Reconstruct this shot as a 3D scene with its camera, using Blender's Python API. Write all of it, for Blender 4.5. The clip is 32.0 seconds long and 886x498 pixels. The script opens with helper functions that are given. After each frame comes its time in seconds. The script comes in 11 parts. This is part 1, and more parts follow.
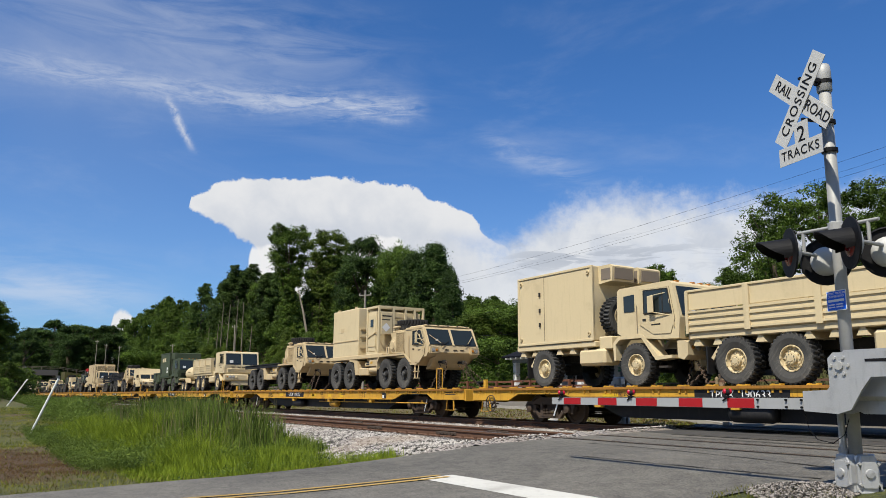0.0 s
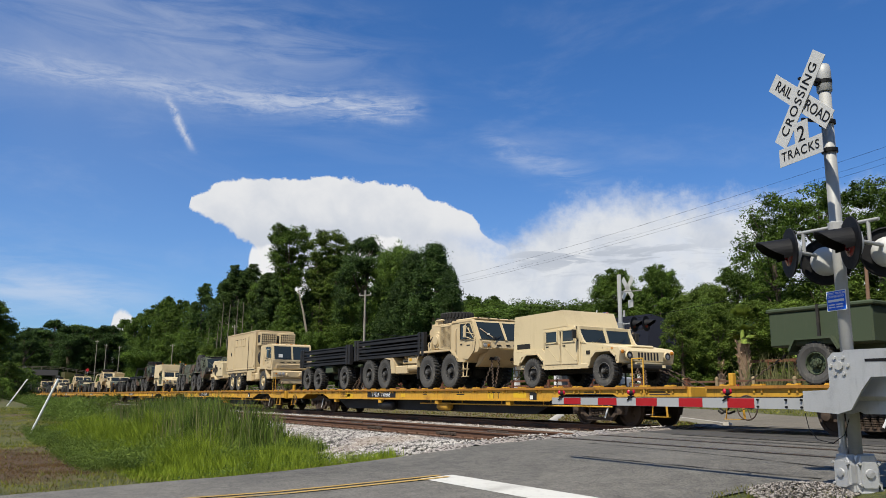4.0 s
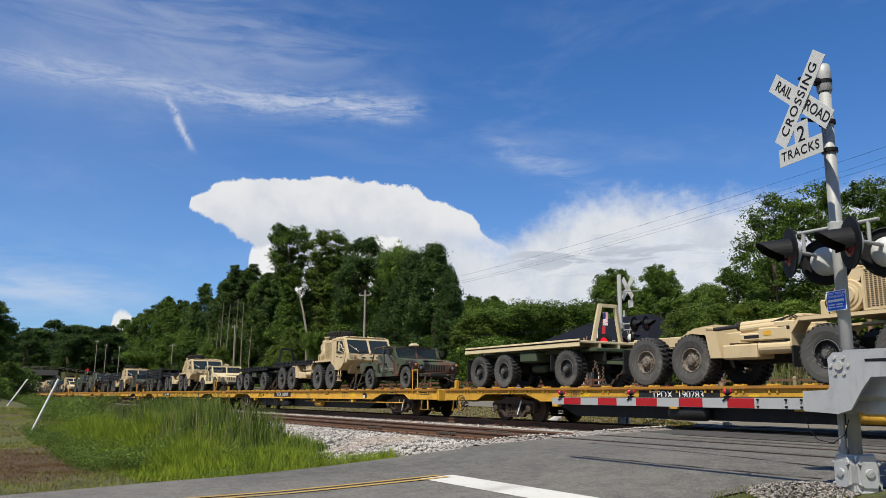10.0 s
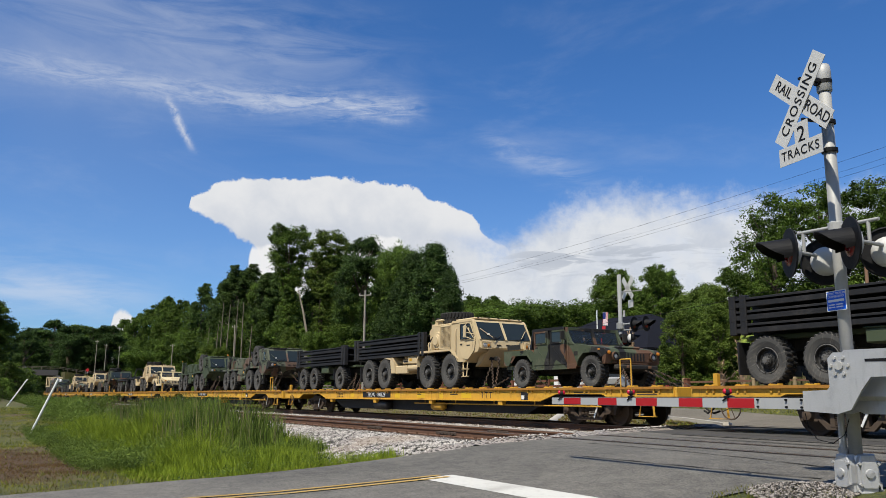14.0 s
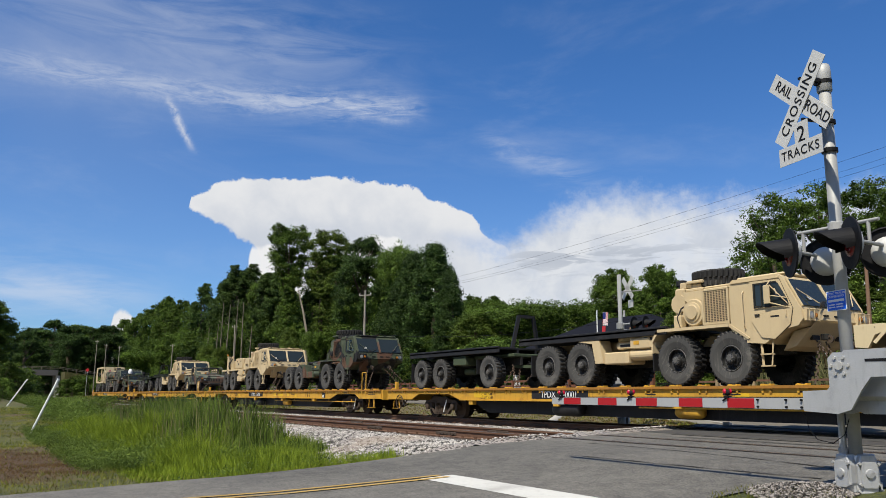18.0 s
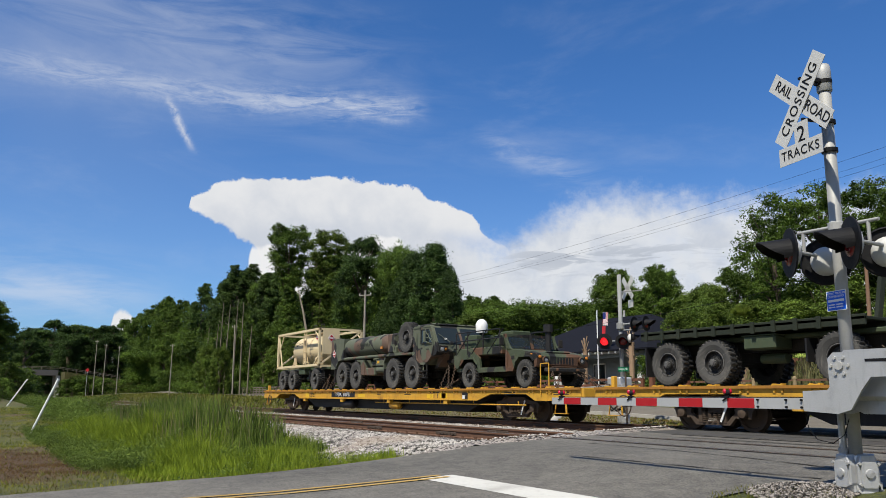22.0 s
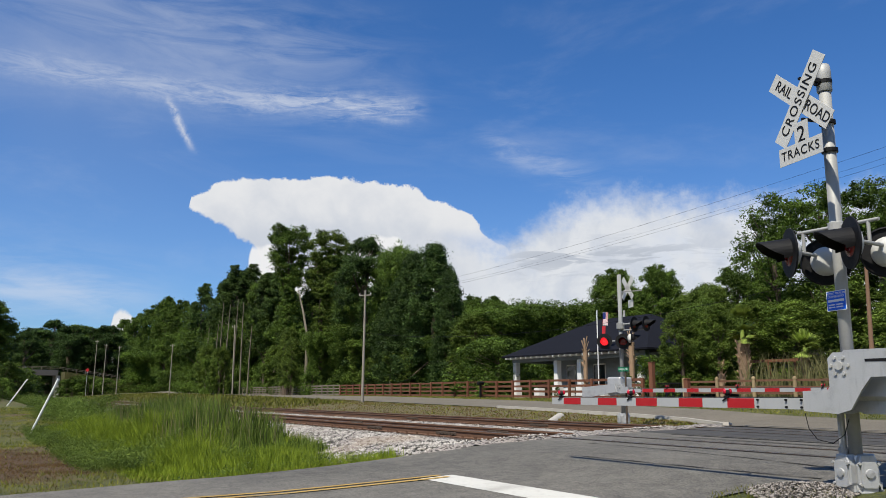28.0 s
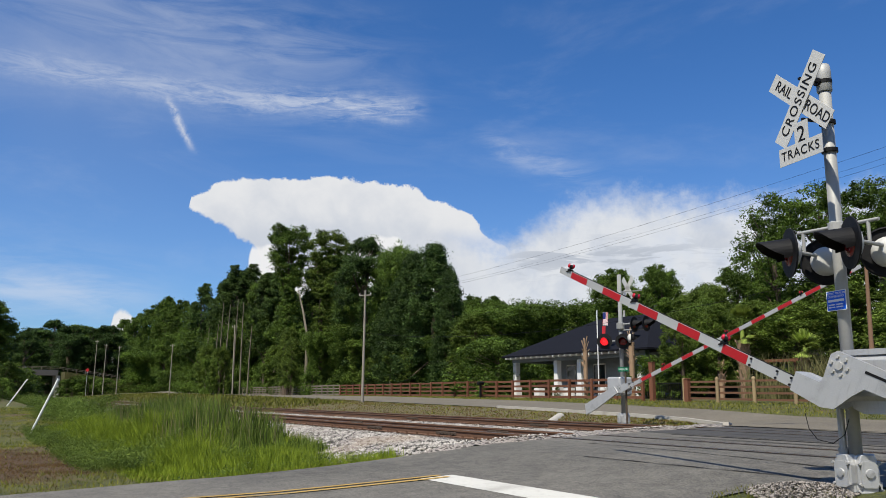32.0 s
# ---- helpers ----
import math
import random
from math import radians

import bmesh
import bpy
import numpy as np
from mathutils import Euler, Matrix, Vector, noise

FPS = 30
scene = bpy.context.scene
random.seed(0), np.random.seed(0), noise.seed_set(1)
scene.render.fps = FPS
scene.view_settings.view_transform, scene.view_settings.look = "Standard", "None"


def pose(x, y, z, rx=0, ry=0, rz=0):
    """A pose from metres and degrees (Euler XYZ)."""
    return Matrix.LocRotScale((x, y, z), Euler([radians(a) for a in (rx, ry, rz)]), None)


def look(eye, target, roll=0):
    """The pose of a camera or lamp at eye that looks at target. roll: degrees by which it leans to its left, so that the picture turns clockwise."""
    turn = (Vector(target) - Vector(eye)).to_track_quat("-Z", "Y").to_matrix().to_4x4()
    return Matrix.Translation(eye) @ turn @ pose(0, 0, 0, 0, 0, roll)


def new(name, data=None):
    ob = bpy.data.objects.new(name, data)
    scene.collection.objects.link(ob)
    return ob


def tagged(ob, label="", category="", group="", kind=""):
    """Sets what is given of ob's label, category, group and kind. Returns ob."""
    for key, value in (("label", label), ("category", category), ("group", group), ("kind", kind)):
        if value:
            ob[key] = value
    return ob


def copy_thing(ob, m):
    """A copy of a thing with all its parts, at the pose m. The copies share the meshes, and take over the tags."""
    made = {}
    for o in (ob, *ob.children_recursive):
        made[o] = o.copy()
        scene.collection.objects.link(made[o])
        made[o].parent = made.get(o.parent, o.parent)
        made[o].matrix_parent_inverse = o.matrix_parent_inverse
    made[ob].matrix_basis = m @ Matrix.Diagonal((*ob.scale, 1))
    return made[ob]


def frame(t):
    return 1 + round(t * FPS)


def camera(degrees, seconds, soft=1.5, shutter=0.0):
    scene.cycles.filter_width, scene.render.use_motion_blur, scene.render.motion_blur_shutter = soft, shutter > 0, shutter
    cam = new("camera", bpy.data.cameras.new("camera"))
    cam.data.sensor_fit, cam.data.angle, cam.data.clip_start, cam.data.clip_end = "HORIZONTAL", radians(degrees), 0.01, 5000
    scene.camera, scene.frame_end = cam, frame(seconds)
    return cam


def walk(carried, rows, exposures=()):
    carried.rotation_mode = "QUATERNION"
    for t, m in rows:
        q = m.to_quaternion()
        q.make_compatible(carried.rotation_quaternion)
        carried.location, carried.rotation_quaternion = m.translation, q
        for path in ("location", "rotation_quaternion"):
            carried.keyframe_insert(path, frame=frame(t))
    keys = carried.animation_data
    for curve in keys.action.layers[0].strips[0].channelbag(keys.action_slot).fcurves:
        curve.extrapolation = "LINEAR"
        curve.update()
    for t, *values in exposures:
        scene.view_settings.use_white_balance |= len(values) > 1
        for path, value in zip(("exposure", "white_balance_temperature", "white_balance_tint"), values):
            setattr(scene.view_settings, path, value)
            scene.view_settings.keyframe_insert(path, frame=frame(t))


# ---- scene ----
cam = camera(58.5, 32.0, soft=0.55)
HC = 0.745          # height of the lens above the rails
EYE = (0.0, 0.0, HC)
PITCH, YAW, ROLL = 10.62, 58.87, 0.4
AIM = (-math.sin(radians(YAW)) * math.cos(radians(PITCH)),
       math.cos(radians(YAW)) * math.cos(radians(PITCH)),
       HC + math.sin(radians(PITCH)))
STAND = look(EYE, AIM, ROLL)
walk(cam, [(0.0, STAND), (32.0, STAND)], [(0.0, 0.4), (32.0, 0.4)])

# ---- light ----
SUN_AZ, SUN_EL = 24.0, 57.0      # degrees from -y towards +x, and above the horizon
sun_from = Vector((math.sin(radians(SUN_AZ)) * math.cos(radians(SUN_EL)),
                   -math.cos(radians(SUN_AZ)) * math.cos(radians(SUN_EL)),
                   math.sin(radians(SUN_EL))))
sun = new("sun", bpy.data.lights.new("sun", "SUN"))
sun.data.energy, sun.data.angle, sun.data.color = 5.0, radians(0.53), (1.0, 0.94, 0.82)
sun.matrix_world = look(sun_from * 50, (0, 0, 0))


SKY_TINT, SKY_STRENGTH = (0.36, 0.72, 1.13), 0.0864


class Nodes:
    """Short hand for building node trees."""

    def __init__(self, tree):
        self.tree = tree

    def add(self, kind, **values):
        node = self.tree.nodes.new(kind)
        if "operation" in values:
            node.operation = values["operation"]
        if "use_clamp" in values:
            node.use_clamp = values["use_clamp"]
        if "data_type" in values:
            node.data_type = values["data_type"]
        if "blend_type" in values:
            node.blend_type = values["blend_type"]
        if "interpolation_type" in values:
            node.interpolation_type = values["interpolation_type"]
        if "feature" in values:
            node.feature = values["feature"]
        if "sky_type" in values:
            node.sky_type = values["sky_type"]
        if "sun_disc" in values:
            node.sun_disc = values["sun_disc"]
        return node

    def join(self, a, b):
        self.tree.links.new(a, b)

    def put(self, socket, value):
        if isinstance(value, bpy.types.NodeSocket):
            self.tree.links.new(value, socket)
        else:
            socket.default_value = value

    def math(self, op, a, b=0.0, c=0.0, clamp=False):
        node = self.add("ShaderNodeMath", operation=op, use_clamp=clamp)
        for i, v in enumerate((a, b, c)):
            self.put(node.inputs[i], v)
        return node.outputs[0]

    def mix(self, fac, a, b, blend="MIX"):
        node = self.add("ShaderNodeMix", data_type="RGBA", blend_type=blend)
        self.put(node.inputs[0], fac)
        for i, v in ((6, a), (7, b)):
            self.put(node.inputs[i], (*v, 1) if isinstance(v, tuple) and len(v) == 3 else v)
        return node.outputs[2]

    def noise(self, scale, detail=4.0, rough=0.55, coords=None, distort=0.0):
        node = self.add("ShaderNodeTexNoise")
        if coords is not None:
            self.join(coords, node.inputs["Vector"])
        for key, v in (("Scale", scale), ("Detail", detail), ("Roughness", rough), ("Distortion", distort)):
            node.inputs[key].default_value = v
        return node.outputs[0]

    def band(self, value, lo, hi, a=0.0, b=1.0):
        node = self.add("ShaderNodeMapRange", interpolation_type="SMOOTHSTEP")
        for i, v in enumerate((value, lo, hi, a, b)):
            self.put(node.inputs[i], v)
        return node.outputs[0]


def make_sky():
    world = bpy.data.worlds.new("sky")
    scene.world = world
    world.use_nodes = True
    world.node_tree.nodes.clear()
    n = Nodes(world.node_tree)
    sky = n.add("ShaderNodeTexSky", sky_type="NISHITA", sun_disc=False)
    sky.sun_elevation = radians(SUN_EL)
    sky.sun_rotation = math.atan2(sun_from.x, sun_from.y)
    sky.air_density, sky.dust_density, sky.ozone_density, sky.altitude = 1.0, 0.6, 3.0, 50
    where = n.add("ShaderNodeTexCoord").outputs["Generated"]
    split = n.add("ShaderNodeSeparateXYZ")
    n.join(where, split.inputs[0])
    x, y, z = split.outputs
    # bearing (radians, from +y towards -x, shifted to the middle of the open view) and height of the sky
    az = n.math("SUBTRACT", radians(YAW), n.math("ARCTAN2", n.math("MULTIPLY", x, -1.0), y))
    el = n.math("ARCTAN2", z, n.math("SQRT", n.math("ADD", n.math("MULTIPLY", x, x), n.math("MULTIPLY", y, y))))
    flat = n.add("ShaderNodeCombineXYZ")
    n.join(az, flat.inputs[0]), n.join(el, flat.inputs[1])
    uv = flat.outputs[0]
    coarse = n.math("SUBTRACT", n.noise(10.0, 5.0, 0.6, uv), 0.5)
    fine = n.math("SUBTRACT", n.noise(46.0, 7.0, 0.68, uv), 0.5)
    wob = n.math("ADD", n.math("MULTIPLY", coarse, 0.022), n.math("MULTIPLY", fine, 0.026))

    def ridge(points, lo=-0.7, hi=0.7):
        """The height of a cloud's rim over the bearing, as a curve through points."""
        node = n.add("ShaderNodeFloatCurve")
        curve = node.mapping.curves[0]
        pts = [((a - lo) / (hi - lo), e * 2.0) for a, e in points]
        curve.points[0].location, curve.points[1].location = pts[0], pts[-1]
        for q in pts[1:-1]:
            curve.points.new(*q)
        node.mapping.update()
        n.join(n.math("DIVIDE", n.math("SUBTRACT", az, lo), hi - lo), node.inputs["Value"])
        return n.math("MULTIPLY", node.outputs[0], 0.5)

    def streaks(turn, sx, sy, scale, lo, hi, distort=0.5, shift=0.0):
        stretch = n.add("ShaderNodeMapping")
        n.join(uv, stretch.inputs[0])
        stretch.inputs["Rotation"].default_value = (0, 0, radians(turn))
        stretch.inputs["Scale"].default_value = (sx, sy, 1)
        stretch.inputs["Location"].default_value = (shift, shift * 0.7, 0)
        return n.band(n.noise(scale, 8.0, 0.62, stretch.outputs[0], distort), lo, hi)

    def bell(value, mid, width):
        d = n.math("DIVIDE", n.math("SUBTRACT", value, mid), width)
        return n.math("EXPONENT", n.math("MULTIPLY", n.math("MULTIPLY", d, d), -1.0))

    def times(*values):
        out = values[0]
        for v in values[1:]:
            out = n.math("MULTIPLY", out, v)
        return out

    white, grey, pale = (0.97, 0.98, 1.0), (0.66, 0.71, 0.79), (0.86, 0.91, 1.0)
    CLOUD = 7.15
    tinted = n.mix(1.0, sky.outputs[0], SKY_TINT, "MULTIPLY")
    col = tinted

    def lay(col, mask, tint):
        return n.mix(mask, col, tuple(c * CLOUD for c in tint) if isinstance(tint, tuple) else tint)
    # thin high veil, stronger to the west, and loose wisps all round the sky
    soft = n.band(n.noise(2.2, 4.0, 0.5, uv), 0.35, 0.7)
    col = lay(col, times(n.band(az, -0.1, -0.5), soft, n.band(el, 0.12, 0.4), 0.1), pale)
    col = lay(col, times(streaks(-16, 2.0, 7.0, 1.6, 0.48, 0.85), 0.16), pale)
    col = lay(col, times(bell(el, 0.12, 0.035), n.band(az, -0.3, -0.45), streaks(-6, 2.0, 9.0, 3.0, 0.35, 0.7, 0.4, 3.0), 0.5), pale)
    # pale haze low over the land
    col = lay(col, times(bell(el, 0.0, 0.22), 0.19), pale)
    # broad fan of thin cirrus in the west
    col = lay(col, times(bell(n.math("ADD", el, n.math("MULTIPLY", az, 0.25)), 0.36, 0.075), n.band(az, 0.12, -0.3), streaks(-20, 2.2, 12.0, 2.4, 0.3, 0.75, 0.9, 5.0), 0.33), pale)
    # long cirrus band with its hooked tail
    rim = n.math("ADD", 0.361, n.math("ADD", n.math("MULTIPLY", n.math("SUBTRACT", az, -0.28), -0.008), n.math("MULTIPLY", wob, 0.8)))
    along = times(n.band(az, -0.66, -0.45), n.band(az, -0.01, -0.07))
    col = lay(col, times(bell(n.math("SUBTRACT", el, rim), 0.0, 0.014), along, streaks(-24, 5.0, 26.0, 4.5, 0.26, 0.72, 1.2), n.band(az, -0.45, -0.15, 0.4, 0.62)), pale)
    col = lay(col, times(bell(n.math("SUBTRACT", el, rim), 0.012, 0.04), along, soft, 0.2), pale)
    slope = n.math("ADD", -0.354, n.math("MULTIPLY", n.math("SUBTRACT", 0.352, el), 0.6))
    col = lay(col, times(bell(n.math("SUBTRACT", az, n.math("ADD", slope, n.math("MULTIPLY", wob, 0.5))), 0.0, 0.0048), n.band(el, 0.285, 0.31), n.band(el, 0.36, 0.34), streaks(30, 20, 20, 3.0, 0.3, 0.6), 0.6), white)
    # wisps over the cloud bank
    col = lay(col, times(bell(n.math("ADD", el, n.math("MULTIPLY", az, 0.35)), 0.338, 0.016), n.band(az, 0.03, 0.07), n.band(az, 0.25, 0.15), streaks(20, 4.0, 16.0, 3.0, 0.35, 0.7), 0.35), pale)
    # broad cloud bank to the east
    bank = n.math("SUBTRACT", ridge([(-0.7, 0.05), (-0.12, 0.1), (-0.06, 0.19), (-0.01, 0.225), (0.04, 0.213), (0.075, 0.207), (0.1135, 0.228), (0.157, 0.252), (0.215, 0.262), (0.3, 0.258), (0.364, 0.25), (0.426, 0.243), (0.53, 0.25), (0.7, 0.2)]), n.math("ADD", el, n.math("MULTIPLY", wob, 2.0)))
    bank_col = n.mix(n.band(n.noise(14.0, 6.0, 0.6, uv, 0.4), 0.42, 0.66), tuple(c * CLOUD for c in (0.92, 0.945, 0.98)), tuple(c * CLOUD for c in (0.74, 0.79, 0.88)))
    col = n.mix(times(n.band(bank, -0.004, 0.05), n.band(n.noise(5.0, 5.0, 0.6, uv), 0.2, 0.5, 0.55, 0.97)), col, bank_col)
    col = lay(col, times(bell(el, 0.172, 0.022), n.band(az, 0.06, 0.12), n.band(az, 0.42, 0.25), streaks(3, 5.0, 30.0, 2.2, 0.47, 0.56, 0.8), 0.95), (0.6, 0.65, 0.74))
    # anvil of the thunderhead
    top = ridge([(-0.7, 0.0), (-0.345, 0.0), (-0.319, 0.236), (-0.303, 0.2475), (-0.277, 0.2595), (-0.2217, 0.27), (-0.1358, 0.271), (-0.0625, 0.2664), (-0.0034, 0.2474), (0.0334, 0.2319), (0.0553, 0.209), (0.0805, 0.186), (0.095, 0.16), (0.115, 0.05), (0.7, 0.0)])
    foot = ridge([(-0.7, 0.4), (-0.345, 0.3), (-0.319, 0.227), (-0.2874, 0.2076), (-0.2629, 0.1953), (-0.24, 0.185), (-0.225, 0.13), (-0.215, 0.0), (0.7, 0.0)])
    above = n.math("ADD", n.math("SUBTRACT", top, el), n.math("MULTIPLY", wob, 0.85))
    below = n.math("ADD", n.math("SUBTRACT", el, foot), n.math("MULTIPLY", wob, 1.0))
    cells = n.add("ShaderNodeTexVoronoi", feature="SMOOTH_F1")
    cells.inputs["Scale"].default_value = 34.0
    bent = n.add("ShaderNodeVectorMath", operation="ADD")
    push = n.add("ShaderNodeCombineXYZ")
    n.join(n.math("MULTIPLY", wob, 0.9), push.inputs[0]), n.join(n.math("MULTIPLY", fine, 0.02), push.inputs[1])
    n.join(uv, bent.inputs[0]), n.join(push.outputs[0], bent.inputs[1])
    n.join(bent.outputs[0], cells.inputs["Vector"])
    billow = cells.outputs["Distance"]
    above = n.math("ADD", above, n.math("MULTIPLY", n.math("SUBTRACT", 0.4, billow), n.band(az, -0.2, 0.05, 0.005, 0.022)))
    body = times(n.band(above, 0.0, 0.004), n.band(below, -0.001, 0.005))
    body = times(body, n.math("MAXIMUM", n.band(el, 0.17, 0.215), n.band(az, 0.085, -0.02)))
    lump = n.noise(24.0, 6.0, 0.6, uv, 0.3)
    shade = n.mix(n.band(n.math("ADD", n.math("ADD", n.math("MULTIPLY", lump, 0.3), n.math("MULTIPLY", billow, 0.12)), n.math("MULTIPLY", above, 2.6)), 0.17, 0.46), tuple(c * CLOUD for c in white), tuple(c * CLOUD for c in (0.72, 0.77, 0.86)))
    col = n.mix(body, col, shade)
    # bright towers in front of the anvil, above the trees
    puff = n.math("ADD", n.math("SUBTRACT", ridge([(-0.7, 0.0), (-0.262, 0.0), (-0.247, 0.15), (-0.238, 0.186), (-0.22, 0.19), (-0.195, 0.16), (-0.15, 0.17), (-0.115, 0.2), (-0.085, 0.208), (-0.05, 0.195), (0.0, 0.14), (0.05, 0.11), (0.09, 0.1), (0.13, 0.0), (0.7, 0.0)]), el), n.math("ADD", n.math("MULTIPLY", wob, 0.8), n.math("MULTIPLY", n.math("SUBTRACT", 0.35, billow), 0.045)))
    col = lay(col, times(n.band(puff, -0.001, 0.008), 0.95), (1.06, 1.06, 1.06))
    small = n.math("ADD", n.math("SUBTRACT", ridge([(-0.7, 0.0), (-0.41, 0.0), (-0.398, 0.085), (-0.386, 0.1), (-0.37, 0.085), (-0.36, 0.0), (0.7, 0.0)]), el), n.math("MULTIPLY", wob, 0.6))
    col = lay(col, n.band(small, 0.0, 0.008), white)
    out = n.add("ShaderNodeBackground")
    n.join(col, out.inputs[0])
    out.inputs[1].default_value = SKY_STRENGTH
    end = n.add("ShaderNodeOutputWorld")
    n.join(out.outputs[0], end.inputs[0])


make_sky()

# ---- materials ----
def paint(name, color, rough=0.6, metal=0.0, grime=0.35, dirt=(0.12, 0.10, 0.08), grain=0.08, scale=1.0, bump=0.15, spec=0.3):
    """Painted or plain surface with stains, wear and fine grain at real size."""
    m = bpy.data.materials.new(name)
    m.use_nodes = True
    n = Nodes(m.node_tree)
    bsdf = m.node_tree.nodes["Principled BSDF"]
    at = n.add("ShaderNodeTexCoord").outputs["Object"]
    big = n.noise(1.1 * scale, 5.0, 0.6, at)
    small = n.noise(22.0 * scale, 5.0, 0.6, at)
    rand = n.add("ShaderNodeObjectInfo").outputs["Random"]
    tone = n.math("ADD", 1.0 - grain, n.math("MULTIPLY", n.math("ADD", n.math("MULTIPLY", small, 0.7), n.math("MULTIPLY", rand, 0.5)), 2 * grain))
    base = n.mix(1.0, color, tone, "MULTIPLY")
    stain = n.math("MULTIPLY", n.band(n.math("ADD", big, n.math("MULTIPLY", n.math("SUBTRACT", small, 0.5), 0.35)), 0.5, 0.78), grime)
    runs = n.add("ShaderNodeMapping")
    n.join(at, runs.inputs[0])
    runs.inputs["Scale"].default_value = (9.0 * scale, 9.0 * scale, 0.9 * scale)
    streak = n.math("MULTIPLY", n.band(n.noise(1.0, 4.0, 0.6, runs.outputs[0]), 0.52, 0.75), 0.55 * grime)
    n.join(n.mix(n.math("MAXIMUM", stain, streak), base, dirt), bsdf.inputs["Base Color"])
    n.put(bsdf.inputs["Roughness"], n.math("ADD", rough - 0.08, n.math("MULTIPLY", small, 0.16), clamp=True))
    bsdf.inputs["Metallic"].default_value = metal
    bsdf.inputs["Specular IOR Level"].default_value = spec
    if bump:
        b = n.add("ShaderNodeBump")
        b.inputs["Strength"].default_value, b.inputs["Distance"].default_value = bump, 0.01
        n.join(small, b.inputs["Height"])
        n.join(b.outputs[0], bsdf.inputs["Normal"])
    return m


def camo(name, colors, scale=0.9):
    m = paint(name, colors[0], 0.7, grime=0.2)
    n = Nodes(m.node_tree)
    bsdf = m.node_tree.nodes["Principled BSDF"]
    at = n.add("ShaderNodeTexCoord").outputs["Object"]
    first = n.band(n.noise(scale, 1.0, 0.4, at, 0.8), 0.52, 0.53)
    shift = n.add("ShaderNodeMapping")
    n.join(at, shift.inputs[0])
    shift.inputs["Location"].default_value = (7, 3, 11)
    second = n.band(n.noise(scale * 1.15, 1.0, 0.4, shift.outputs[0], 0.8), 0.575, 0.585)
    dust = n.band(n.noise(2.5, 6.0, 0.65, at), 0.45, 0.85, 0.0, 0.3)
    c = n.mix(first, colors[0], colors[1])
    c = n.mix(second, c, colors[2])
    n.join(n.mix(dust, c, (0.22, 0.2, 0.15)), bsdf.inputs["Base Color"])
    return m


def glassy(name, color=(0.03, 0.04, 0.045), rough=0.06):
    m = bpy.data.materials.new(name)
    m.use_nodes = True
    b = m.node_tree.nodes["Principled BSDF"]
    b.inputs["Base Color"].default_value = (*color, 1)
    b.inputs["Roughness"].default_value = rough
    b.inputs["Specular IOR Level"].default_value = 0.5
    return m


def see_through(name, tint=0.55):
    """Thin flat glass: part of the light goes straight on, the rest is dark and glossy."""
    m = glassy(name, (0.02, 0.026, 0.03), 0.03)
    n = Nodes(m.node_tree)
    clear, both = n.add("ShaderNodeBsdfTransparent"), n.add("ShaderNodeMixShader")
    both.inputs[0].default_value = tint
    n.join(clear.outputs[0], both.inputs[1]), n.join(m.node_tree.nodes["Principled BSDF"].outputs[0], both.inputs[2])
    n.join(both.outputs[0], m.node_tree.nodes["Material Output"].inputs["Surface"])
    return m


def glow(name, color, strength):
    m = bpy.data.materials.new(name)
    m.use_nodes = True
    b = m.node_tree.nodes["Principled BSDF"]
    b.inputs["Base Color"].default_value = (*color, 1)
    b.inputs["Emission Color"].default_value = (*color, 1)
    b.inputs["Emission Strength"].default_value = strength
    b.inputs["Roughness"].default_value = 0.2
    return m


def leafy(name, dark, light, scale=0.35):
    m = bpy.data.materials.new(name)
    m.use_nodes = True
    n = Nodes(m.node_tree)
    b = m.node_tree.nodes["Principled BSDF"]
    geo = n.add("ShaderNodeNewGeometry")
    at = n.add("ShaderNodeTexCoord").outputs["Object"]
    f = n.math("ADD", n.math("MULTIPLY", geo.outputs["Random Per Island"], 0.45), n.math("MULTIPLY", n.band(n.noise(scale * 2.2, 4.0, 0.6, at), 0.34, 0.66), 0.55), clamp=True)
    rand = n.add("ShaderNodeObjectInfo").outputs["Random"]
    c = n.mix(f, dark, light)
    n.join(n.mix(1.0, c, n.math("ADD", 0.8, n.math("MULTIPLY", rand, 0.4)), "MULTIPLY"), b.inputs["Base Color"])
    b.inputs["Roughness"].default_value = 0.55
    b.inputs["Specular IOR Level"].default_value = 0.12
    # thin leaves let some of the light through
    thin, both = n.add("ShaderNodeBsdfTranslucent"), n.add("ShaderNodeMixShader")
    n.join(b.inputs["Base Color"].links[0].from_socket, thin.inputs["Color"])
    both.inputs[0].default_value = 0.2
    n.join(b.outputs[0], both.inputs[1]), n.join(thin.outputs[0], both.inputs[2])
    n.join(both.outputs[0], m.node_tree.nodes["Material Output"].inputs["Surface"])
    return m


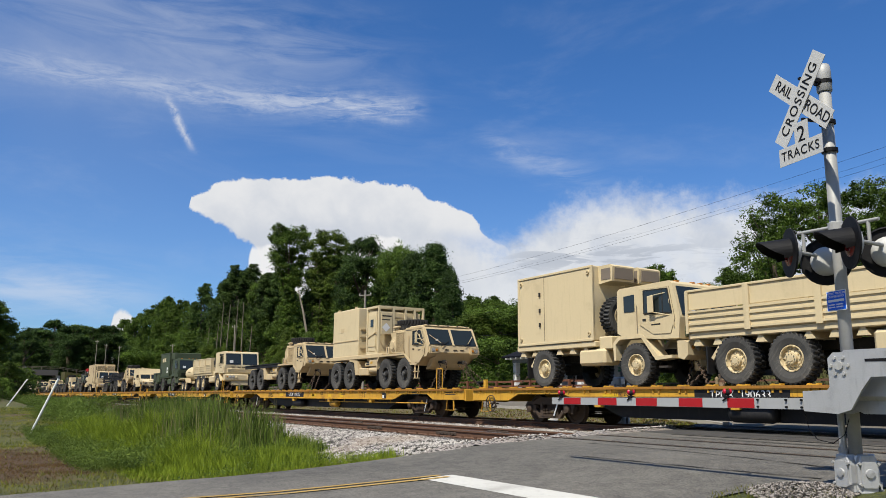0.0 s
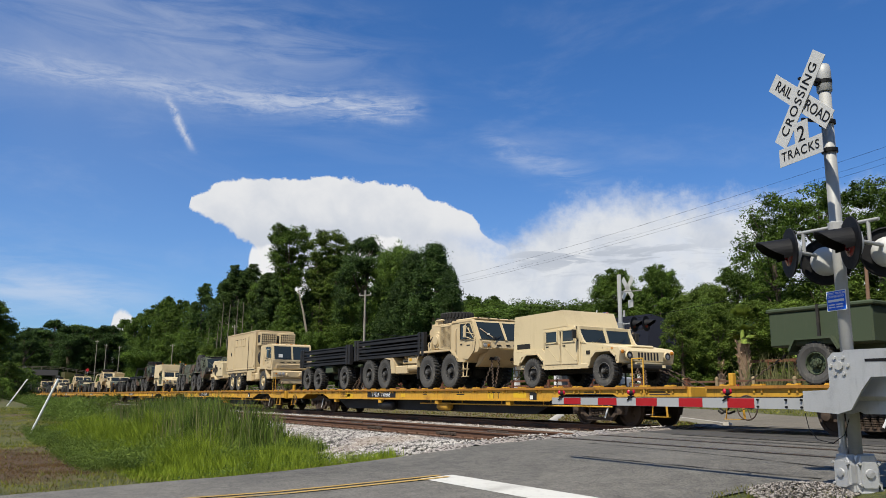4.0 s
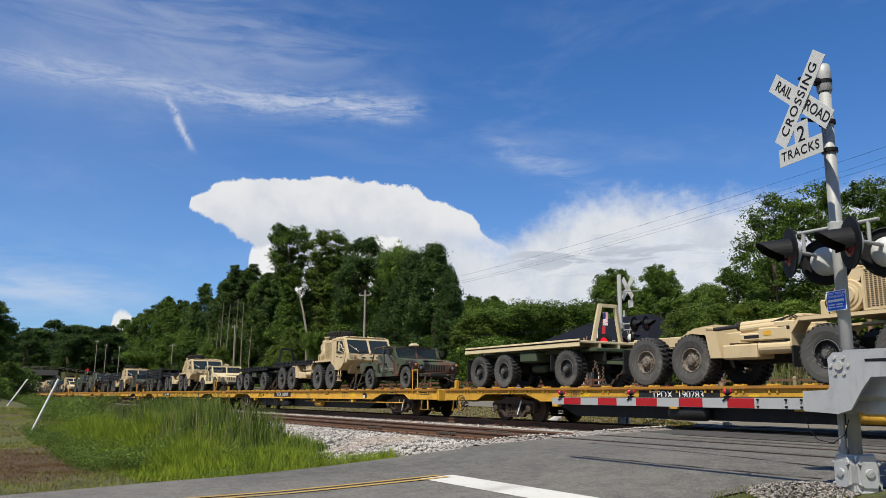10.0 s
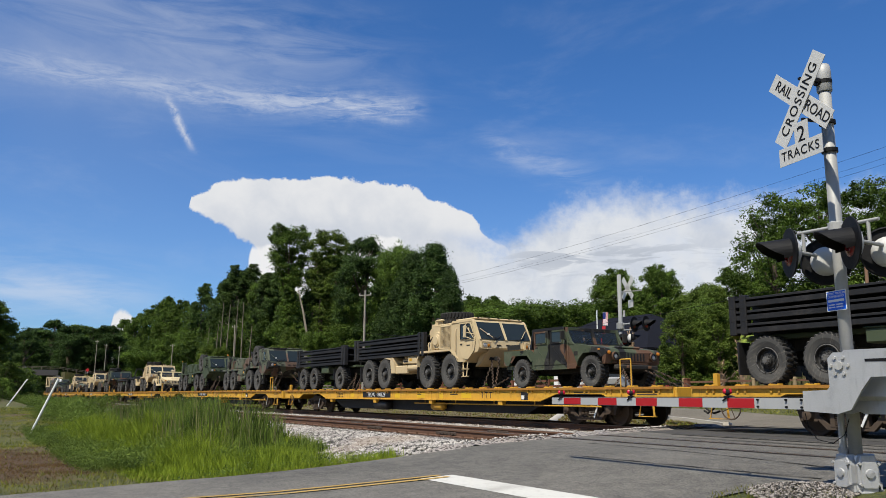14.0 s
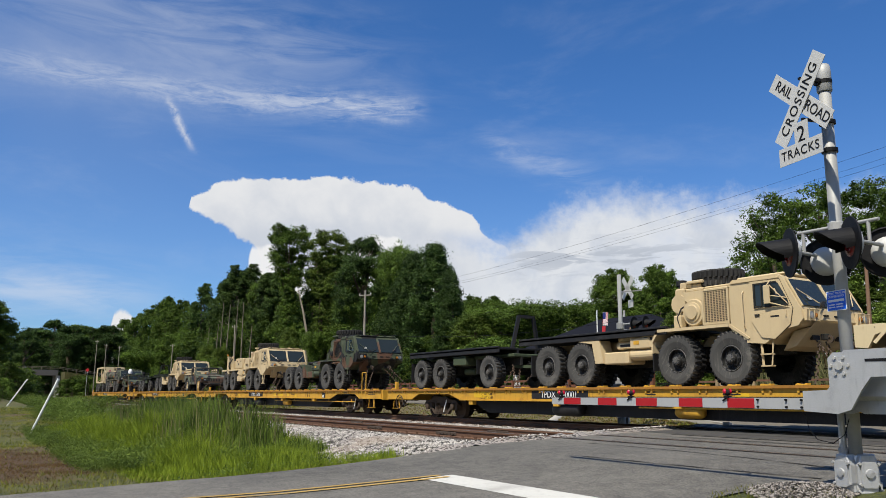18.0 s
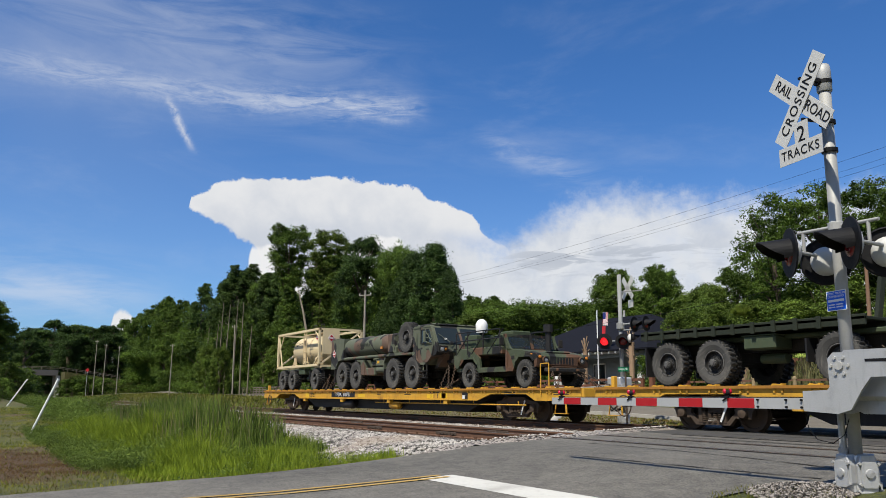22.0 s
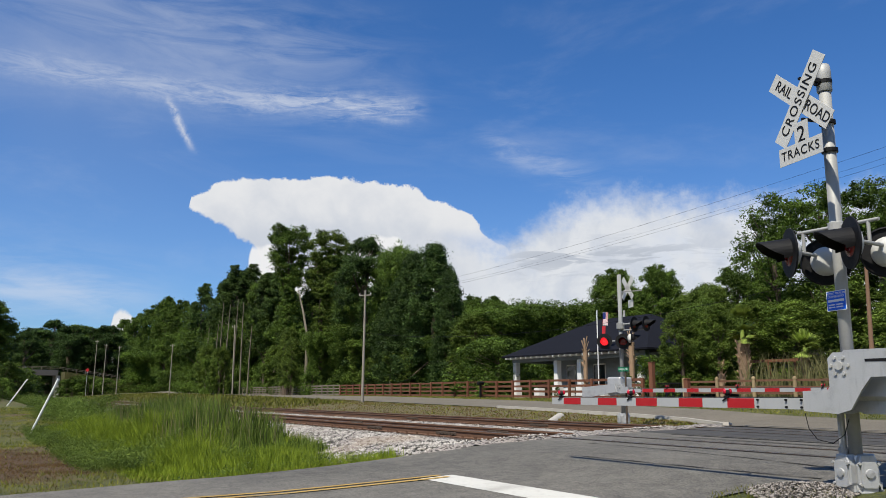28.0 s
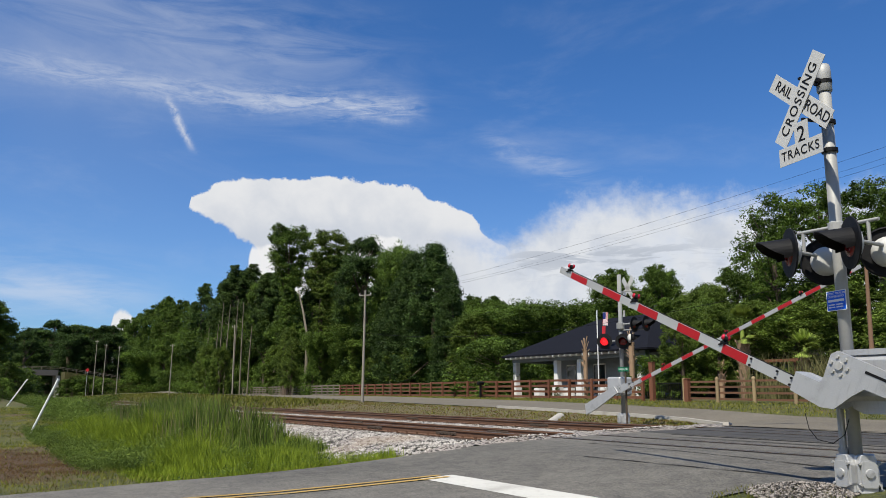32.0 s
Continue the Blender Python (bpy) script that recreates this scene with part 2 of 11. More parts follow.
def tarmac(name, dark, light):
    """Asphalt: aggregate specks, patches, cracks and worn wheel tracks."""
    m = bpy.data.materials.new(name)
    m.use_nodes = True
    n = Nodes(m.node_tree)
    b = m.node_tree.nodes["Principled BSDF"]
    at = n.add("ShaderNodeTexCoord").outputs["Object"]
    speck, mid, big = n.noise(46.0, 3.0, 0.85, at), n.noise(4.0, 5.0, 0.6, at), n.noise(0.35, 4.0, 0.6, at)
    tone = n.math("ADD", n.math("MULTIPLY", n.band(speck, 0.38, 0.66), 0.62), n.math("ADD", n.math("MULTIPLY", n.band(n.math("ADD", n.math("MULTIPLY", mid, 0.5), n.math("MULTIPLY", n.noise(14.0, 4.0, 0.65, at), 0.5)), 0.36, 0.64), 0.3), n.math("MULTIPLY", n.band(big, 0.35, 0.65), 0.22)))
    c = n.mix(n.math("SUBTRACT", tone, 0.05, clamp=True), dark, light)
    crack = n.add("ShaderNodeTexVoronoi", feature="DISTANCE_TO_EDGE")
    crack.inputs["Scale"].default_value = 0.55
    bend = n.add("ShaderNodeMix", data_type="VECTOR")
    n.join(at, bend.inputs[4])
    jig = n.add("ShaderNodeTexNoise")
    jig.inputs["Scale"].default_value = 2.5
    n.join(at, jig.inputs["Vector"]), n.join(jig.outputs[1], bend.inputs[5])
    bend.inputs[0].default_value = 0.35
    n.join(bend.outputs[1], crack.inputs["Vector"])
    line = n.math("MULTIPLY", n.band(crack.outputs["Distance"], 0.008, 0.0), n.band(big, 0.45, 0.6))
    n.join(n.mix(n.math("MULTIPLY", line, 0.35), c, tuple(v * 0.35 for v in dark)), b.inputs["Base Color"])
    b.inputs["Roughness"].default_value = 0.88
    bump = n.add("ShaderNodeBump")
    bump.inputs["Strength"].default_value, bump.inputs["Distance"].default_value = 0.6, 0.008
    n.join(speck, bump.inputs["Height"]), n.join(bump.outputs[0], b.inputs["Normal"])
    return m


TAN = paint("tan_paint", (0.4524, 0.3549, 0.2067), 0.66, grime=0.3, dirt=(0.23, 0.172, 0.1), grain=0.1)
TAN_LIGHT = paint("light_tan_paint", (0.507, 0.4173, 0.2535), 0.66, grime=0.34, dirt=(0.2574, 0.1989, 0.1209), grain=0.1)
GREEN = paint("olive_paint", (0.0429, 0.0585, 0.0312), 0.7, grime=0.3, dirt=(0.0936, 0.0858, 0.0624))
CAMO = camo("camouflage_paint", ((0.048, 0.06, 0.034), (0.009, 0.009, 0.009), (0.085, 0.044, 0.025)))
CAMO_OLD = camo("faded_camouflage_paint", ((0.082, 0.092, 0.062), (0.014, 0.014, 0.014), (0.095, 0.06, 0.042)))
GRILLE_GREEN = paint("dark_green_grille", (0.05, 0.06, 0.03), 0.7, grime=0.4, dirt=(0.1, 0.085, 0.05))
DARK_OLIVE = paint("dark_olive_paint", (0.0156, 0.02028, 0.01248), 0.75, grime=0.3, dirt=(0.0546, 0.0507, 0.039), spec=0.25)
BLACK = paint("black_steel", (0.01248, 0.01248, 0.01326), 0.6, spec=0.25, grime=0.3, dirt=(0.0702, 0.0624, 0.0546))
FRAME_DARK = paint("dark_chassis_steel", (0.02028, 0.0195, 0.01716), 0.75, spec=0.2, grime=0.4)
RUBBER = paint("tyre_rubber", (0.01872, 0.01872, 0.01872), 0.88, grime=0.55, dirt=(0.0663, 0.06084, 0.05148), grain=0.2, scale=1.6, spec=0.2)
YELLOW = paint("yellow_car_paint", (0.4836, 0.2652, 0.0273), 0.6, grime=0.9, dirt=(0.2028, 0.0936, 0.0234), grain=0.2, scale=1.5)
YELLOW_FRESH = paint("fresh_yellow_paint", (0.5616, 0.351, 0.0156), 0.55, grime=0.2, dirt=(0.312, 0.1872, 0.0234))
YELLOW_WORN = paint("worn_yellow_paint", (0.2808, 0.1287, 0.0195), 0.7, grime=0.8, dirt=(0.1248, 0.0585, 0.0234), grain=0.2, scale=2.0)
DECK = paint("worn_deck_steel", (0.1248, 0.1014, 0.0702), 0.8, grime=0.6)
TRUCK_STEEL = paint("rusty_truck_steel", (0.0585, 0.0429, 0.0312), 0.85, spec=0.2, grime=0.6, dirt=(0.1014, 0.0546, 0.0312))
SIDEWALL = paint("dusty_tyre_sidewall", (0.055, 0.054, 0.051), 0.9, grime=0.9, dirt=(0.15, 0.14, 0.12), grain=0.2, scale=2.2, spec=0.15)
GLASS = glassy("vehicle_glass", (0.018, 0.024, 0.024), 0.04)
CLEAR = see_through("light_truck_glass")
LAMP = glassy("lamp_lens", (0.3, 0.3, 0.29), 0.1)
AMBER = glassy("amber_lens", (0.46, 0.17, 0.02), 0.25)
REDLENS = glassy("red_lens", (0.13, 0.004, 0.006), 0.25)
ARM_LAMP = glassy("bright_red_lens", (0.42, 0.008, 0.025), 0.25)
WHITE = paint("white_paint", (0.624, 0.624, 0.6084), 0.55, grime=0.15, dirt=(0.39, 0.3744, 0.3276))
RED = paint("red_reflective", (0.2964, 0.00936, 0.01248), 0.5, grime=0.1)
SILVER = paint("galvanised_metal", (0.33, 0.33, 0.316), 0.6, 0.2, grime=0.55, dirt=(0.17, 0.17, 0.16), grain=0.18, bump=0.08)
DULL_STEEL = paint("dull_galvanised_steel", (0.2, 0.205, 0.2), 0.7, grime=0.5, dirt=(0.11, 0.11, 0.105), grain=0.18)
CASTALU = paint("aluminium_paint", (0.4056, 0.4095, 0.4095), 0.4, 0.4, grime=0.5, dirt=(0.1872, 0.1872, 0.1833), grain=0.14, scale=3.0, bump=0.2)
RAIL = paint("rusty_rail", (0.115, 0.062, 0.038), 0.75, 0.1, grime=0.6, dirt=(0.035, 0.02, 0.014), grain=0.25, scale=2.0)
RAILTOP = paint("polished_rail_head", (0.2652, 0.234, 0.2028), 0.35, 0.8, grime=0.3)
TIE = paint("weathered_tie", (0.0585, 0.0429, 0.03276), 0.9, grime=0.6, dirt=(0.0156, 0.01404, 0.01248))
ASPHALT = tarmac("asphalt", (0.021, 0.0195, 0.0168), (0.179, 0.166, 0.139))
ASPHALT_DARK = tarmac("fresh_asphalt", (0.01716, 0.01638, 0.0156), (0.0663, 0.0624, 0.05694))
AVENUE = tarmac("pale_asphalt", (0.075, 0.066, 0.048), (0.168, 0.146, 0.11))
SKID = paint("rubber_marks", (0.03, 0.028, 0.026), 0.9, spec=0.1, grime=0.5, dirt=(0.06, 0.055, 0.05))
BANK = paint("dry_bank_soil", (0.105, 0.085, 0.046), 0.95, grime=0.8, dirt=(0.06, 0.075, 0.025), grain=0.35, scale=1.0, bump=0.6)
SIGN_WHITE = paint("weathered_sign_white", (0.4368, 0.4368, 0.4212), 0.5, grime=0.15, dirt=(0.312, 0.3042, 0.2808))
ROADLINE = paint("road_marking_yellow", (0.3588, 0.2262, 0.0546), 0.75, grime=0.7, dirt=(0.156, 0.1326, 0.0936), grain=0.25)
STOPLINE = paint("road_marking_white", (0.429, 0.4212, 0.3822), 0.75, grime=0.65, dirt=(0.2652, 0.2496, 0.2184), grain=0.2)
RIM_DARK = paint("dusty_dark_rim", (0.016, 0.016, 0.0155), 0.6, grime=0.5, dirt=(0.045, 0.041, 0.035), scale=2.5, spec=0.4)
HUB_GREY = paint("dusty_hub_steel", (0.117, 0.1131, 0.1053), 0.6, 0.3, grime=0.6, dirt=(0.0546, 0.0468, 0.039), scale=3.0)
ARM_GREY = paint("dull_grey_reflective", (0.2886, 0.2964, 0.3003), 0.5, grime=0.35, dirt=(0.2028, 0.2028, 0.1989))
# overpass concrete: the shade on its deck is put into this darker colour
CONCRETE_DARK = paint("shaded_concrete", (0.078, 0.0741, 0.0702), 0.9, grime=0.5, dirt=(0.0624, 0.0585, 0.0546))
CONCRETE = paint("concrete", (0.3588, 0.3354, 0.2964), 0.9, grime=0.5, dirt=(0.1716, 0.156, 0.1326))
FENCE_BROWN = paint("red_brown_stained_wood", (0.125, 0.05, 0.027), 0.75, grime=0.4, dirt=(0.0624, 0.0312, 0.0234), grain=0.2)
FENCE_DULL = paint("dull_brown_wood", (0.12, 0.06, 0.034), 0.8, grime=0.5, dirt=(0.05, 0.035, 0.025), grain=0.25)
POST_TAN = paint("weathered_post_wood", (0.24, 0.18, 0.1), 0.85, grime=0.5, dirt=(0.11, 0.08, 0.05), grain=0.3)
CANVAS_SEAT = paint("seat_canvas", (0.085, 0.09, 0.072), 0.9, grime=0.4, dirt=(0.05, 0.05, 0.04), grain=0.25)
FENCE_GREY = paint("weathered_grey_wood", (0.15, 0.125, 0.1), 0.85, grime=0.4, grain=0.2)
BARK = paint("bark", (0.085, 0.064, 0.047), 0.9, grime=0.5, grain=0.3)
POLE_WOOD = paint("pole_wood", (0.2106, 0.1911, 0.1599), 0.9, grime=0.6, dirt=(0.0936, 0.078, 0.0624), grain=0.25)
PALE_BARK = paint("pale_bark", (0.15, 0.132, 0.1), 0.9, grime=0.8, dirt=(0.045, 0.04, 0.03), grain=0.4, scale=2.0)
POLE_BROWN = paint("creosoted_pole_wood", (0.156, 0.0936, 0.0585), 0.9, grime=0.5, grain=0.2)
ROOF = paint("dark_roof_metal", (0.0065, 0.007, 0.0105), 0.85, spec=0.12, grime=0.3, dirt=(0.013, 0.013, 0.016))
SIDING = paint("pale_blue_grey_siding", (0.19, 0.215, 0.24), 0.7, grime=0.2)
LEAF = leafy("broad_leaves", (0.006, 0.017, 0.0022), (0.125, 0.2, 0.03))
LEAF_DARK = leafy("cedar_leaves", (0.00702, 0.01716, 0.00468), (0.0624, 0.1092, 0.02496))
LEAF_PINE = leafy("pine_needles", (0.007, 0.018, 0.0045), (0.09, 0.145, 0.034))
LEAF_LIGHT = leafy("light_leaves", (0.01404, 0.03276, 0.00468), (0.1638, 0.234, 0.039))
WEED = leafy("broad_weed_leaves", (0.015, 0.036, 0.0045), (0.15, 0.205, 0.034), 1.2)
CATTAIL = leafy("cattail_blades", (0.016, 0.04, 0.006), (0.19, 0.26, 0.045), 0.9)
REED = leafy("tall_grass_blades", (0.024, 0.056, 0.004), (0.36, 0.46, 0.04), 0.9)
TURF = leafy("short_grass_blades", (0.04, 0.058, 0.008), (0.23, 0.225, 0.042), 0.5)


def pebbly(name, dark, light, scale):
    """Crushed stone: each island or cell has a tone of its own."""
    m = bpy.data.materials.new(name)
    m.use_nodes = True
    n = Nodes(m.node_tree)
    b = m.node_tree.nodes["Principled BSDF"]
    at = n.add("ShaderNodeTexCoord").outputs["Object"]
    cell = n.add("ShaderNodeTexVoronoi")
    cell.inputs["Scale"].default_value = scale
    n.join(at, cell.inputs["Vector"])
    rand = n.add("ShaderNodeNewGeometry").outputs["Random Per Island"]
    tone = n.math("ADD", n.math("MULTIPLY", n.math("FRACT", n.math("MULTIPLY", cell.outputs["Distance"], 37.0)), 0.45), n.math("MULTIPLY", rand, 0.65), clamp=True)
    c = n.mix(tone, dark, light)
    # darker towards the cell edges: shade between the stones, put into the colour
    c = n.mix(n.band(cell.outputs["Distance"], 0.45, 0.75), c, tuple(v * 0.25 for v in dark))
    c = n.mix(n.band(n.noise(0.5, 4, 0.6, at), 0.45, 0.75, 0.0, 0.4), c, (0.27, 0.19, 0.125))
    n.join(c, b.inputs["Base Color"])
    b.inputs["Roughness"].default_value = 0.9
    bump = n.add("ShaderNodeBump")
    bump.inputs["Strength"].default_value, bump.inputs["Distance"].default_value = 1.0, 0.03
    bump.invert = True
    n.join(cell.outputs["Distance"], bump.inputs["Height"]), n.join(bump.outputs[0], b.inputs["Normal"])
    return m


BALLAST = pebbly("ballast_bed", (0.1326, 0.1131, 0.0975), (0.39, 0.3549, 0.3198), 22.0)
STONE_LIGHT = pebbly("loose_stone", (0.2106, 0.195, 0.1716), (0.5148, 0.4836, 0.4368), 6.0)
SIGN_BLUE = paint("blue_sign_face", (0.006, 0.1, 0.6), 0.4, grime=0.03)
SIGN_GREEN = paint("green_sign_face", (0.0078, 0.1248, 0.0546), 0.4, grime=0.05)
MATT_BLACK = paint("matt_black_paint", (0.00624, 0.00624, 0.00702), 0.6, spec=0.18, grime=0.1, dirt=(0.039, 0.039, 0.039))
LIT_RED = glow("lit_red_lens", (0.9, 0.02, 0.03), 0.75)
PALM = leafy("palm_fronds", (0.09, 0.14, 0.025), (0.34, 0.42, 0.09))
PALM_TRUNK = paint("palm_trunk", (0.3, 0.205, 0.13), 0.9, grime=0.6, dirt=(0.12, 0.08, 0.05), grain=0.35)
HAY = leafy("cut_dead_grass", (0.032, 0.019, 0.007), (0.2, 0.118, 0.04), 1.2)
DRYGRASS = leafy("pampas_stalks", (0.06, 0.068, 0.022), (0.24, 0.22, 0.1))
FLAG_RED = paint("flag_red", (0.39, 0.0234, 0.0312), 0.8, grime=0.05)
FLAG_BLUE = paint("flag_blue", (0.0156, 0.0234, 0.1248), 0.8, grime=0.05)


# ---- building tools ----
def shape():
    return bmesh.new()


def box(bm, x0, x1, y0, y1, z0, z1, cut=0.0):
    """A box between two corners, its edges cut off by cut metres."""
    m = Matrix.LocRotScale(((x0 + x1) / 2, (y0 + y1) / 2, (z0 + z1) / 2), None, (x1 - x0, y1 - y0, z1 - z0))
    made = bmesh.ops.create_cube(bm, size=1.0, matrix=m)
    if cut:
        edges = list({e for v in made["verts"] for e in v.link_edges})
        bmesh.ops.bevel(bm, geom=edges, offset=cut, segments=1, affect="EDGES", clamp_overlap=True)
    return bm


def slab(bm, outline, y0, y1):
    """An outline in x and z, drawn out along y."""
    a = [bm.verts.new((x, y0, z)) for x, z in outline]
    b = [bm.verts.new((x, y1, z)) for x, z in outline]
    k = len(outline)
    bm.faces.new(a), bm.faces.new(b[::-1])
    for i in range(k):
        bm.faces.new((a[i], b[i], b[(i + 1) % k], a[(i + 1) % k]))
    bmesh.ops.recalc_face_normals(bm, faces=bm.faces)
    return bm


def rod(bm, p, q, r, seg=10, r2=None):
    """A round bar from p to q."""
    p, q = Vector(p), Vector(q)
    d = q - p
    m = Matrix.Translation((p + q) / 2) @ d.to_track_quat("Z", "Y").to_matrix().to_4x4()
    bmesh.ops.create_cone(bm, cap_ends=True, segments=seg, radius1=r, radius2=r if r2 is None else r2, depth=d.length, matrix=m)
    return bm


def bar(bm, p, q, w, h):
    """A square bar from p to q, w wide and h high."""
    p, q = Vector(p), Vector(q)
    d = q - p
    m = Matrix.Translation((p + q) / 2) @ d.to_track_quat("X", "Z").to_matrix().to_4x4() @ Matrix.Diagonal((d.length, w, h, 1))
    bmesh.ops.create_cube(bm, size=1.0, matrix=m)
    return bm


def turned(bm, profile, seg=24, axis="Y"):
    """A lathe: (radius, along) pairs spun round an axis through the origin."""
    rings = []
    for r, a in profile:
        ring = []
        for i in range(seg):
            c, s = r * math.cos(2 * math.pi * i / seg), r * math.sin(2 * math.pi * i / seg)
            ring.append(bm.verts.new((c, a, s) if axis == "Y" else (a, c, s) if axis == "X" else (c, s, a)))
        rings.append(ring)
    for u, v in zip(rings, rings[1:]):
        for i in range(seg):
            bm.faces.new((u[i], u[(i + 1) % seg], v[(i + 1) % seg], v[i]))
    # ends near the axis are closed, a profile that ends at its first radius becomes a ring, other ends stay open
    if profile[0][0] == profile[-1][0] and profile[0][0] > 0.03:
        for i in range(seg):
            bm.faces.new((rings[-1][i], rings[-1][(i + 1) % seg], rings[0][(i + 1) % seg], rings[0][i]))
    else:
        for (r, a), ring in ((profile[0], rings[0]), (profile[-1], rings[-1][::-1])):
            if r <= 0.031:
                bm.faces.new(ring)
    bmesh.ops.recalc_face_normals(bm, faces=bm.faces)
    return bm


def mesh(name, bm, material, smooth=False):
    me = bpy.data.meshes.new(name)
    bm.to_mesh(me)
    bm.free()
    me.materials.append(material)
    if smooth:
        me.shade_smooth()
    return me


def hang(name, me, parent, m=None, label=""):
    """Links mesh data as a part under parent."""
    ob = new(name, me)
    ob.parent = parent
    if m is not None:
        ob.matrix_basis = m
    if label:
        ob["label"] = label
    return ob


def part(name, bm, material, parent, label="", m=None, smooth=False):
    return hang(name, mesh(name, bm, material, smooth), parent, m, label)


def thing(name, label, category, group="", m=None, kind=""):
    ob = new(name)
    ob.empty_display_size = 0.2
    if m is not None:
        ob.matrix_basis = m
    return tagged(ob, label, category, group, kind)


def solid(name, bm, material, label, category="", kind="", m=None, smooth=False, group=""):
    """A thing or a piece of the setting that is one mesh."""
    ob = new(name, mesh(name, bm, material, smooth))
    if m is not None:
        ob.matrix_basis = m
    return tagged(ob, label, category, group, kind)


def lettering(name, words, size, material, parent, m, depth=0.002, spacing=1.0, squeeze=1.0):
    """Words as a flat mesh, centred on m, facing its +z."""
    curve = bpy.data.curves.new(name, "FONT")
    curve.body, curve.size, curve.extrude = words, size, depth
    curve.align_x, curve.align_y, curve.space_character = "CENTER", "CENTER", spacing
    ob = bpy.data.objects.new(name, curve)
    me = bpy.data.meshes.new_from_object(ob)
    bpy.data.objects.remove(ob)
    bpy.data.curves.remove(curve)
    me.transform(Matrix.Diagonal((squeeze, 1, 1, 1)))
    me.materials.clear()
    me.materials.append(material)
    return hang(name, me, parent, m)


def raw(name, verts, faces, material):
    """Mesh data from arrays: all faces have the same number of corners."""
    verts, faces = np.asarray(verts, dtype=np.float32), np.asarray(faces, dtype=np.int32)
    me = bpy.data.meshes.new(name)
    k = faces.shape[1]
    me.vertices.add(len(verts)), me.loops.add(faces.size), me.polygons.add(len(faces))
    me.vertices.foreach_set("co", verts.ravel())
    me.loops.foreach_set("vertex_index", faces.ravel())
    me.polygons.foreach_set("loop_start", np.arange(0, faces.size, k, dtype=np.int32))
    me.update(calc_edges=True)
    me.materials.append(material)
    return me


# ---- the setting ----
YN, YT = 10.85, 16.6           # middle lines of the near track and of the track the train is on
OFF_Y = (-300, -5, 3, 6.0, 7.2, 8.6, 9.3, 18.6, 19.6, 21.5, 23.5, 35, 60, 200, 3000)
OFF_Z = (-1.2, -0.9, -0.85, -0.85, -0.62, -0.32, -0.27, -0.27, -0.24, -0.02, 0.2, 0.72, 1.2, 2.0, 6.0)
ROAD_Y = (-300, -5, 0.6, 3.5, 5.1, 6.5, 7.65, 8.5, 19, 23, 35, 60, 200, 3000)
ROAD_Z = (-1.0, -0.62, -0.5, -0.4, -0.3, -0.2, -0.07, -0.02, -0.02, 0.18, 0.72, 1.2, 2.0, 6.0)


def road_left(y):
    return -11.6 - 0.42 * np.clip(np.asarray(y) - 8.5, 0, 9.5)


def ground_z(x, y):
    x, y = np.asarray(x, float), np.asarray(y, float)
    off, road = np.interp(y, OFF_Y, OFF_Z), np.interp(y, ROAD_Y, ROAD_Z)
    left = road_left(y)
    w = np.clip((x - (left - 1.3)) / 1.2, 0, 1) * np.clip((9.0 - x) / 4, 0, 1)
    w = w * w * (3 - 2 * w)
    lumps = 0.05 * np.sin(x * 0.7 + 1.3) * np.sin(y * 0.9) + 0.03 * np.sin(x * 1.9) * np.sin(y * 2.3 + 0.4)
    lumps = lumps * np.where((y < 6.5) & (x < -12.5), 1.0, 0.0) * np.clip((-12.5 - x) / 2, 0, 1)
    far_rise = np.interp(-x, (150, 195, 235, 290, 600), (0.1, 0.35, 1.5, 3.3, 3.6)) * np.where(y > 24, 1.0, 0.0) * np.clip((y - 24) / 30, 0, 1)
    west = np.interp(-x, (30, 68, 140, 400), (0, 0.8, 1.5, 3.0)) * np.clip((7.5 - y) / 3, 0, 1)
    return off * (1 - w) + road * w + lumps + far_rise + west


def sheet(name, xs, ys, z, material):
    gx, gy = np.meshgrid(xs, ys)
    gz = z(gx, gy)
    v = np.stack([gx.ravel(), gy.ravel(), gz.ravel()], 1)
    i = np.arange(len(xs) * len(ys)).reshape(len(ys), len(xs))
    f = np.stack([i[:-1, :-1].ravel(), i[:-1, 1:].ravel(), i[1:, 1:].ravel(), i[1:, :-1].ravel()], 1)
    me = raw(name, v, f, material)
    me.shade_smooth()
    return me


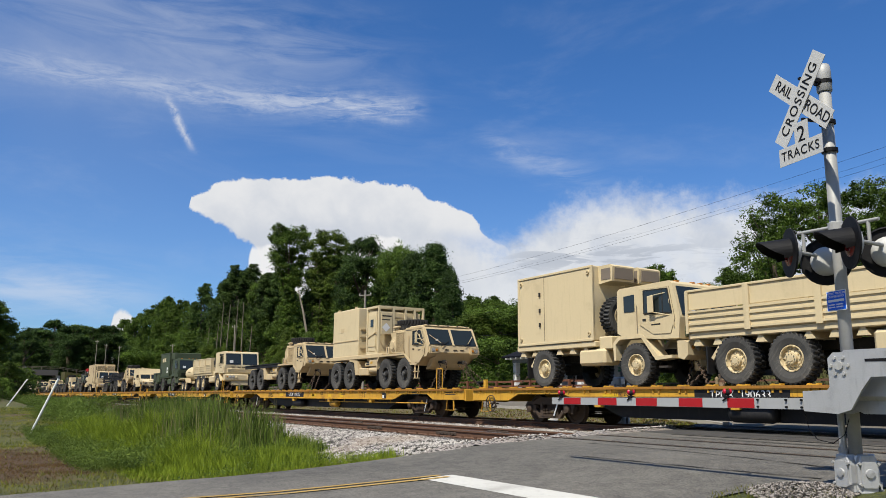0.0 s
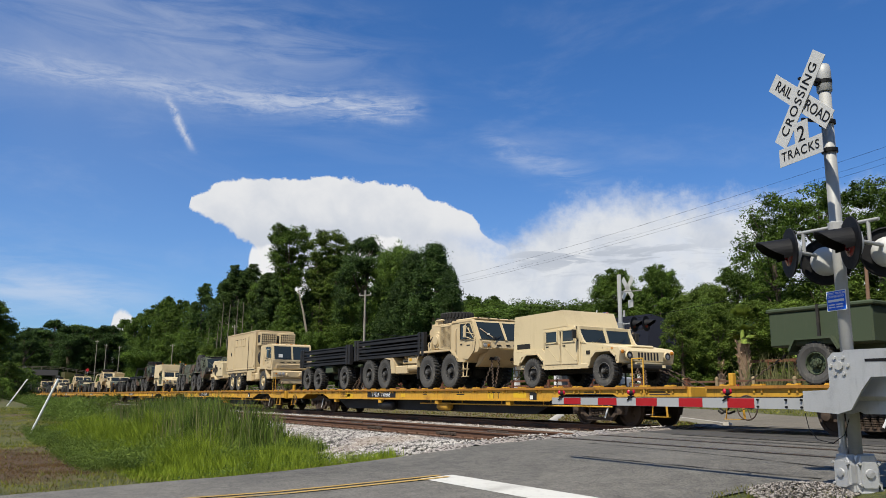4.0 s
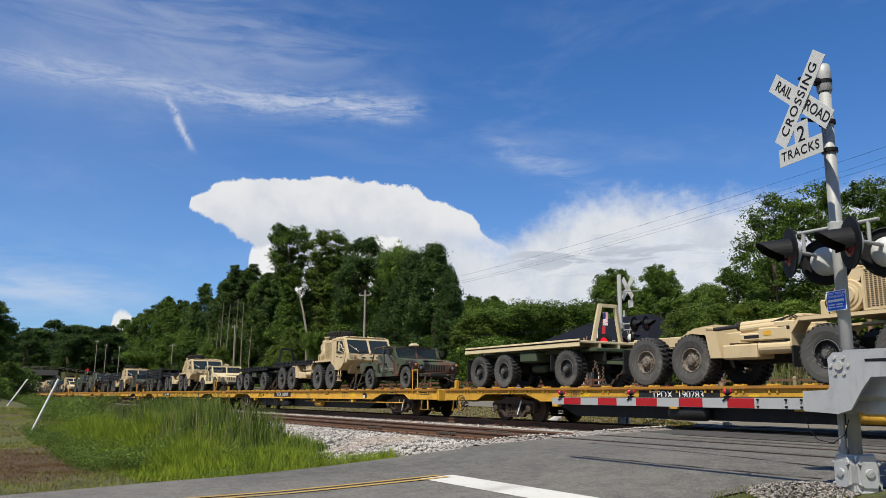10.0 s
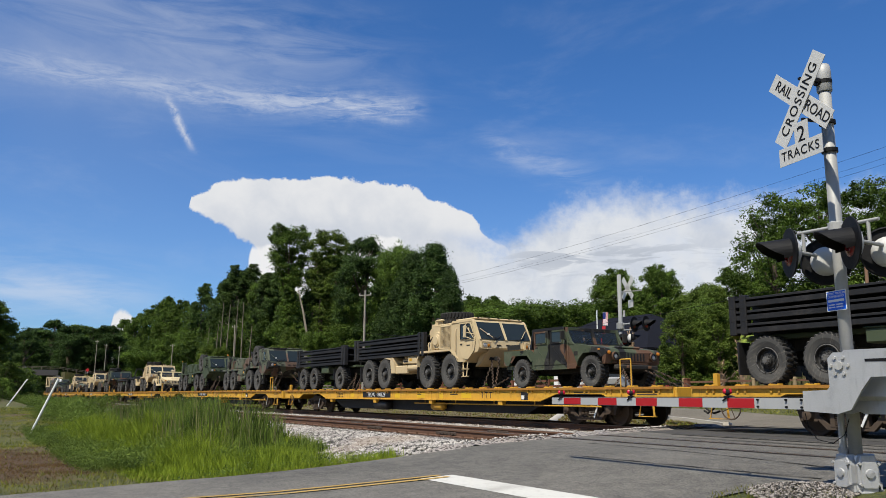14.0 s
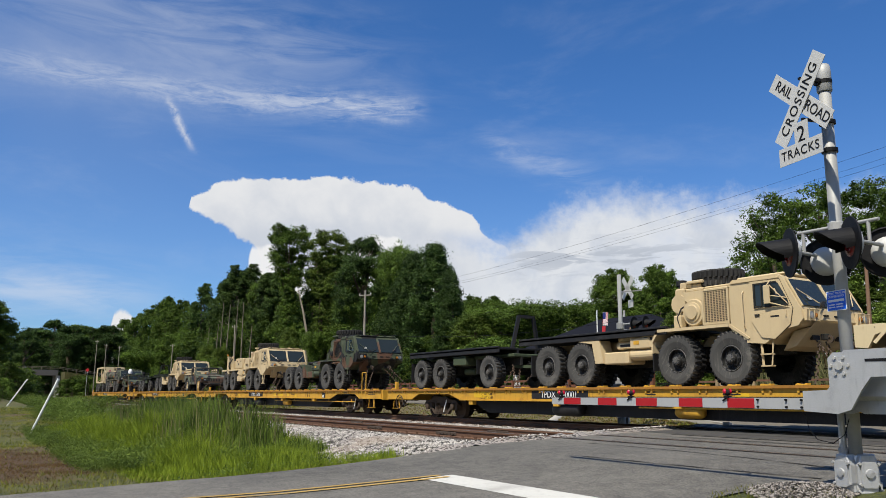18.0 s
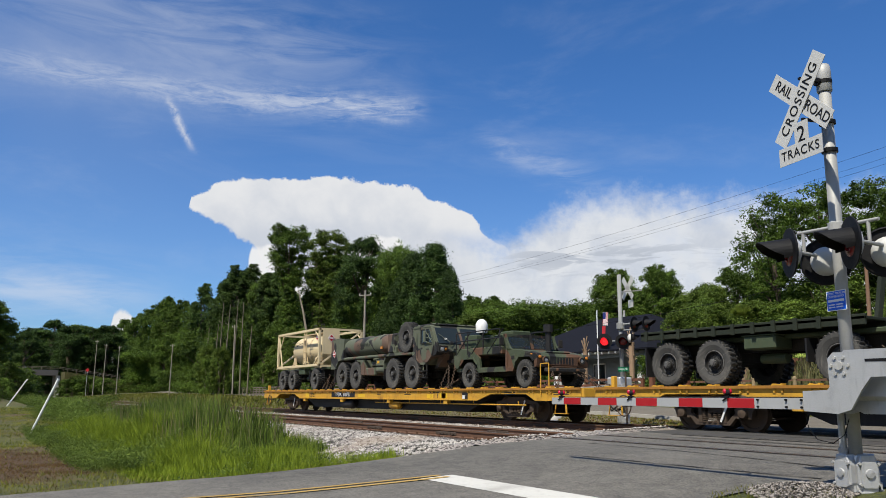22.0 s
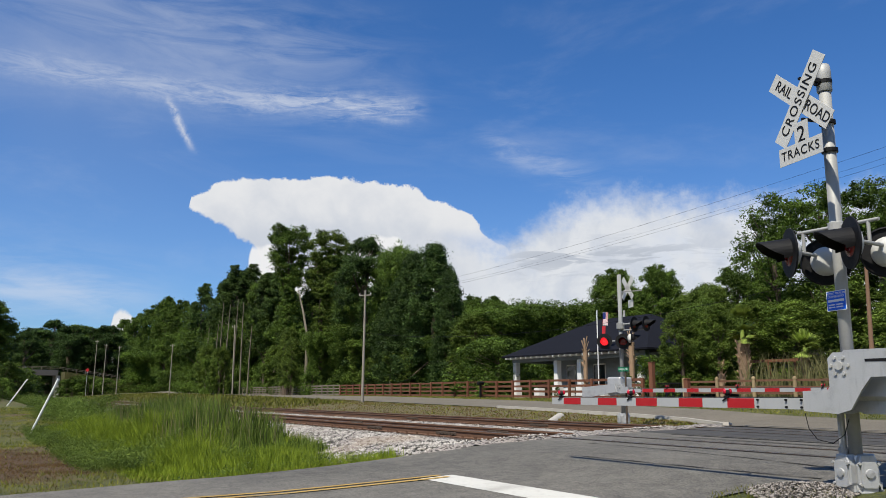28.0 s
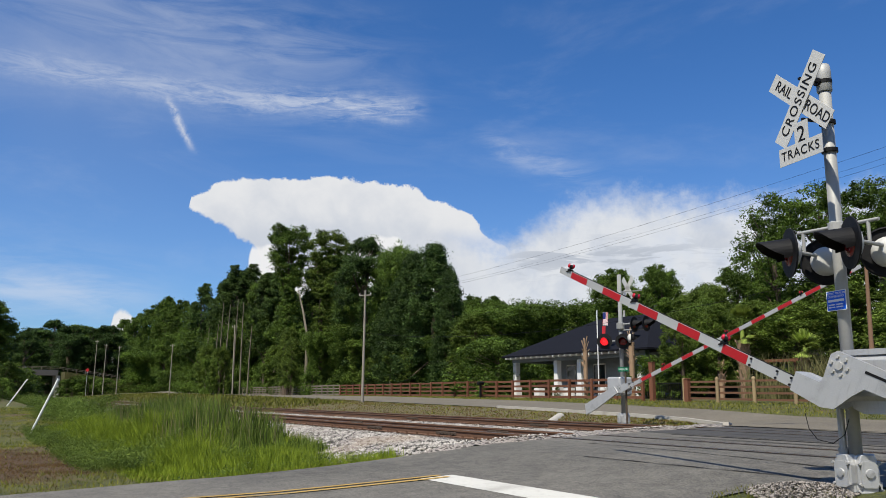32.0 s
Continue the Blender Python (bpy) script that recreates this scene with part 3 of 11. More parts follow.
def soil():
    m = bpy.data.materials.new("grassy_soil")
    m.use_nodes = True
    n = Nodes(m.node_tree)
    b = m.node_tree.nodes["Principled BSDF"]
    at = n.add("ShaderNodeTexCoord").outputs["Object"]
    big, mid, fine = n.noise(0.18, 4, 0.6, at), n.noise(1.4, 5, 0.6, at), n.noise(30, 5, 0.65, at)
    c = n.mix(n.band(mid, 0.3, 0.7), (0.03, 0.038, 0.0045), (0.085, 0.082, 0.015))
    c = n.mix(n.band(n.math("ADD", big, n.math("MULTIPLY", n.math("SUBTRACT", mid, 0.5), 0.5)), 0.5, 0.66), c, (0.07, 0.048, 0.016))
    # a bare brown patch by the road, mown and dead
    spot = n.add("ShaderNodeVectorMath", operation="DISTANCE")
    flat = n.add("ShaderNodeMapping")
    n.join(at, flat.inputs[0])
    flat.inputs["Scale"].default_value = (0.22, 0.6, 0.0)
    n.join(flat.outputs[0], spot.inputs[0])
    spot.inputs[1].default_value = (-21.3 * 0.22, 1.3 * 0.6, 0)
    near = n.math("ADD", spot.outputs["Value"], n.math("MULTIPLY", n.math("SUBTRACT", mid, 0.5), 1.6))
    c = n.mix(n.band(near, 1.15, 0.65), c, (0.06, 0.033, 0.012))
    c = n.mix(1.0, c, n.band(fine, 0.3, 0.7, 0.45, 1.5), "MULTIPLY")
    n.join(c, b.inputs["Base Color"])
    b.inputs["Roughness"].default_value = 0.95
    bump = n.add("ShaderNodeBump")
    bump.inputs["Strength"].default_value, bump.inputs["Distance"].default_value = 0.8, 0.03
    n.join(fine, bump.inputs["Height"]), n.join(bump.outputs[0], b.inputs["Normal"])
    return m


SOIL = soil()


def make_ground():
    xs = np.concatenate([[-3000, -1500, -800, -500, -350], np.arange(-260, -60, 8.0), np.arange(-60, -18, 1.0), np.arange(-18, 10, 0.4), np.arange(10, 40, 3.0), [60, 100, 200, 400, 900, 3000]])
    ys = np.concatenate([[-3000, -900, -300, -100, -40], np.arange(-20, -1, 2.0), np.arange(-1, 26, 0.35), np.arange(26, 60, 2.0), [70, 90, 130, 200, 400, 1000, 3000]])
    me = sheet("ground", xs, ys, ground_z, SOIL)
    tagged(new("ground", me), "uneven grassy ground with dry brown patches", "ground", kind="structure")


def strip(name, left, right, material, lift, label, category="road"):
    """A paved band between two edges given as lists of (x, y)."""
    k = int(min(700, max(48, np.hypot(*np.diff(np.asarray(left, float), axis=0).T).sum() / 0.7)))

    def spread(line):
        line = np.asarray(line, float)
        d = np.concatenate([[0], np.cumsum(np.hypot(*np.diff(line, axis=0).T))])
        s = np.linspace(0, d[-1], k)
        return np.stack([np.interp(s, d, line[:, 0]), np.interp(s, d, line[:, 1])], 1)
    a, b = spread(left), spread(right)
    rows = [a + (b - a) * f for f in np.linspace(0, 1, 9)]
    p = np.concatenate(rows)
    z = ground_z(p[:, 0], p[:, 1]) + lift
    v = np.column_stack([p, z])
    i = np.arange(len(p)).reshape(9, k)
    f = np.stack([i[:-1, :-1].ravel(), i[:-1, 1:].ravel(), i[1:, 1:].ravel(), i[1:, :-1].ravel()], 1)
    me = raw(name, v, f, material)
    me.shade_smooth()
    return tagged(new(name, me), label, category, kind="structure")


def make_roads():
    ys = np.arange(-40, 12.6, 0.5)
    strip("road", [(-11.6 + 0.05 * math.sin(y * 1.7), y) for y in ys if y < 8.6] + [(-13.7, 13.6)],
          [(-5.5 + 0.05 * math.sin(y * 2.1), y) for y in ys if y < 7.4] + [(-3.0, 8.6), (-2.0, 13.6)], ASPHALT, 0.012, "worn grey asphalt road leading up to the crossing")
    strip("crossing_surface", [(-13.7, 13.6), (-15.3, 18.6), (-17.5, 21.0)], [(-2.0, 13.6), (-1.0, 18.6), (2.0, 21.0)], ASPHALT_DARK, 0.015,
          "dark patched asphalt of the level crossing")
    strip("avenue", [(-420, 44.0), (-260, 43.5), (-190, 42.6)] + [(x, 18.9 - 0.152 * x) for x in range(-150, -18, 6)] + [(-19.2, 21.5), (-17.3, 20.5), (-15.9, 19.1), (-12.0, 18.3), (2.0, 18.3), (60, 18.6)],
          [(-420, 50.0), (-260, 50.0), (-190, 49.8)] + [(x, 24.2 - 0.16 * x) for x in range(-150, -36, 6)] + [(-30, 28.2), (-25.9, 26.8), (-22.0, 25.8), (-16.8, 23.5), (-13.2, 22.6), (2, 21.9), (60, 21.6)], AVENUE, 0.03,
          "pale worn asphalt avenue running beside the railway")
    strip("junction", [(-22.0, 22.3), (-19.4, 21.7), (-17.3, 20.5), (-15.8, 18.7)], [(-15.4, 22.9), (-13.2, 22.0), (-11.4, 20.5), (-10.4, 18.6)], AVENUE, 0.038, "pale worn asphalt where the road meets the avenue")
    strip("centre_line", [(-9.62 + 0.16 * (y - 2.8), y) for y in ys if y < 5.6], [(-9.53 + 0.16 * (y - 2.8), y) for y in ys if y < 5.6], ROADLINE, 0.023, "worn yellow centre line", "road marking")
    strip("centre_line", [(-9.4 + 0.16 * (y - 2.8), y) for y in ys if y < 5.6], [(-9.31 + 0.16 * (y - 2.8), y) for y in ys if y < 5.6], ROADLINE, 0.023, "worn yellow centre line", "road marking")
    strip("bank", [(x, 19.5) for x in range(-170, -20, 4)] + [(-19.0, 19.4)], [(x, 18.5 - 0.15 * x) for x in range(-170, -20, 4)] + [(-19.0, 21.2)], BANK, 0.008, "dry brown soil bank below the avenue", "bank")
    # dark rubber beside the rails, and tyre marks over the crossing
    for yc in (YN, YT):
        for side in (-1, 1):
            y = yc + side * 0.753
            for dy, w in ((-0.13, 0.09), (0.04, 0.09)):
                strip("flangeway", [(float(road_left(y)) - 0.2, y + dy), (4.0, y + dy)], [(float(road_left(y)) - 0.2, y + dy + w), (4.0, y + dy + w)], SKID, 0.019, "dark rubber strip beside the rail", "crossing strip")
    for i, (ya, yb, x0, x1, w) in enumerate(((9.3, 8.3, -10.6, -5.0, 0.07), (12.4, 12.0, -12.0, -3.0, 0.1), (13.2, 12.8, -12.4, -2.0, 0.16), (14.6, 14.3, -12.0, -2.5, 0.12), (7.64, 7.7, -8.8, -5.2, 0.045))):
        line = [(x0 + (x1 - x0) * f, ya + (yb - ya) * f * f) for f in np.linspace(0, 1, 12)]
        strip("tyre_mark", line, [(x, y + w * (0.6 + 0.4 * math.sin(7 * x))) for x, y in line], SKID, 0.0165 if i in (0, 4) else 0.02, "dark rubber tyre mark on the asphalt", "tyre mark")
    strip("stop_line", [(-9.1, 5.19), (-5.75, 5.2)], [(-9.07, 5.64), (-5.75, 5.68)], STOPLINE, 0.017, "white painted stop line", "road marking")


def make_track(name, yc, x0, x1, label):
    track = thing(name, label, "railway track", "railway tracks", kind="structure")
    for side in (-1, 1):
        y = yc + side * 0.753
        bm = shape()
        prof = [(-0.036, 0), (0.036, 0), (0.036, -0.035), (0.01, -0.05), (0.01, -0.14), (0.07, -0.155), (0.07, -0.17), (-0.07, -0.17), (-0.07, -0.155), (-0.01, -0.14), (-0.01, -0.05), (-0.036, -0.035)]
        a = [bm.verts.new((x0, y + u, w)) for u, w in prof]
        b = [bm.verts.new((x1, y + u, w)) for u, w in prof]
        for i in range(len(prof)):
            j = (i + 1) % len(prof)
            bm.faces.new((a[i], b[i], b[j], a[j]))
        bmesh.ops.recalc_face_normals(bm, faces=bm.faces)
        part("rail", bm, RAIL, track)
        part("rail_head", box(shape(), x0, x1, y - 0.03, y + 0.03, 0.0005, 0.003), RAILTOP, track, "worn shiny running surface")
    tie = mesh("tie", box(shape(), -0.115, 0.115, -1.3, 1.3, -0.3, -0.172, 0.012), TIE)
    rng = random.Random(4)
    for i in range(110):
        x = -11.9 - 0.53 * i
        if x > road_left(yc) - 0.1:
            continue
        hang("tie", tie, track, pose(x + rng.uniform(-0.03, 0.03), yc + rng.uniform(-0.06, 0.06), rng.uniform(-0.01, 0.01), 0, 0, rng.uniform(-1.5, 1.5)))
    bm = box(shape(), -0.1, 0.1, -0.17, 0.17, -0.172, -0.155)
    for sx, sy in ((-0.06, -0.095), (0.06, 0.095), (0.05, -0.13)):
        box(bm, sx - 0.012, sx + 0.012, sy - 0.012, sy + 0.012, -0.158, -0.115)
    plate = mesh("tie_plate", bm, RAIL)
    bm = box(shape(), -0.46, 0.46, -0.032, 0.032, -0.13, -0.055, 0.008)
    for i in range(6):
        rod(bm, (-0.38 + 0.152 * i, -0.055, -0.092), (-0.38 + 0.152 * i, 0.055, -0.092), 0.017, 6)
    joint = mesh("joint_bar", bm, TIE)
    for side in (-1, 1):
        for i in range(34):
            x = -11.9 - 0.53 * i
            if x < road_left(yc) - 0.1:
                hang("tie_plate", plate, track, pose(x, yc + side * 0.753, 0))
        for x in (-14.6, -18.4, -26.6, -38.2, -49.8):
            if x < road_left(yc) - 0.5:
                hang("joint_bar", joint, track, pose(x + 1.9 * side, yc + side * 0.753, 0), "bolted rusty rail joint")
    bm = shape()
    for i in range(150):
        x = -70.5 - 0.53 * i
        box(bm, x - 0.115, x + 0.115, yc - 1.3, yc + 1.3, -0.3, -0.172)
    tagged(part("far_ties", bm, TIE, track, "weathered wooden ties"), kind="stuff")


def make_ballast():
    rng = np.random.default_rng(5)
    xs = np.concatenate([np.arange(-420, -60, 6.0), np.arange(-60, -11.4, 0.25)])
    ys = np.concatenate([np.arange(6.7, 9.4, 0.18), np.arange(9.4, 19.3, 0.3)])

    def top(x, y):
        crib = np.where((np.abs(y - YN) < 1.25) | (np.abs(y - YT) < 1.25), -0.02, 0.0)
        edge = np.clip((y - 6.6) / 0.5, 0, 1) * np.clip((19.4 - y) / 0.5, 0, 1)
        inside = np.clip((road_left(y) + 0.3 - x) / 0.5, 0, 1)
        return ground_z(x, y) + (0.075 + crib + 0.03 * rng.standard_normal(x.shape)) * edge * inside - 0.05 * (1 - inside) - 0.03 * (1 - edge)
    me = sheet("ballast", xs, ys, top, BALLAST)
    tagged(new("ballast", me), "pale grey crushed stone ballast", "ballast", kind="structure")
    # loose stones, densest on the shoulder towards the road
    n = 52000
    x = -11.7 - rng.gamma(1.6, 9.0, n)
    y = np.where(rng.random(n) < 0.66, rng.uniform(6.6, 9.7, n), rng.uniform(12.2, 15.4, n))
    keep = (x > -75) & (x < road_left(y) - 0.05)
    x, y = x[keep], y[keep]
    r = rng.uniform(0.012, 0.031, len(x)) * (1 + 0.014 * np.abs(x))
    z = ground_z(x, y) + 0.07 + 0.4 * r
    stones("loose_ballast", x, y, z, r, rng, STONE_LIGHT, "loose pale ballast stones", "ballast")
    # a heap at the foot of the near mast
    a, d = rng.uniform(0, 6.28, 2600), np.sqrt(rng.random(2600))
    x, y = -4.98 + 0.52 * d * np.cos(a), 7.05 + 0.46 * d * np.sin(a)
    r = rng.uniform(0.007, 0.019, 2600)
    stones("gravel_heap", x, y, ground_z(x, y) + 0.015 + 0.06 * (1 - d * d) * rng.random(2600), r, rng, BALLAST, "small heap of grey crushed stone", "gravel")


def stones(name, x, y, z, r, rng, material, label, category):
    n = len(x)
    base = np.array([(1, 0, 0), (0, 1, 0), (-1, 0, 0), (0, -1, 0), (0, 0, 0.8), (0, 0, -0.8)], float)
    v = base[None] * (r[:, None] * rng.uniform(0.7, 1.3, (n, 6)))[..., None]
    a = rng.uniform(0, 6.28, n)
    c, s = np.cos(a)[:, None], np.sin(a)[:, None]
    v = np.stack([v[..., 0] * c - v[..., 1] * s, v[..., 0] * s + v[..., 1] * c, v[..., 2]], -1) + np.stack([x, y, z], -1)[:, None]
    f = np.array([(0, 1, 4), (1, 2, 4), (2, 3, 4), (3, 0, 4), (1, 0, 5), (2, 1, 5), (3, 2, 5), (0, 3, 5)])
    f = (f[None] + 6 * np.arange(n)[:, None, None]).reshape(-1, 3)
    tagged(new(name, raw(name, v.reshape(-1, 3), f, material)), label, category, kind="stuff")


make_ground()
make_roads()
make_ballast()
make_track("railway_track", YN, -600, 260, "rusty rails of the empty near track on wooden ties")
make_track("railway_track", YT, -600, 260, "rusty rails of the far track that carries the train")

# ---- the train ----
DECK_Z, PITCH_CARS, WHEEL_R = 1.05, 28.1, 0.42
CARRIED = []            # (thing, place along the train)
WHEELSETS = []          # turning wheelsets of the flatcars


def ride(ob, k, s):
    """Puts a thing on car k, s metres along it, to run with the train."""
    CARRIED.append((ob, s - PITCH_CARS * k))
    return ob


def flatcar():
    c = thing("flatcar", "yellow steel railway flatcar with chain tie-downs along its deck", "flatcar", "flatcars of the train")
    part("deck", box(shape(), -23.1, 4.3, -1.3, 1.3, 0.93, 1.045, 0.01), DECK, c, "worn brown steel deck")
    outline = [(-23.15, 1.045), (-23.15, 0.66), (-21.1, 0.66), (-20.6, 0.86), (-18.35, 0.86), (-17.6, 0.66), (-0.95, 0.66), (-0.25, 0.86),
               (1.75, 0.86), (2.2, 0.66), (4.35, 0.66), (4.35, 1.045)]
    for y in (-1.36, 1.30):
        part("side_sill", slab(shape(), outline, y, y + 0.06), YELLOW, c)
    for y in (-1.42, 1.36):
        part("top_flange", box(shape(), -23.15, 4.35, y, y + 0.06, 0.985, 1.05), YELLOW_WORN, c)
    for y in (-1.395, 1.36):
        part("lower_flange", box(shape(), -17.6, -0.95, y, y + 0.035, 0.645, 0.675), YELLOW, c)
    part("centre_sill", slab(shape(), [(-21.5, 0.86), (-18.0, 0.84), (-16.4, 0.24), (-2.2, 0.24), (-0.6, 0.84), (2.8, 0.86), (2.8, 0.92), (-21.5, 0.92)], -0.95, 0.95), BLACK, c, "grimy black fish-bellied centre sill")
    for x in (-23.22, 4.35):
        part("end_sill", box(shape(), x, x + 0.09, -1.34, 1.34, 0.62, 1.04, 0.015), YELLOW, c)
    # chain tie-downs along the deck edge
    bm = shape()
    box(bm, -0.14, 0.14, -0.05, 0.05, -0.005, 0.03)
    for x in (-0.1, 0.1):
        slab_x = (x - 0.025, x + 0.025)
        box(bm, slab_x[0], slab_x[1], -0.1, 0.03, -0.15, 0.045)
    tab = mesh("tie_down", bm, YELLOW)
    bm = shape()
    rod(bm, (-0.05, -0.06, 0.03), (0.04, -0.09, -0.09), 0.024, 6)
    rod(bm, (0.04, -0.09, -0.09), (0.07, -0.06, 0.05), 0.022, 6)
    hook = mesh("chain_hook", bm, TRUCK_STEEL)
    bm = shape()
    for i in range(31):
        x = -22.6 + 0.88 * i
        t = hang("tie_down", tab, c, pose(x, -1.36, 1.045, 0, 0, 180))
        hang("chain_hook", hook, t, pose(-0.01, 0, 0), "rusty chain hook")
        box(bm, x - 0.14, x + 0.14, 1.31, 1.41, 1.04, 1.085)
        box(bm, x - 0.12, x + 0.12, 1.41, 1.46, 0.9, 1.085)
    tagged(part("far_tie_downs", bm, YELLOW, c), kind="stuff")
    bm = shape()
    rim = [Vector((0.27 * math.cos(i * 0.3927), 0, 0.27 * math.sin(i * 0.3927))) for i in range(17)]
    for p, q in zip(rim, rim[1:]):
        rod(bm, p, q, 0.017, 6)
    for i in (1, 5, 9, 13):
        rod(bm, (0, 0, 0), rim[i], 0.011, 5)
    rod(bm, (0, 0, 0), (0, 0.3, 0), 0.025, 8)
    part("brake_wheel", bm, TRUCK_STEEL, c, "black spoked hand brake wheel", pose(-22.0, -1.42, 0.56))
    # pockets, pipes and brake gear below the deck
    for x in (-16.9, -12.3, -7.6, -3.1):
        part("bracket", box(shape(), x - 0.12, x + 0.12, -1.37, -1.2, 0.5, 0.66, 0.01), YELLOW, c)
    bm = shape()
    rod(bm, (-9.0, -1.25, 0.52), (1.6, -1.25, 0.52), 0.022, 8)
    for x in (-8.2, -6.0, -3.6, -1.4, 1.2):
        rod(bm, (x, -1.25, 0.52), (x, -1.25, 0.64), 0.018, 6)
    part("brake_rod", bm, YELLOW, c)
    bm = turned(shape(), [(0.02, -0.42), (0.12, -0.4), (0.15, -0.32), (0.15, 0.32), (0.12, 0.4), (0.02, 0.42)], 16, "X")
    part("brake_cylinder", bm, YELLOW, c, "ochre brake cylinder", pose(-7.4, -1.12, 0.42), True)
    bm = turned(shape(), [(0.02, -0.62), (0.17, -0.58), (0.2, -0.5), (0.2, 0.5), (0.17, 0.58), (0.02, 0.62)], 16, "X")
    part("air_reservoir", bm, BLACK, c, "black air reservoir", pose(-12.0, -1.1, 0.42), True)
    # end fittings
    bm = shape()
    for x in (2.55, 2.95):
        rod(bm, (x, -1.4, 0.85), (x, -1.4, 1.78), 0.018, 8)
    rod(bm, (2.55, -1.4, 1.78), (2.95, -1.4, 1.78), 0.018, 8)
    part("handrail", bm, YELLOW, c)
    for x in (-22.6, 3.2):
        bm = shape()
        for dx in (0, 0.42):
            bar(bm, (x + dx, -1.33, 0.64), (x + dx + (0.05 if dx else -0.05), -1.35, 0.3), 0.05, 0.012)
        box(bm, x - 0.06, x + 0.5, -1.4, -1.28, 0.29, 0.305)
        part("stirrup_step", bm, YELLOW, c)
    part("end_post", box(shape(), -22.5, -22.38, -1.38, -1.26, 1.05, 1.34, 0.01), YELLOW, c)
    for x, d in ((-23.2, -1), (4.4, 1)):
        bm = shape()
        box(bm, min(x, x + d * 0.42), max(x, x + d * 0.42), -0.09, 0.09, 0.68, 0.86, 0.02)
        box(bm, min(x + d * 0.3, x + d * 0.56), max(x + d * 0.3, x + d * 0.56), -0.17, 0.15, 0.6, 0.92, 0.04)
        part("coupler", bm, TRUCK_STEEL, c)
        bm = shape()
        pts = [(x, -0.4, 0.66), (x + d * 0.15, -0.42, 0.5), (x + d * 0.35, -0.4, 0.4), (x + d * 0.5, -0.34, 0.46)]
        for p, q in zip(pts, pts[1:]):
            rod(bm, p, q, 0.025, 8)
        part("air_hose", bm, RUBBER, c)
    # plates and marks on the sill
    part("number_board", box(shape(), -13.45, -10.85, -1.366, -1.355, 0.72, 0.96), BLACK, c, "black panel with white lettering")
    lettering("load_marks", "LT WT 85000\nLD LMT 201000", 0.11, BLACK, c, pose(-15.9, -1.363, 0.8, 90))
    for x in (-4.2, -3.98, -3.72):
        part("owner_mark", slab(shape(), [(x, 0.93), (x, 0.9), (x + 0.07, 0.9), (x + 0.07, 0.72), (x + 0.1, 0.72), (x + 0.1, 0.9), (x + 0.17, 0.9), (x + 0.17, 0.93)], -1.366, -1.359), TRUCK_STEEL, c, "faint dark mark")
    part("inspection_panel", box(shape(), -1.95, -1.6, -1.366, -1.358, 0.68, 0.92), BLACK, c, "small black inspection panel")
    part("panel_grid", box(shape(), -1.93, -1.78, -1.37, -1.364, 0.7, 0.82), WHITE, c)
    for x, w in ((-6.2, 0.5), (-8.6, 0.3), (0.6, 0.6), (3.1, 0.7)):
        bm = shape()
        for z in (0.84, 0.9):
            box(bm, x, x + w, -1.366, -1.358, z, z + 0.03)
        part("small_marks", bm, BLACK if x < 1 else TRUCK_STEEL, c)
    # trucks
    bm = shape()
    slab(bm, [(-1.2, 0.5), (-1.08, 0.63), (-0.6, 0.67), (-0.42, 0.77), (0.42, 0.77), (0.6, 0.67), (1.08, 0.63), (1.2, 0.5), (1.1, 0.5), (1.02, 0.55), (-1.02, 0.55), (-1.1, 0.5)], -0.06, 0.06)
    slab(bm, [(-0.78, 0.42), (-0.5, 0.14), (0.5, 0.14), (0.78, 0.42), (0.7, 0.46), (0.44, 0.23), (-0.44, 0.23), (-0.7, 0.46)], -0.06, 0.06)
    for x in (-0.36, 0.36):
        box(bm, x - 0.05, x + 0.05, -0.07, 0.07, 0.2, 0.6)
    for x in (-0.9, 0.9):
        slab(bm, [(x - 0.26, 0.52), (x - 0.2, 0.3), (x - 0.12, 0.3), (x - 0.1, 0.52)], -0.06, 0.06)
        slab(bm, [(x + 0.1, 0.52), (x + 0.12, 0.3), (x + 0.2, 0.3), (x + 0.26, 0.52)], -0.06, 0.06)
        slab(bm, [(x * 0.86 - 0.1, 0.4), (x * 0.86 - 0.04, 0.36), (x * 0.86 + 0.06, 0.56), (x * 0.86 - 0.06, 0.58)], -0.05, 0.05)
    side_me = mesh("side_frame", bm, TRUCK_STEEL)
    bm = shape()
    for dx in (-0.24, -0.08, 0.08, 0.24):
        for j in range(6):
            rod(bm, (dx, 0, 0.2 + j * 0.045), (dx, 0, 0.226 + j * 0.045), 0.068, 8)
    spring_me = mesh("spring_nest", bm, TRUCK_STEEL)
    cap_me = mesh("bearing_cap", turned(shape(), [(0.02, -0.07), (0.11, -0.05), (0.13, 0.05), (0.13, 0.1)], 14), TRUCK_STEEL)
    bm = shape()
    for y in (-0.72, 0.72):
        s = 1 if y > 0 else -1
        part_ring = [(0.06, y + s * 0.08), (0.1, y + s * 0.08), (0.13, y + s * 0.03), (0.33, y + s * 0.01), (0.35, y + s * 0.045), (0.42, y + s * 0.045), (0.43, y - s * 0.05), (0.45, y - s * 0.06), (0.45, y - s * 0.085), (0.3, y - s * 0.08), (0.07, y - s * 0.07)]
        turned(bm, part_ring, 28)
    rod(bm, (0, -0.95, 0), (0, 0.95, 0), 0.07, 12)
    for a in range(3):
        m = Matrix.Rotation(a * 2.094, 3, "Y")
        rod(bm, m @ Vector((0.2, -0.76, 0)), m @ Vector((0.2, 0.76, 0)), 0.025, 6)
    wheel_me = mesh("wheelset", bm, TRUCK_STEEL)
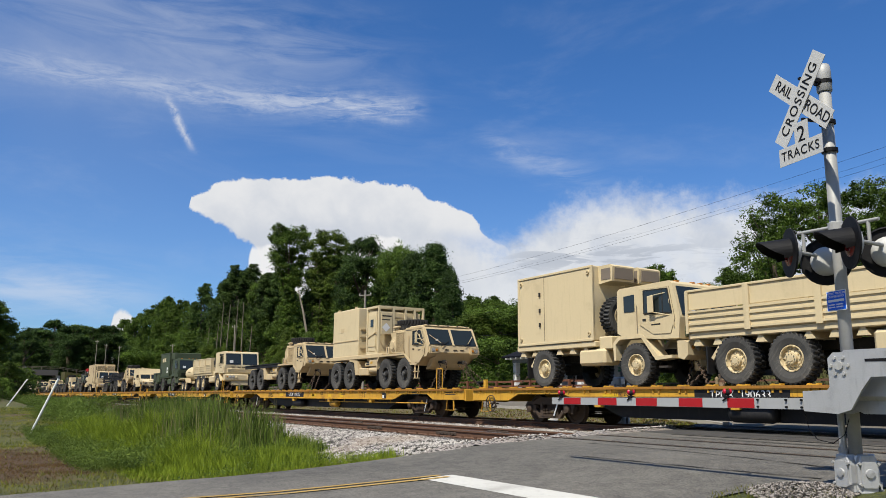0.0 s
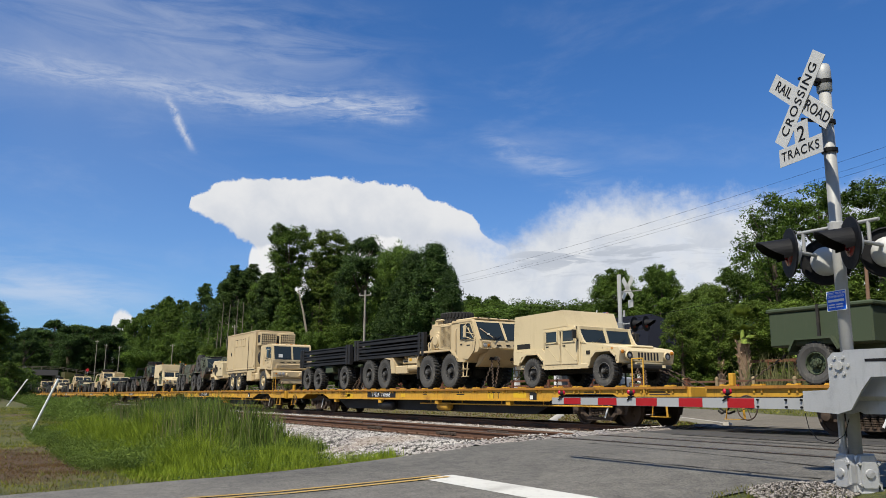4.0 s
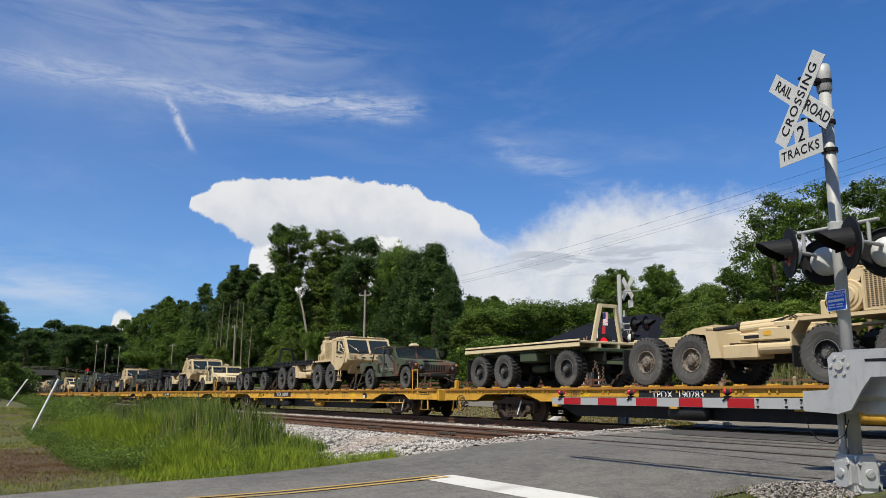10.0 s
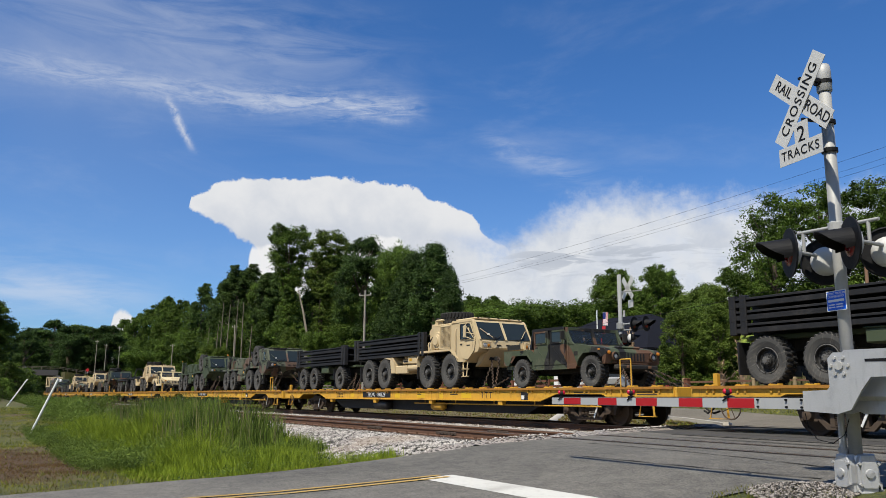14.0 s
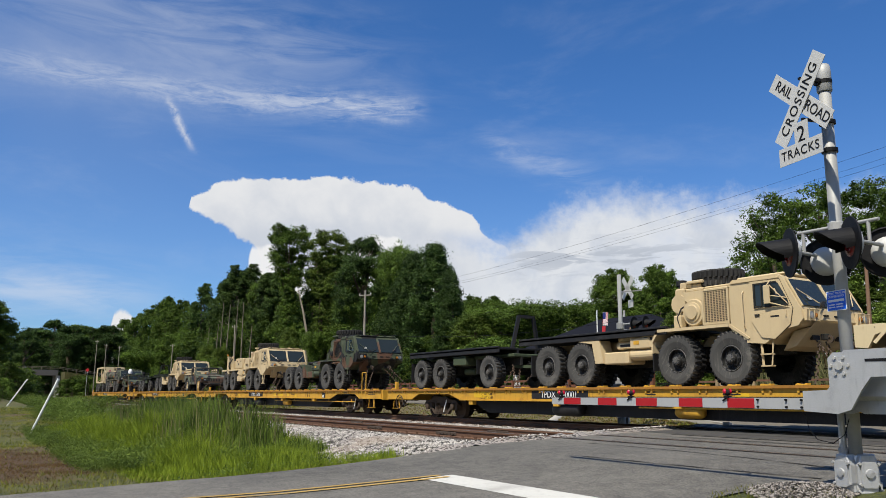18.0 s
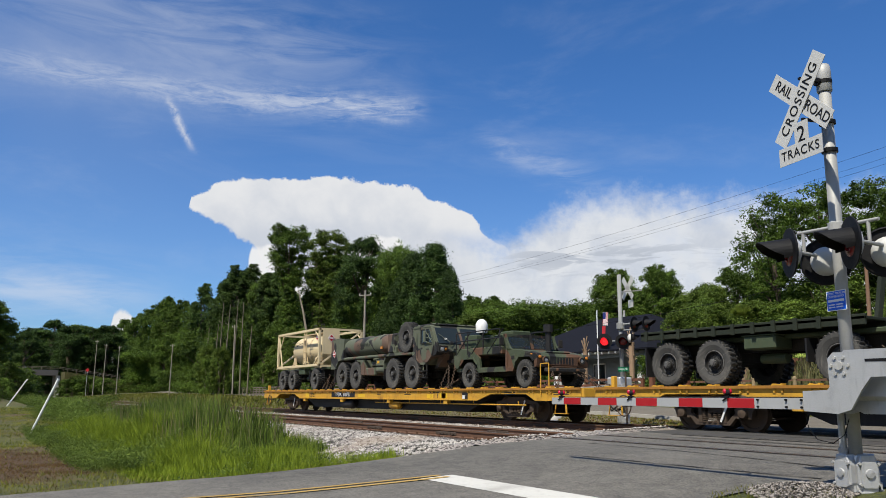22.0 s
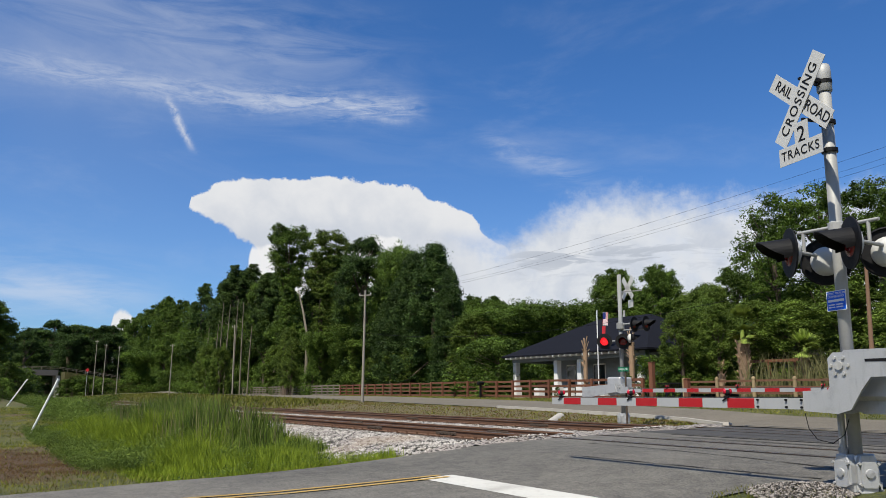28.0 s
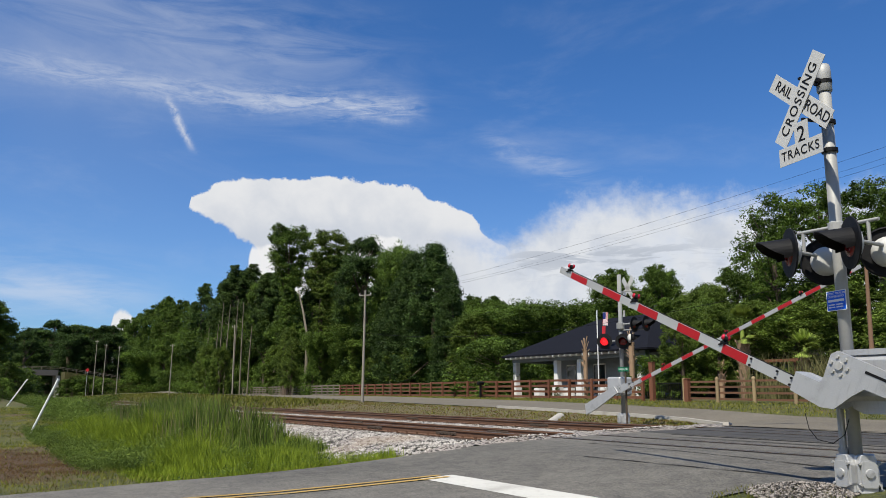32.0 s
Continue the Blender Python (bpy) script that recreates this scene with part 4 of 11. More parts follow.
    for x in (-19.4, 0.85):
        truck = part("truck", box(shape(), -0.22, 0.22, -0.98, 0.98, 0.42, 0.72, 0.03), TRUCK_STEEL, c, "rusty two-axle truck", pose(x, 0, 0))
        for y in (-1.0, 1.0):
            hang("side_frame", side_me, truck, pose(0, y, 0))
            hang("spring_nest", spring_me, truck, pose(0, y * 1.03, 0))
            for dx in (-0.9, 0.9):
                hang("bearing_cap", cap_me, truck, pose(dx, y * 1.09, 0.43, 0, 0, 0 if y < 0 else 180))
        part("truck_lever", bar(shape(), (0.28, -1.1, 0.22), (0.52, -1.12, 0.66), 0.02, 0.05), WHITE, truck, "pale lettered lever")
        for dx in (-0.9, 0.9):
            w = hang("wheelset", wheel_me, truck, pose(dx, 0, WHEEL_R))
            WHEELSETS.append((w, dx))
    return c


NUMBERS = ("190633", "190152", "190624", "190368", "190294", "190775", "190783", "190728", "190062", "190129", "190415", "190001", "190708", "190702", "190751")


def make_flatcars():
    first = flatcar()
    cars = [first] + [copy_thing(first, Matrix.Identity(4)) for k in range(1, 15)]
    WHEELSETS.clear()
    for k, c in enumerate(cars):
        ride(c, k, 0)
        lettering("number_lettering", "TPDX  " + NUMBERS[k], 0.27, WHITE, c, pose(-12.15, -1.369, 0.84, 90), squeeze=1.02)
        dice = random.Random(60 + k)
        for i in range(6):
            x, w = dice.uniform(-16.8, -2.4), dice.uniform(0.2, 0.7)
            if not -14.2 < x < -10.6:
                z = dice.uniform(0.69, 0.76)
                part("paint_patch", box(shape(), x, x + w, -1.3635, -1.36, z, dice.uniform(0.84, 0.95)), YELLOW_FRESH, c, "fresh bright yellow paint patch")
        for truck in c.children:
            if truck.name.startswith("truck") and not truck.name.startswith("truck_"):
                for w in truck.children:
                    if w.name.startswith("wheelset"):
                        WHEELSETS.append((w, round(w.matrix_basis.translation.x, 2)))


# ---- wheels shared by the vehicles ----
def tyre_mesh(r, w, rim_r, lugs=30, name="tyre"):
    bm = shape()
    h = w / 2
    # rings from one bead to the other; the tread rings rise and fall as lugs, staggered from side to side
    low = 0.925
    rings = [(rim_r, -0.72, 0), (rim_r + 0.02, -0.82, 0), ((r + rim_r) / 2, -1.0, 0), (r * 0.9, -0.99, 0), (r * 0.975, -0.95, 1), (r, -0.8, 1), (r * 1.005, -0.06, 1),
             (r * 1.005, 0.06, -1), (r, 0.8, -1), (r * 0.975, 0.95, -1), (r * 0.9, 0.99, 0), ((r + rim_r) / 2, 1.0, 0), (rim_r + 0.02, 0.82, 0), (rim_r, 0.72, 0)]
    seg = 4 * lugs
    loops = []
    for radius, y, kind in rings:
        loop = []
        for i in range(seg):
            up = (i % 4) in ((0, 1) if kind > 0 else (2, 3))
            rr = radius if kind == 0 or up else min(radius, r * low)
            a = 2 * math.pi * (i + (0.8 * kind * abs(y) if kind else 0)) / seg
            loop.append(bm.verts.new((rr * math.cos(a), y * h, rr * math.sin(a))))
        loops.append(loop)
    for u, v in zip(loops, loops[1:] + loops[:1]):
        for i in range(seg):
            face = bm.faces.new((u[i], u[(i + 1) % seg], v[(i + 1) % seg], v[i]))
            face.material_index = 1 if max(u[i].co.x ** 2 + u[i].co.z ** 2, v[i].co.x ** 2 + v[i].co.z ** 2) < (0.93 * r) ** 2 and abs(u[i].co.y) > 0.7 * h else 0
    bmesh.ops.recalc_face_normals(bm, faces=bm.faces)
    me = mesh(name, bm, RUBBER)
    me.materials.append(SIDEWALL)
    return me


def rim_mesh(r, w, material, bolts=10, dish=0.1, hub=0.14):
    bm = shape()
    h = w / 2
    turned(bm, [(r, -h * 0.74), (r * 0.985, -h * 0.84), (r * 0.93, -h * 0.84), (r * 0.9, -h * 0.78), (r * 0.86, -h * 0.4), (r * 0.8, -h * 0.33), (hub * 1.5, -h * 0.36), (hub * 1.42, -h * 0.5),
                (hub * 1.1, -h * 0.54), (hub, -h * 0.6), (hub * 0.95, -h * 0.92), (hub * 0.55, -h * 0.97), (hub * 0.5, -h * 1.02), (0.02, -h * 1.02)], 28)
    for i in range(bolts):
        a = 2 * math.pi * i / bolts
        for rr, y, size in ((r * 0.9, -h * 0.8, 0.014), ((r * 0.8 + hub * 1.5) / 2, -h * 0.34, 0.02), (hub * 1.26, -h * 0.52, 0.016), (hub * 0.74, -h * 0.93, 0.012)):
            c = (rr * math.cos(a), y, rr * math.sin(a))
            rod(bm, c, (c[0], c[1] - 0.03, c[2]), size, 6)
    return mesh("rim", bm, material)


BIG_TYRE = tyre_mesh(0.645, 0.42, 0.30)
MID_TYRE = tyre_mesh(0.585, 0.40, 0.29)
SMALL_TYRE = tyre_mesh(0.465, 0.33, 0.235, 26)
TRAILER_TYRE = tyre_mesh(0.56, 0.38, 0.29, 28)
CART_TYRE = tyre_mesh(0.43, 0.28, 0.22, 24)
RIMS = {}


def rim_for(kind, material):
    material = RIM_DARK if material in (FRAME_DARK, BLACK) else material
    key = (kind, material.name)
    if key not in RIMS:
        r, w, bolts, dish, hub = {"big": (0.305, 0.42, 12, 0.10, 0.13), "mid": (0.295, 0.40, 10, 0.07, 0.14), "small": (0.24, 0.33, 8, 0.09, 0.08), "trailer": (0.295, 0.38, 10, 0.1, 0.12), "cart": (0.225, 0.28, 6, 0.08, 0.07)}[kind]
        RIMS[key] = rim_mesh(r, w, material, bolts, dish, hub)
    return RIMS[key]


HUBS = {}


def hub_for(kind):
    """The hub that stands out of a dark rim, with its ring of bolts."""
    if kind not in HUBS:
        w, dish, hub = {"big": (0.42, 0.10, 0.13), "mid": (0.40, 0.07, 0.14), "small": (0.33, 0.09, 0.08), "trailer": (0.38, 0.1, 0.12), "cart": (0.28, 0.08, 0.07)}[kind]
        y = -w / 2 * 0.96
        bm = turned(shape(), [(hub * 0.8, y + 0.03), (hub * 0.78, y - 0.02), (hub * 0.5, y - 0.03), (hub * 0.45, y - 0.05), (0.01, y - 0.05)], 16)
        for i in range(8):
            a = i * math.pi / 4
            c = Vector((hub * 0.64 * math.cos(a), y - 0.015, hub * 0.64 * math.sin(a)))
            rod(bm, c, c + Vector((0, -0.03, 0)), hub * 0.1, 6)
        rr = {"big": 0.305, "mid": 0.295, "small": 0.24, "trailer": 0.295, "cart": 0.225}[kind]
        turned(bm, [(rr * 0.93, -w * 0.42), (rr * 0.95, -w * 0.428), (rr * 0.985, -w * 0.424), (rr * 1.0, -w * 0.405)], 28)
        HUBS[kind] = mesh("hub", bm, HUB_GREY)
    return HUBS[kind]


def wheel(parent, kind, x, y, material, z=None, m=None, name="wheel"):
    me, r = {"big": (BIG_TYRE, 0.64), "mid": (MID_TYRE, 0.58), "small": (SMALL_TYRE, 0.46), "trailer": (TRAILER_TYRE, 0.555), "cart": (CART_TYRE, 0.425)}[kind]
    if m is None:
        m = pose(x, y, r if z is None else z, 0, random.uniform(0, 90), 0 if y < 0 else 180)
    w = hang(name, me, parent, m, "large black lugged rubber tyre" if kind == "big" else "")
    hang("rim", rim_for(kind, material), w, None, "painted steel rim")
    if material in (FRAME_DARK, BLACK, RIM_DARK):
        hang("hub", hub_for(kind), w, None, "dusty grey hub with bolts")
    return w


def chain(parent, p, q, name="tie_chain"):
    """A slack tie-down chain of flat links."""
    bm = shape()
    p, q = Vector(p), Vector(q)
    d = q - p
    k = max(4, int(d.length / 0.09))
    for i in range(k):
        a = p + d * (i / k)
        b = p + d * ((i + 1) / k)
        off = Vector((0.012, 0.012, 0)) * (1 if i % 2 else -1)
        rod(bm, a + off, b + off, 0.019, 5)
    part(name, bm, TRUCK_STEEL, parent, "rusty tie-down chain")


def tie_downs(parent, xf, xb, z, y=0.8):
    for s in (-1, 1):
        chain(parent, (xf, s * y * 0.7, z), (xf + 1.0, s * 1.2, 0.02))
        chain(parent, (xb, s * y * 0.7, z), (xb - 0.7, s * 1.2, 0.02))
        chain(parent, (xf + 0.05, s * y * 0.35, z - 0.05), (xf + 0.75, s * 0.95, 0.02))
        chain(parent, (xf + 0.08, s * y * 0.75, z - 0.1), (xf + 0.3, s * 1.15, 0.02))


def grown(outline, d):
    """An outline pushed outwards from its middle by about d metres."""
    cx, cz = sum(p[0] for p in outline) / len(outline), sum(p[1] for p in outline) / len(outline)
    out = []
    for x, z in outline:
        v = Vector((x - cx, z - cz))
        v *= 1 + 1.3 * d / v.length
        out.append((cx + v.x, cz + v.y))
    return out


# ---- eight-wheeled heavy truck ----
def heavy_truck(label, body, rim=None, short=False, spare="top", rack=None, dirty_rim=None):
    t = thing("heavy_truck", label, "truck", "eight-wheeled trucks on the train")
    rim = rim or FRAME_DARK
    axles = (0.0, -1.64, -5.0, -6.54) if short else (0.03, -1.62, -5.24, -6.76)
    tail = axles[3] - 1.0
    bm = shape()
    for y in (-0.42, 0.34):
        box(bm, tail, 1.2, y, y + 0.08, 0.72, 1.0)
    for x in axles:
        rod(bm, (x, -0.95, 0.62), (x, 0.95, 0.62), 0.09, 10)
        box(bm, x - 0.22, x + 0.22, -0.25, 0.25, 0.42, 0.78, 0.06)
    box(bm, axles[2] + 0.8, axles[1] - 0.7, -0.3, 0.3, 0.55, 0.75)
    part("chassis", bm, FRAME_DARK, t, "dark greasy chassis and axles")
    for i, x in enumerate(axles):
        for y in (-0.98, 0.98):
            wheel(t, "big", x, y, dirty_rim if dirty_rim and i > 1 else rim)
    # cab
    line = [(0.12, 2.4), (0.1, 1.3), (0.42, 0.98), (1.0, 0.93), (1.5, 1.22), (1.86, 1.28), (1.98, 1.42), (1.93, 1.66), (1.52, 2.4), (1.4, 2.46), (0.2, 2.46)]
    cab = part("cab", slab(shape(), line, -1.18, 1.18), body, t)
    bm = shape()
    slab(bm, [(1.5, 1.2), (1.9, 1.26), (2.02, 1.36), (1.52, 0.86), (1.2, 0.78)], -0.82, 0.82)
    part("chin", bm, body, t)
    part("roof_cap", box(shape(), 0.22, 1.5, -1.05, 1.05, 2.45, 2.52, 0.03), body, cab)

    def pane(y0, y1, name="windscreen"):
        bm = shape()
        slope = ((1.925, 1.72), (1.575, 2.34))
        n = Vector((0.62, 0, 0.35)).normalized() * 0.012
        v = [bm.verts.new((x + n.x, y, z + n.z)) for (x, z), y in ((slope[0], y0), (slope[0], y1), (slope[1], y1 - 0.03 * (1 if y1 > 0 else -1)), (slope[1], y0))]
        w = [bm.verts.new((q.co.x - n.x * 1.8, q.co.y, q.co.z - n.z * 1.8)) for q in v]
        bm.faces.new(v), bm.faces.new(w[::-1])
        for i in range(4):
            bm.faces.new((v[i], w[i], w[(i + 1) % 4], v[(i + 1) % 4]))
        bmesh.ops.recalc_face_normals(bm, faces=bm.faces)
        part(name, bm, GLASS, cab, "dark glass windscreen pane")
    pane(-1.08, -0.05), pane(0.05, 1.08)
    bm = shape()
    for y0, y1 in ((-1.12, -1.08), (-0.05, 0.05), (1.08, 1.12)):
        bar(bm, (1.94, (y0 + y1) / 2, 1.7), (1.585, (y0 + y1) / 2, 2.36), y1 - y0, 0.03)
    part("windscreen_frame", bm, body, cab)
    for y in (-0.55, 0.5):
        part("wiper", bar(shape(), (1.98, y, 1.68), (1.9, y + 0.35, 1.86), 0.02, 0.02), BLACK, cab)
    part("round_mirror", turned(shape(), [(0.01, -0.03), (0.07, -0.02), (0.075, 0.02), (0.01, 0.03)], 14, "X"), RIM_DARK, cab, "small round front mirror", pose(2.08, -0.6, 1.74))
    part("windscreen_paper", box(shape(), -0.04, 0.04, -0.06, 0.06, 0, 0.003), SIGN_WHITE, cab, "white paper notice behind the glass", pose(1.865, -0.72, 1.9, 0, 60, 0))
    for s in (-1, 1):
        y = s * 1.185
        # black slab stands in for the shade in the gap round the door
        part("door_gap", slab(shape(), grown([(0.7, 2.36), (0.7, 1.45), (0.94, 1.07), (1.28, 1.02), (1.68, 1.32), (1.76, 1.66), (1.47, 2.34)], 0.007), min(y, y + s * 0.005), max(y, y + s * 0.005)), BLACK, cab)
        part("door", slab(shape(), [(0.7, 2.36), (0.7, 1.45), (0.94, 1.07), (1.28, 1.02), (1.68, 1.32), (1.76, 1.66), (1.47, 2.34)], min(y, y + s * 0.02), max(y, y + s * 0.02)), body, cab)
        part("door_window", slab(shape(), [(0.82, 2.29), (0.82, 1.78), (1.69, 1.74), (1.66, 1.86), (1.43, 2.27)], min(y + s * 0.021, y + s * 0.03), max(y + s * 0.021, y + s * 0.03)), GLASS, cab)
        part("door_handle", box(shape(), 0.8, 0.92, y + s * 0.025 - 0.015, y + s * 0.025 + 0.015, 1.55, 1.6), FRAME_DARK, cab)
        bm = shape()
        box(bm, 1.12, 1.28, s * 1.29 - 0.02, s * 1.29 + 0.02, 1.8, 2.22, 0.01)
        rod(bm, (1.25, s * 1.2, 2.34), (1.2, s * 1.3, 2.2), 0.014, 6)
        rod(bm, (1.7, s * 1.2, 1.68), (1.2, s * 1.3, 1.84), 0.014, 6)
        rod(bm, (1.7, s * 1.2, 1.72), (1.28, s * 1.3, 2.22), 0.012, 6)
        rod(bm, (1.66, s * 1.2, 1.9), (1.28, s * 1.3, 1.98), 0.012, 6)
        part("mirror", bm, body, t)
        # head lamps in their guards
        pod = part("lamp_guard", slab(shape(), [(1.72, 1.64), (1.72, 1.36), (2.03, 1.38), (2.05, 1.62)], s * 0.74 if s > 0 else -1.12, 1.12 if s > 0 else -0.74), body, t)
        for yy, mt in ((s * 0.98, LAMP), (s * 0.83, AMBER)):
            bm = turned(shape(), [(0.01, -0.03), (0.075 if mt is LAMP else 0.05, -0.02), (0.085 if mt is LAMP else 0.055, 0.03)], 14, "X")
            part("headlight" if mt is LAMP else "indicator", bm, mt, pod, "", pose(2.055, yy, 1.5, 0, 0, 180))
        bm = shape()
        for yy in (s * 0.92, s * 0.75, s * 1.1):
            rod(bm, (2.09, yy, 1.36), (2.09, yy, 1.64), 0.01, 5)
        for zz in (1.38, 1.62):
            rod(bm, (2.09, s * 0.74, zz), (2.09, s * 1.12, zz), 0.01, 5)
        part("lamp_grid", bm, body, pod)
        bm = shape()
        bar(bm, (0.86, s * 1.12, 0.98), (0.9, s * 1.15, 0.42), 0.05, 0.03)
        bar(bm, (1.16, s * 1.12, 0.98), (1.12, s * 1.15, 0.42), 0.05, 0.03)
        for zz in (0.42, 0.68):
            box(bm, 0.88, 1.16, s * 1.14 - 0.07, s * 1.14 + 0.07, zz, zz + 0.03)
        part("step", bm, body, t)
        # fenders
        bm = slab(shape(), [(-2.42, 0.85), (-2.44, 1.16), (-2.24, 1.42), (0.05, 1.46), (0.62, 1.08), (0.57, 1.05), (0.0, 1.4), (-2.19, 1.37), (-2.38, 1.14), (-2.38, 0.85)], min(s * 0.74, s * 1.2), max(s * 0.74, s * 1.2))
        part("fender", bm, body, t)
        part("mud_flap", box(shape(), -2.42, -2.38, min(s * 0.78, s * 1.18), max(s * 0.78, s * 1.18), 0.4, 0.86), BLACK, t)
    for y in (-0.45, 0.45):
        part("tow_eye", box(shape(), 1.9, 2.06, y - 0.05, y + 0.05, 0.98, 1.12, 0.015), FRAME_DARK, t)
        part("chin_slot", box(shape(), 1.7, 1.78, y - 0.12, y + 0.12, 1.0, 1.1), BLACK, t)
    for y in (-0.3, 0.1, 0.42):
        part("nose_mark", box(shape(), 1.955, 1.985, y - 0.12, y + 0.05, 1.5, 1.54), FRAME_DARK, t)
    for y in (-0.9, -0.45, 0, 0.45, 0.9):
        part("roof_light", box(shape(), 1.44, 1.51, y - 0.04, y + 0.04, 2.5, 2.535, 0.01), FRAME_DARK, t, "small dark marker lamp")
    # engine housing with side grille
    ey = -1.14 if spare == "top" else -0.72
    part("engine_cover", box(shape(), -0.72, 0.11, ey, 1.14, 1.44, 2.36, 0.03), body, t)
    for s in ((-1, 1) if spare == "top" else (1,)):
        # black plate stands in for the dark depth behind the grille bars
        part("radiator", box(shape(), -0.67, 0.03, s * 1.143 - 0.004, s * 1.143 + 0.004, 1.52, 2.28), BLACK, t)
    for s in ((-1, 1) if spare == "top" else (1,)):
        bm = shape()
        for i in range(19):
            z = 1.52 + 0.041 * i
            box(bm, -0.68, 0.04, s * 1.16 - 0.012, s * 1.16 + 0.012, z, z + 0.013)
        for i in range(9):
            x = -0.66 + 0.085 * i
            box(bm, x - 0.008, x + 0.008, s * 1.165 - 0.012, s * 1.165 + 0.012, 1.5, 2.29)
        part("radiator_grille", bm, body, t, "fine slatted side grille")
        bm = shape()
        for x in (-0.7, 0.045):
            box(bm, x - 0.025, x + 0.025, s * 1.165 - 0.022, s * 1.165 + 0.022, 1.47, 2.33)
        for z in (1.47, 2.29):
            box(bm, -0.72, 0.07, s * 1.166 - 0.022, s * 1.166 + 0.022, z, z + 0.04)
        part("grille_frame", bm, body, t)
    bm = turned(shape(), [(0.02, -0.4), (0.17, -0.4), (0.19, -0.37), (0.24, -0.36), (0.25, -0.33), (0.32, -0.33), (0.34, -0.3), (0.34, 0.5), (0.28, 0.55), (0.02, 0.55)], 24)
    drum = part("air_cleaner", bm, body, t, "round air cleaner drum", pose(-1.1, -0.75, 1.82))
    bm = turned(shape(), [(0.34, -0.14), (0.355, -0.14), (0.355, -0.08), (0.34, -0.08)], 24)
    box(bm, -0.03, 0.03, -0.16, -0.06, 0.33, 0.39)
    part("drum_clamp", bm, FRAME_DARK, drum)
    bm = slab(shape(), [(-1.36, 2.1), (-1.44, 2.26), (-1.44, 2.36), (-0.8, 2.36), (-0.8, 2.26), (-0.86, 2.1)], -1.02, -0.42)
    part("intake_box", bm, body, t)
    bm = box(shape(), -1.4, -0.86, -0.98, -0.46, 2.36, 2.44, 0.02)
    box(bm, -1.3, -0.98, -0.9, -0.56, 2.44, 2.56, 0.02)
    box(bm, -1.38, -0.88, -0.97, -0.48, 2.56, 2.64, 0.02)
    part("intake_tower", bm, body, t)
    # hoses, lines and brackets on the side of the engine bay
    bm = shape()
    pts = [(-1.5, -1.1, 1.44), (-1.58, -1.12, 1.7), (-1.5, -1.05, 1.95), (-1.36, -0.95, 2.05)]
    for p, q in zip(pts, pts[1:]):
        rod(bm, p, q, 0.02, 6)
    part("coolant_hose", bm, RUBBER, t, "black rubber hose")
    bm = box(shape(), -1.72, -1.48, -1.12, -0.9, 1.44, 1.78, 0.03)
    rod(bm, (-1.6, -1.0, 1.78), (-1.6, -1.0, 1.9), 0.05, 8)
    part("header_tank", bm, body, t)
    part("fender_rail", box(shape(), -2.2, 0.06, -1.215, -1.195, 1.38, 1.455), body, t)
    part("fender_rail", box(shape(), -2.2, 0.06, 1.195, 1.215, 1.38, 1.455), body, t)
    for s in (-1, 1):
        y = s * 1.205
        for z in (1.5, 2.0):
            part("door_hinge", rod(shape(), (1.6 - 0.2 * (z > 1.9), y + s * 0.012, z), (1.6 - 0.25 * (z > 1.9), y + s * 0.012, z + 0.14), 0.016, 6), body, cab)
        bm = shape()
        rod(bm, (0.52, s * 1.2, 1.3), (0.52, s * 1.25, 1.36), 0.013, 6)
        rod(bm, (0.52, s * 1.25, 1.36), (0.5, s * 1.25, 2.1), 0.013, 6)
        rod(bm, (0.5, s * 1.25, 2.1), (0.5, s * 1.19, 2.16), 0.013, 6)
        part("grab_rail", bm, body, cab)
        bm = box(shape(), 0.8, 1.68, y + s * 0.026 - 0.006, y + s * 0.026 + 0.006, 1.735, 1.765)
        box(bm, 0.8, 0.835, y + s * 0.026 - 0.006, y + s * 0.026 + 0.006, 1.75, 2.3)
        box(bm, 1.0, 1.02, y + s * 0.026 - 0.006, y + s * 0.026 + 0.006, 1.75, 2.28)
        box(bm, 0.8, 1.42, y + s * 0.026 - 0.006, y + s * 0.026 + 0.006, 2.27, 2.3)
        part("window_frame", bm, FRAME_DARK, cab, "black window frame and divider")
        part("roof_gutter", box(shape(), 0.16, 1.46, s * 1.19 - 0.015, s * 1.19 + 0.015, 2.37, 2.4), body, cab)
        part("shackle", turned(shape(), [(0.04, -0.02), (0.085, -0.02), (0.085, 0.02), (0.04, 0.02)], 12, "Y"), TRUCK_STEEL, t, "rusty towing shackle", pose(2.1, s * 0.45, 1.0))
        part("rear_view_arm", rod(shape(), (1.75, s * 1.0, 2.1), (2.02, s * 0.62, 1.78), 0.012, 6), body, cab)
    bm = shape()
    box(bm, 1.62, 1.66, -0.3, 0.3, 0.99, 1.13)
    part("chin_panel", bm, body, t)
    part("horn", turned(shape(), [(0.02, -0.12), (0.03, 0.0), (0.08, 0.12), (0.07, 0.12)], 12, "X"), body, t, "", pose(0.5, 0.5, 2.56))
    bm = box(shape(), -0.7, 0.1, -1.08, 1.08, 2.36, 2.42, 0.02)
    for y in (-0.8, -0.4, 0.4, 0.8):
        box(bm, -0.66, 0.06, y - 0.02, y + 0.02, 2.42, 2.44)
    part("engine_lid", bm, body, t)
    for y in (-1.206, 1.206):
        part("stencil_mark", box(shape(), 1.2, 1.42, y - 0.0015, y + 0.0015, 1.5, 1.54), FRAME_DARK, cab)
    bm = shape()
    box(bm, -1.45, -0.75, -0.88, 0.88, 1.43, 1.6, 0.02)
    box(bm, -1.35, -0.85, -0.2, 0.8, 1.6, 2.3, 0.04)
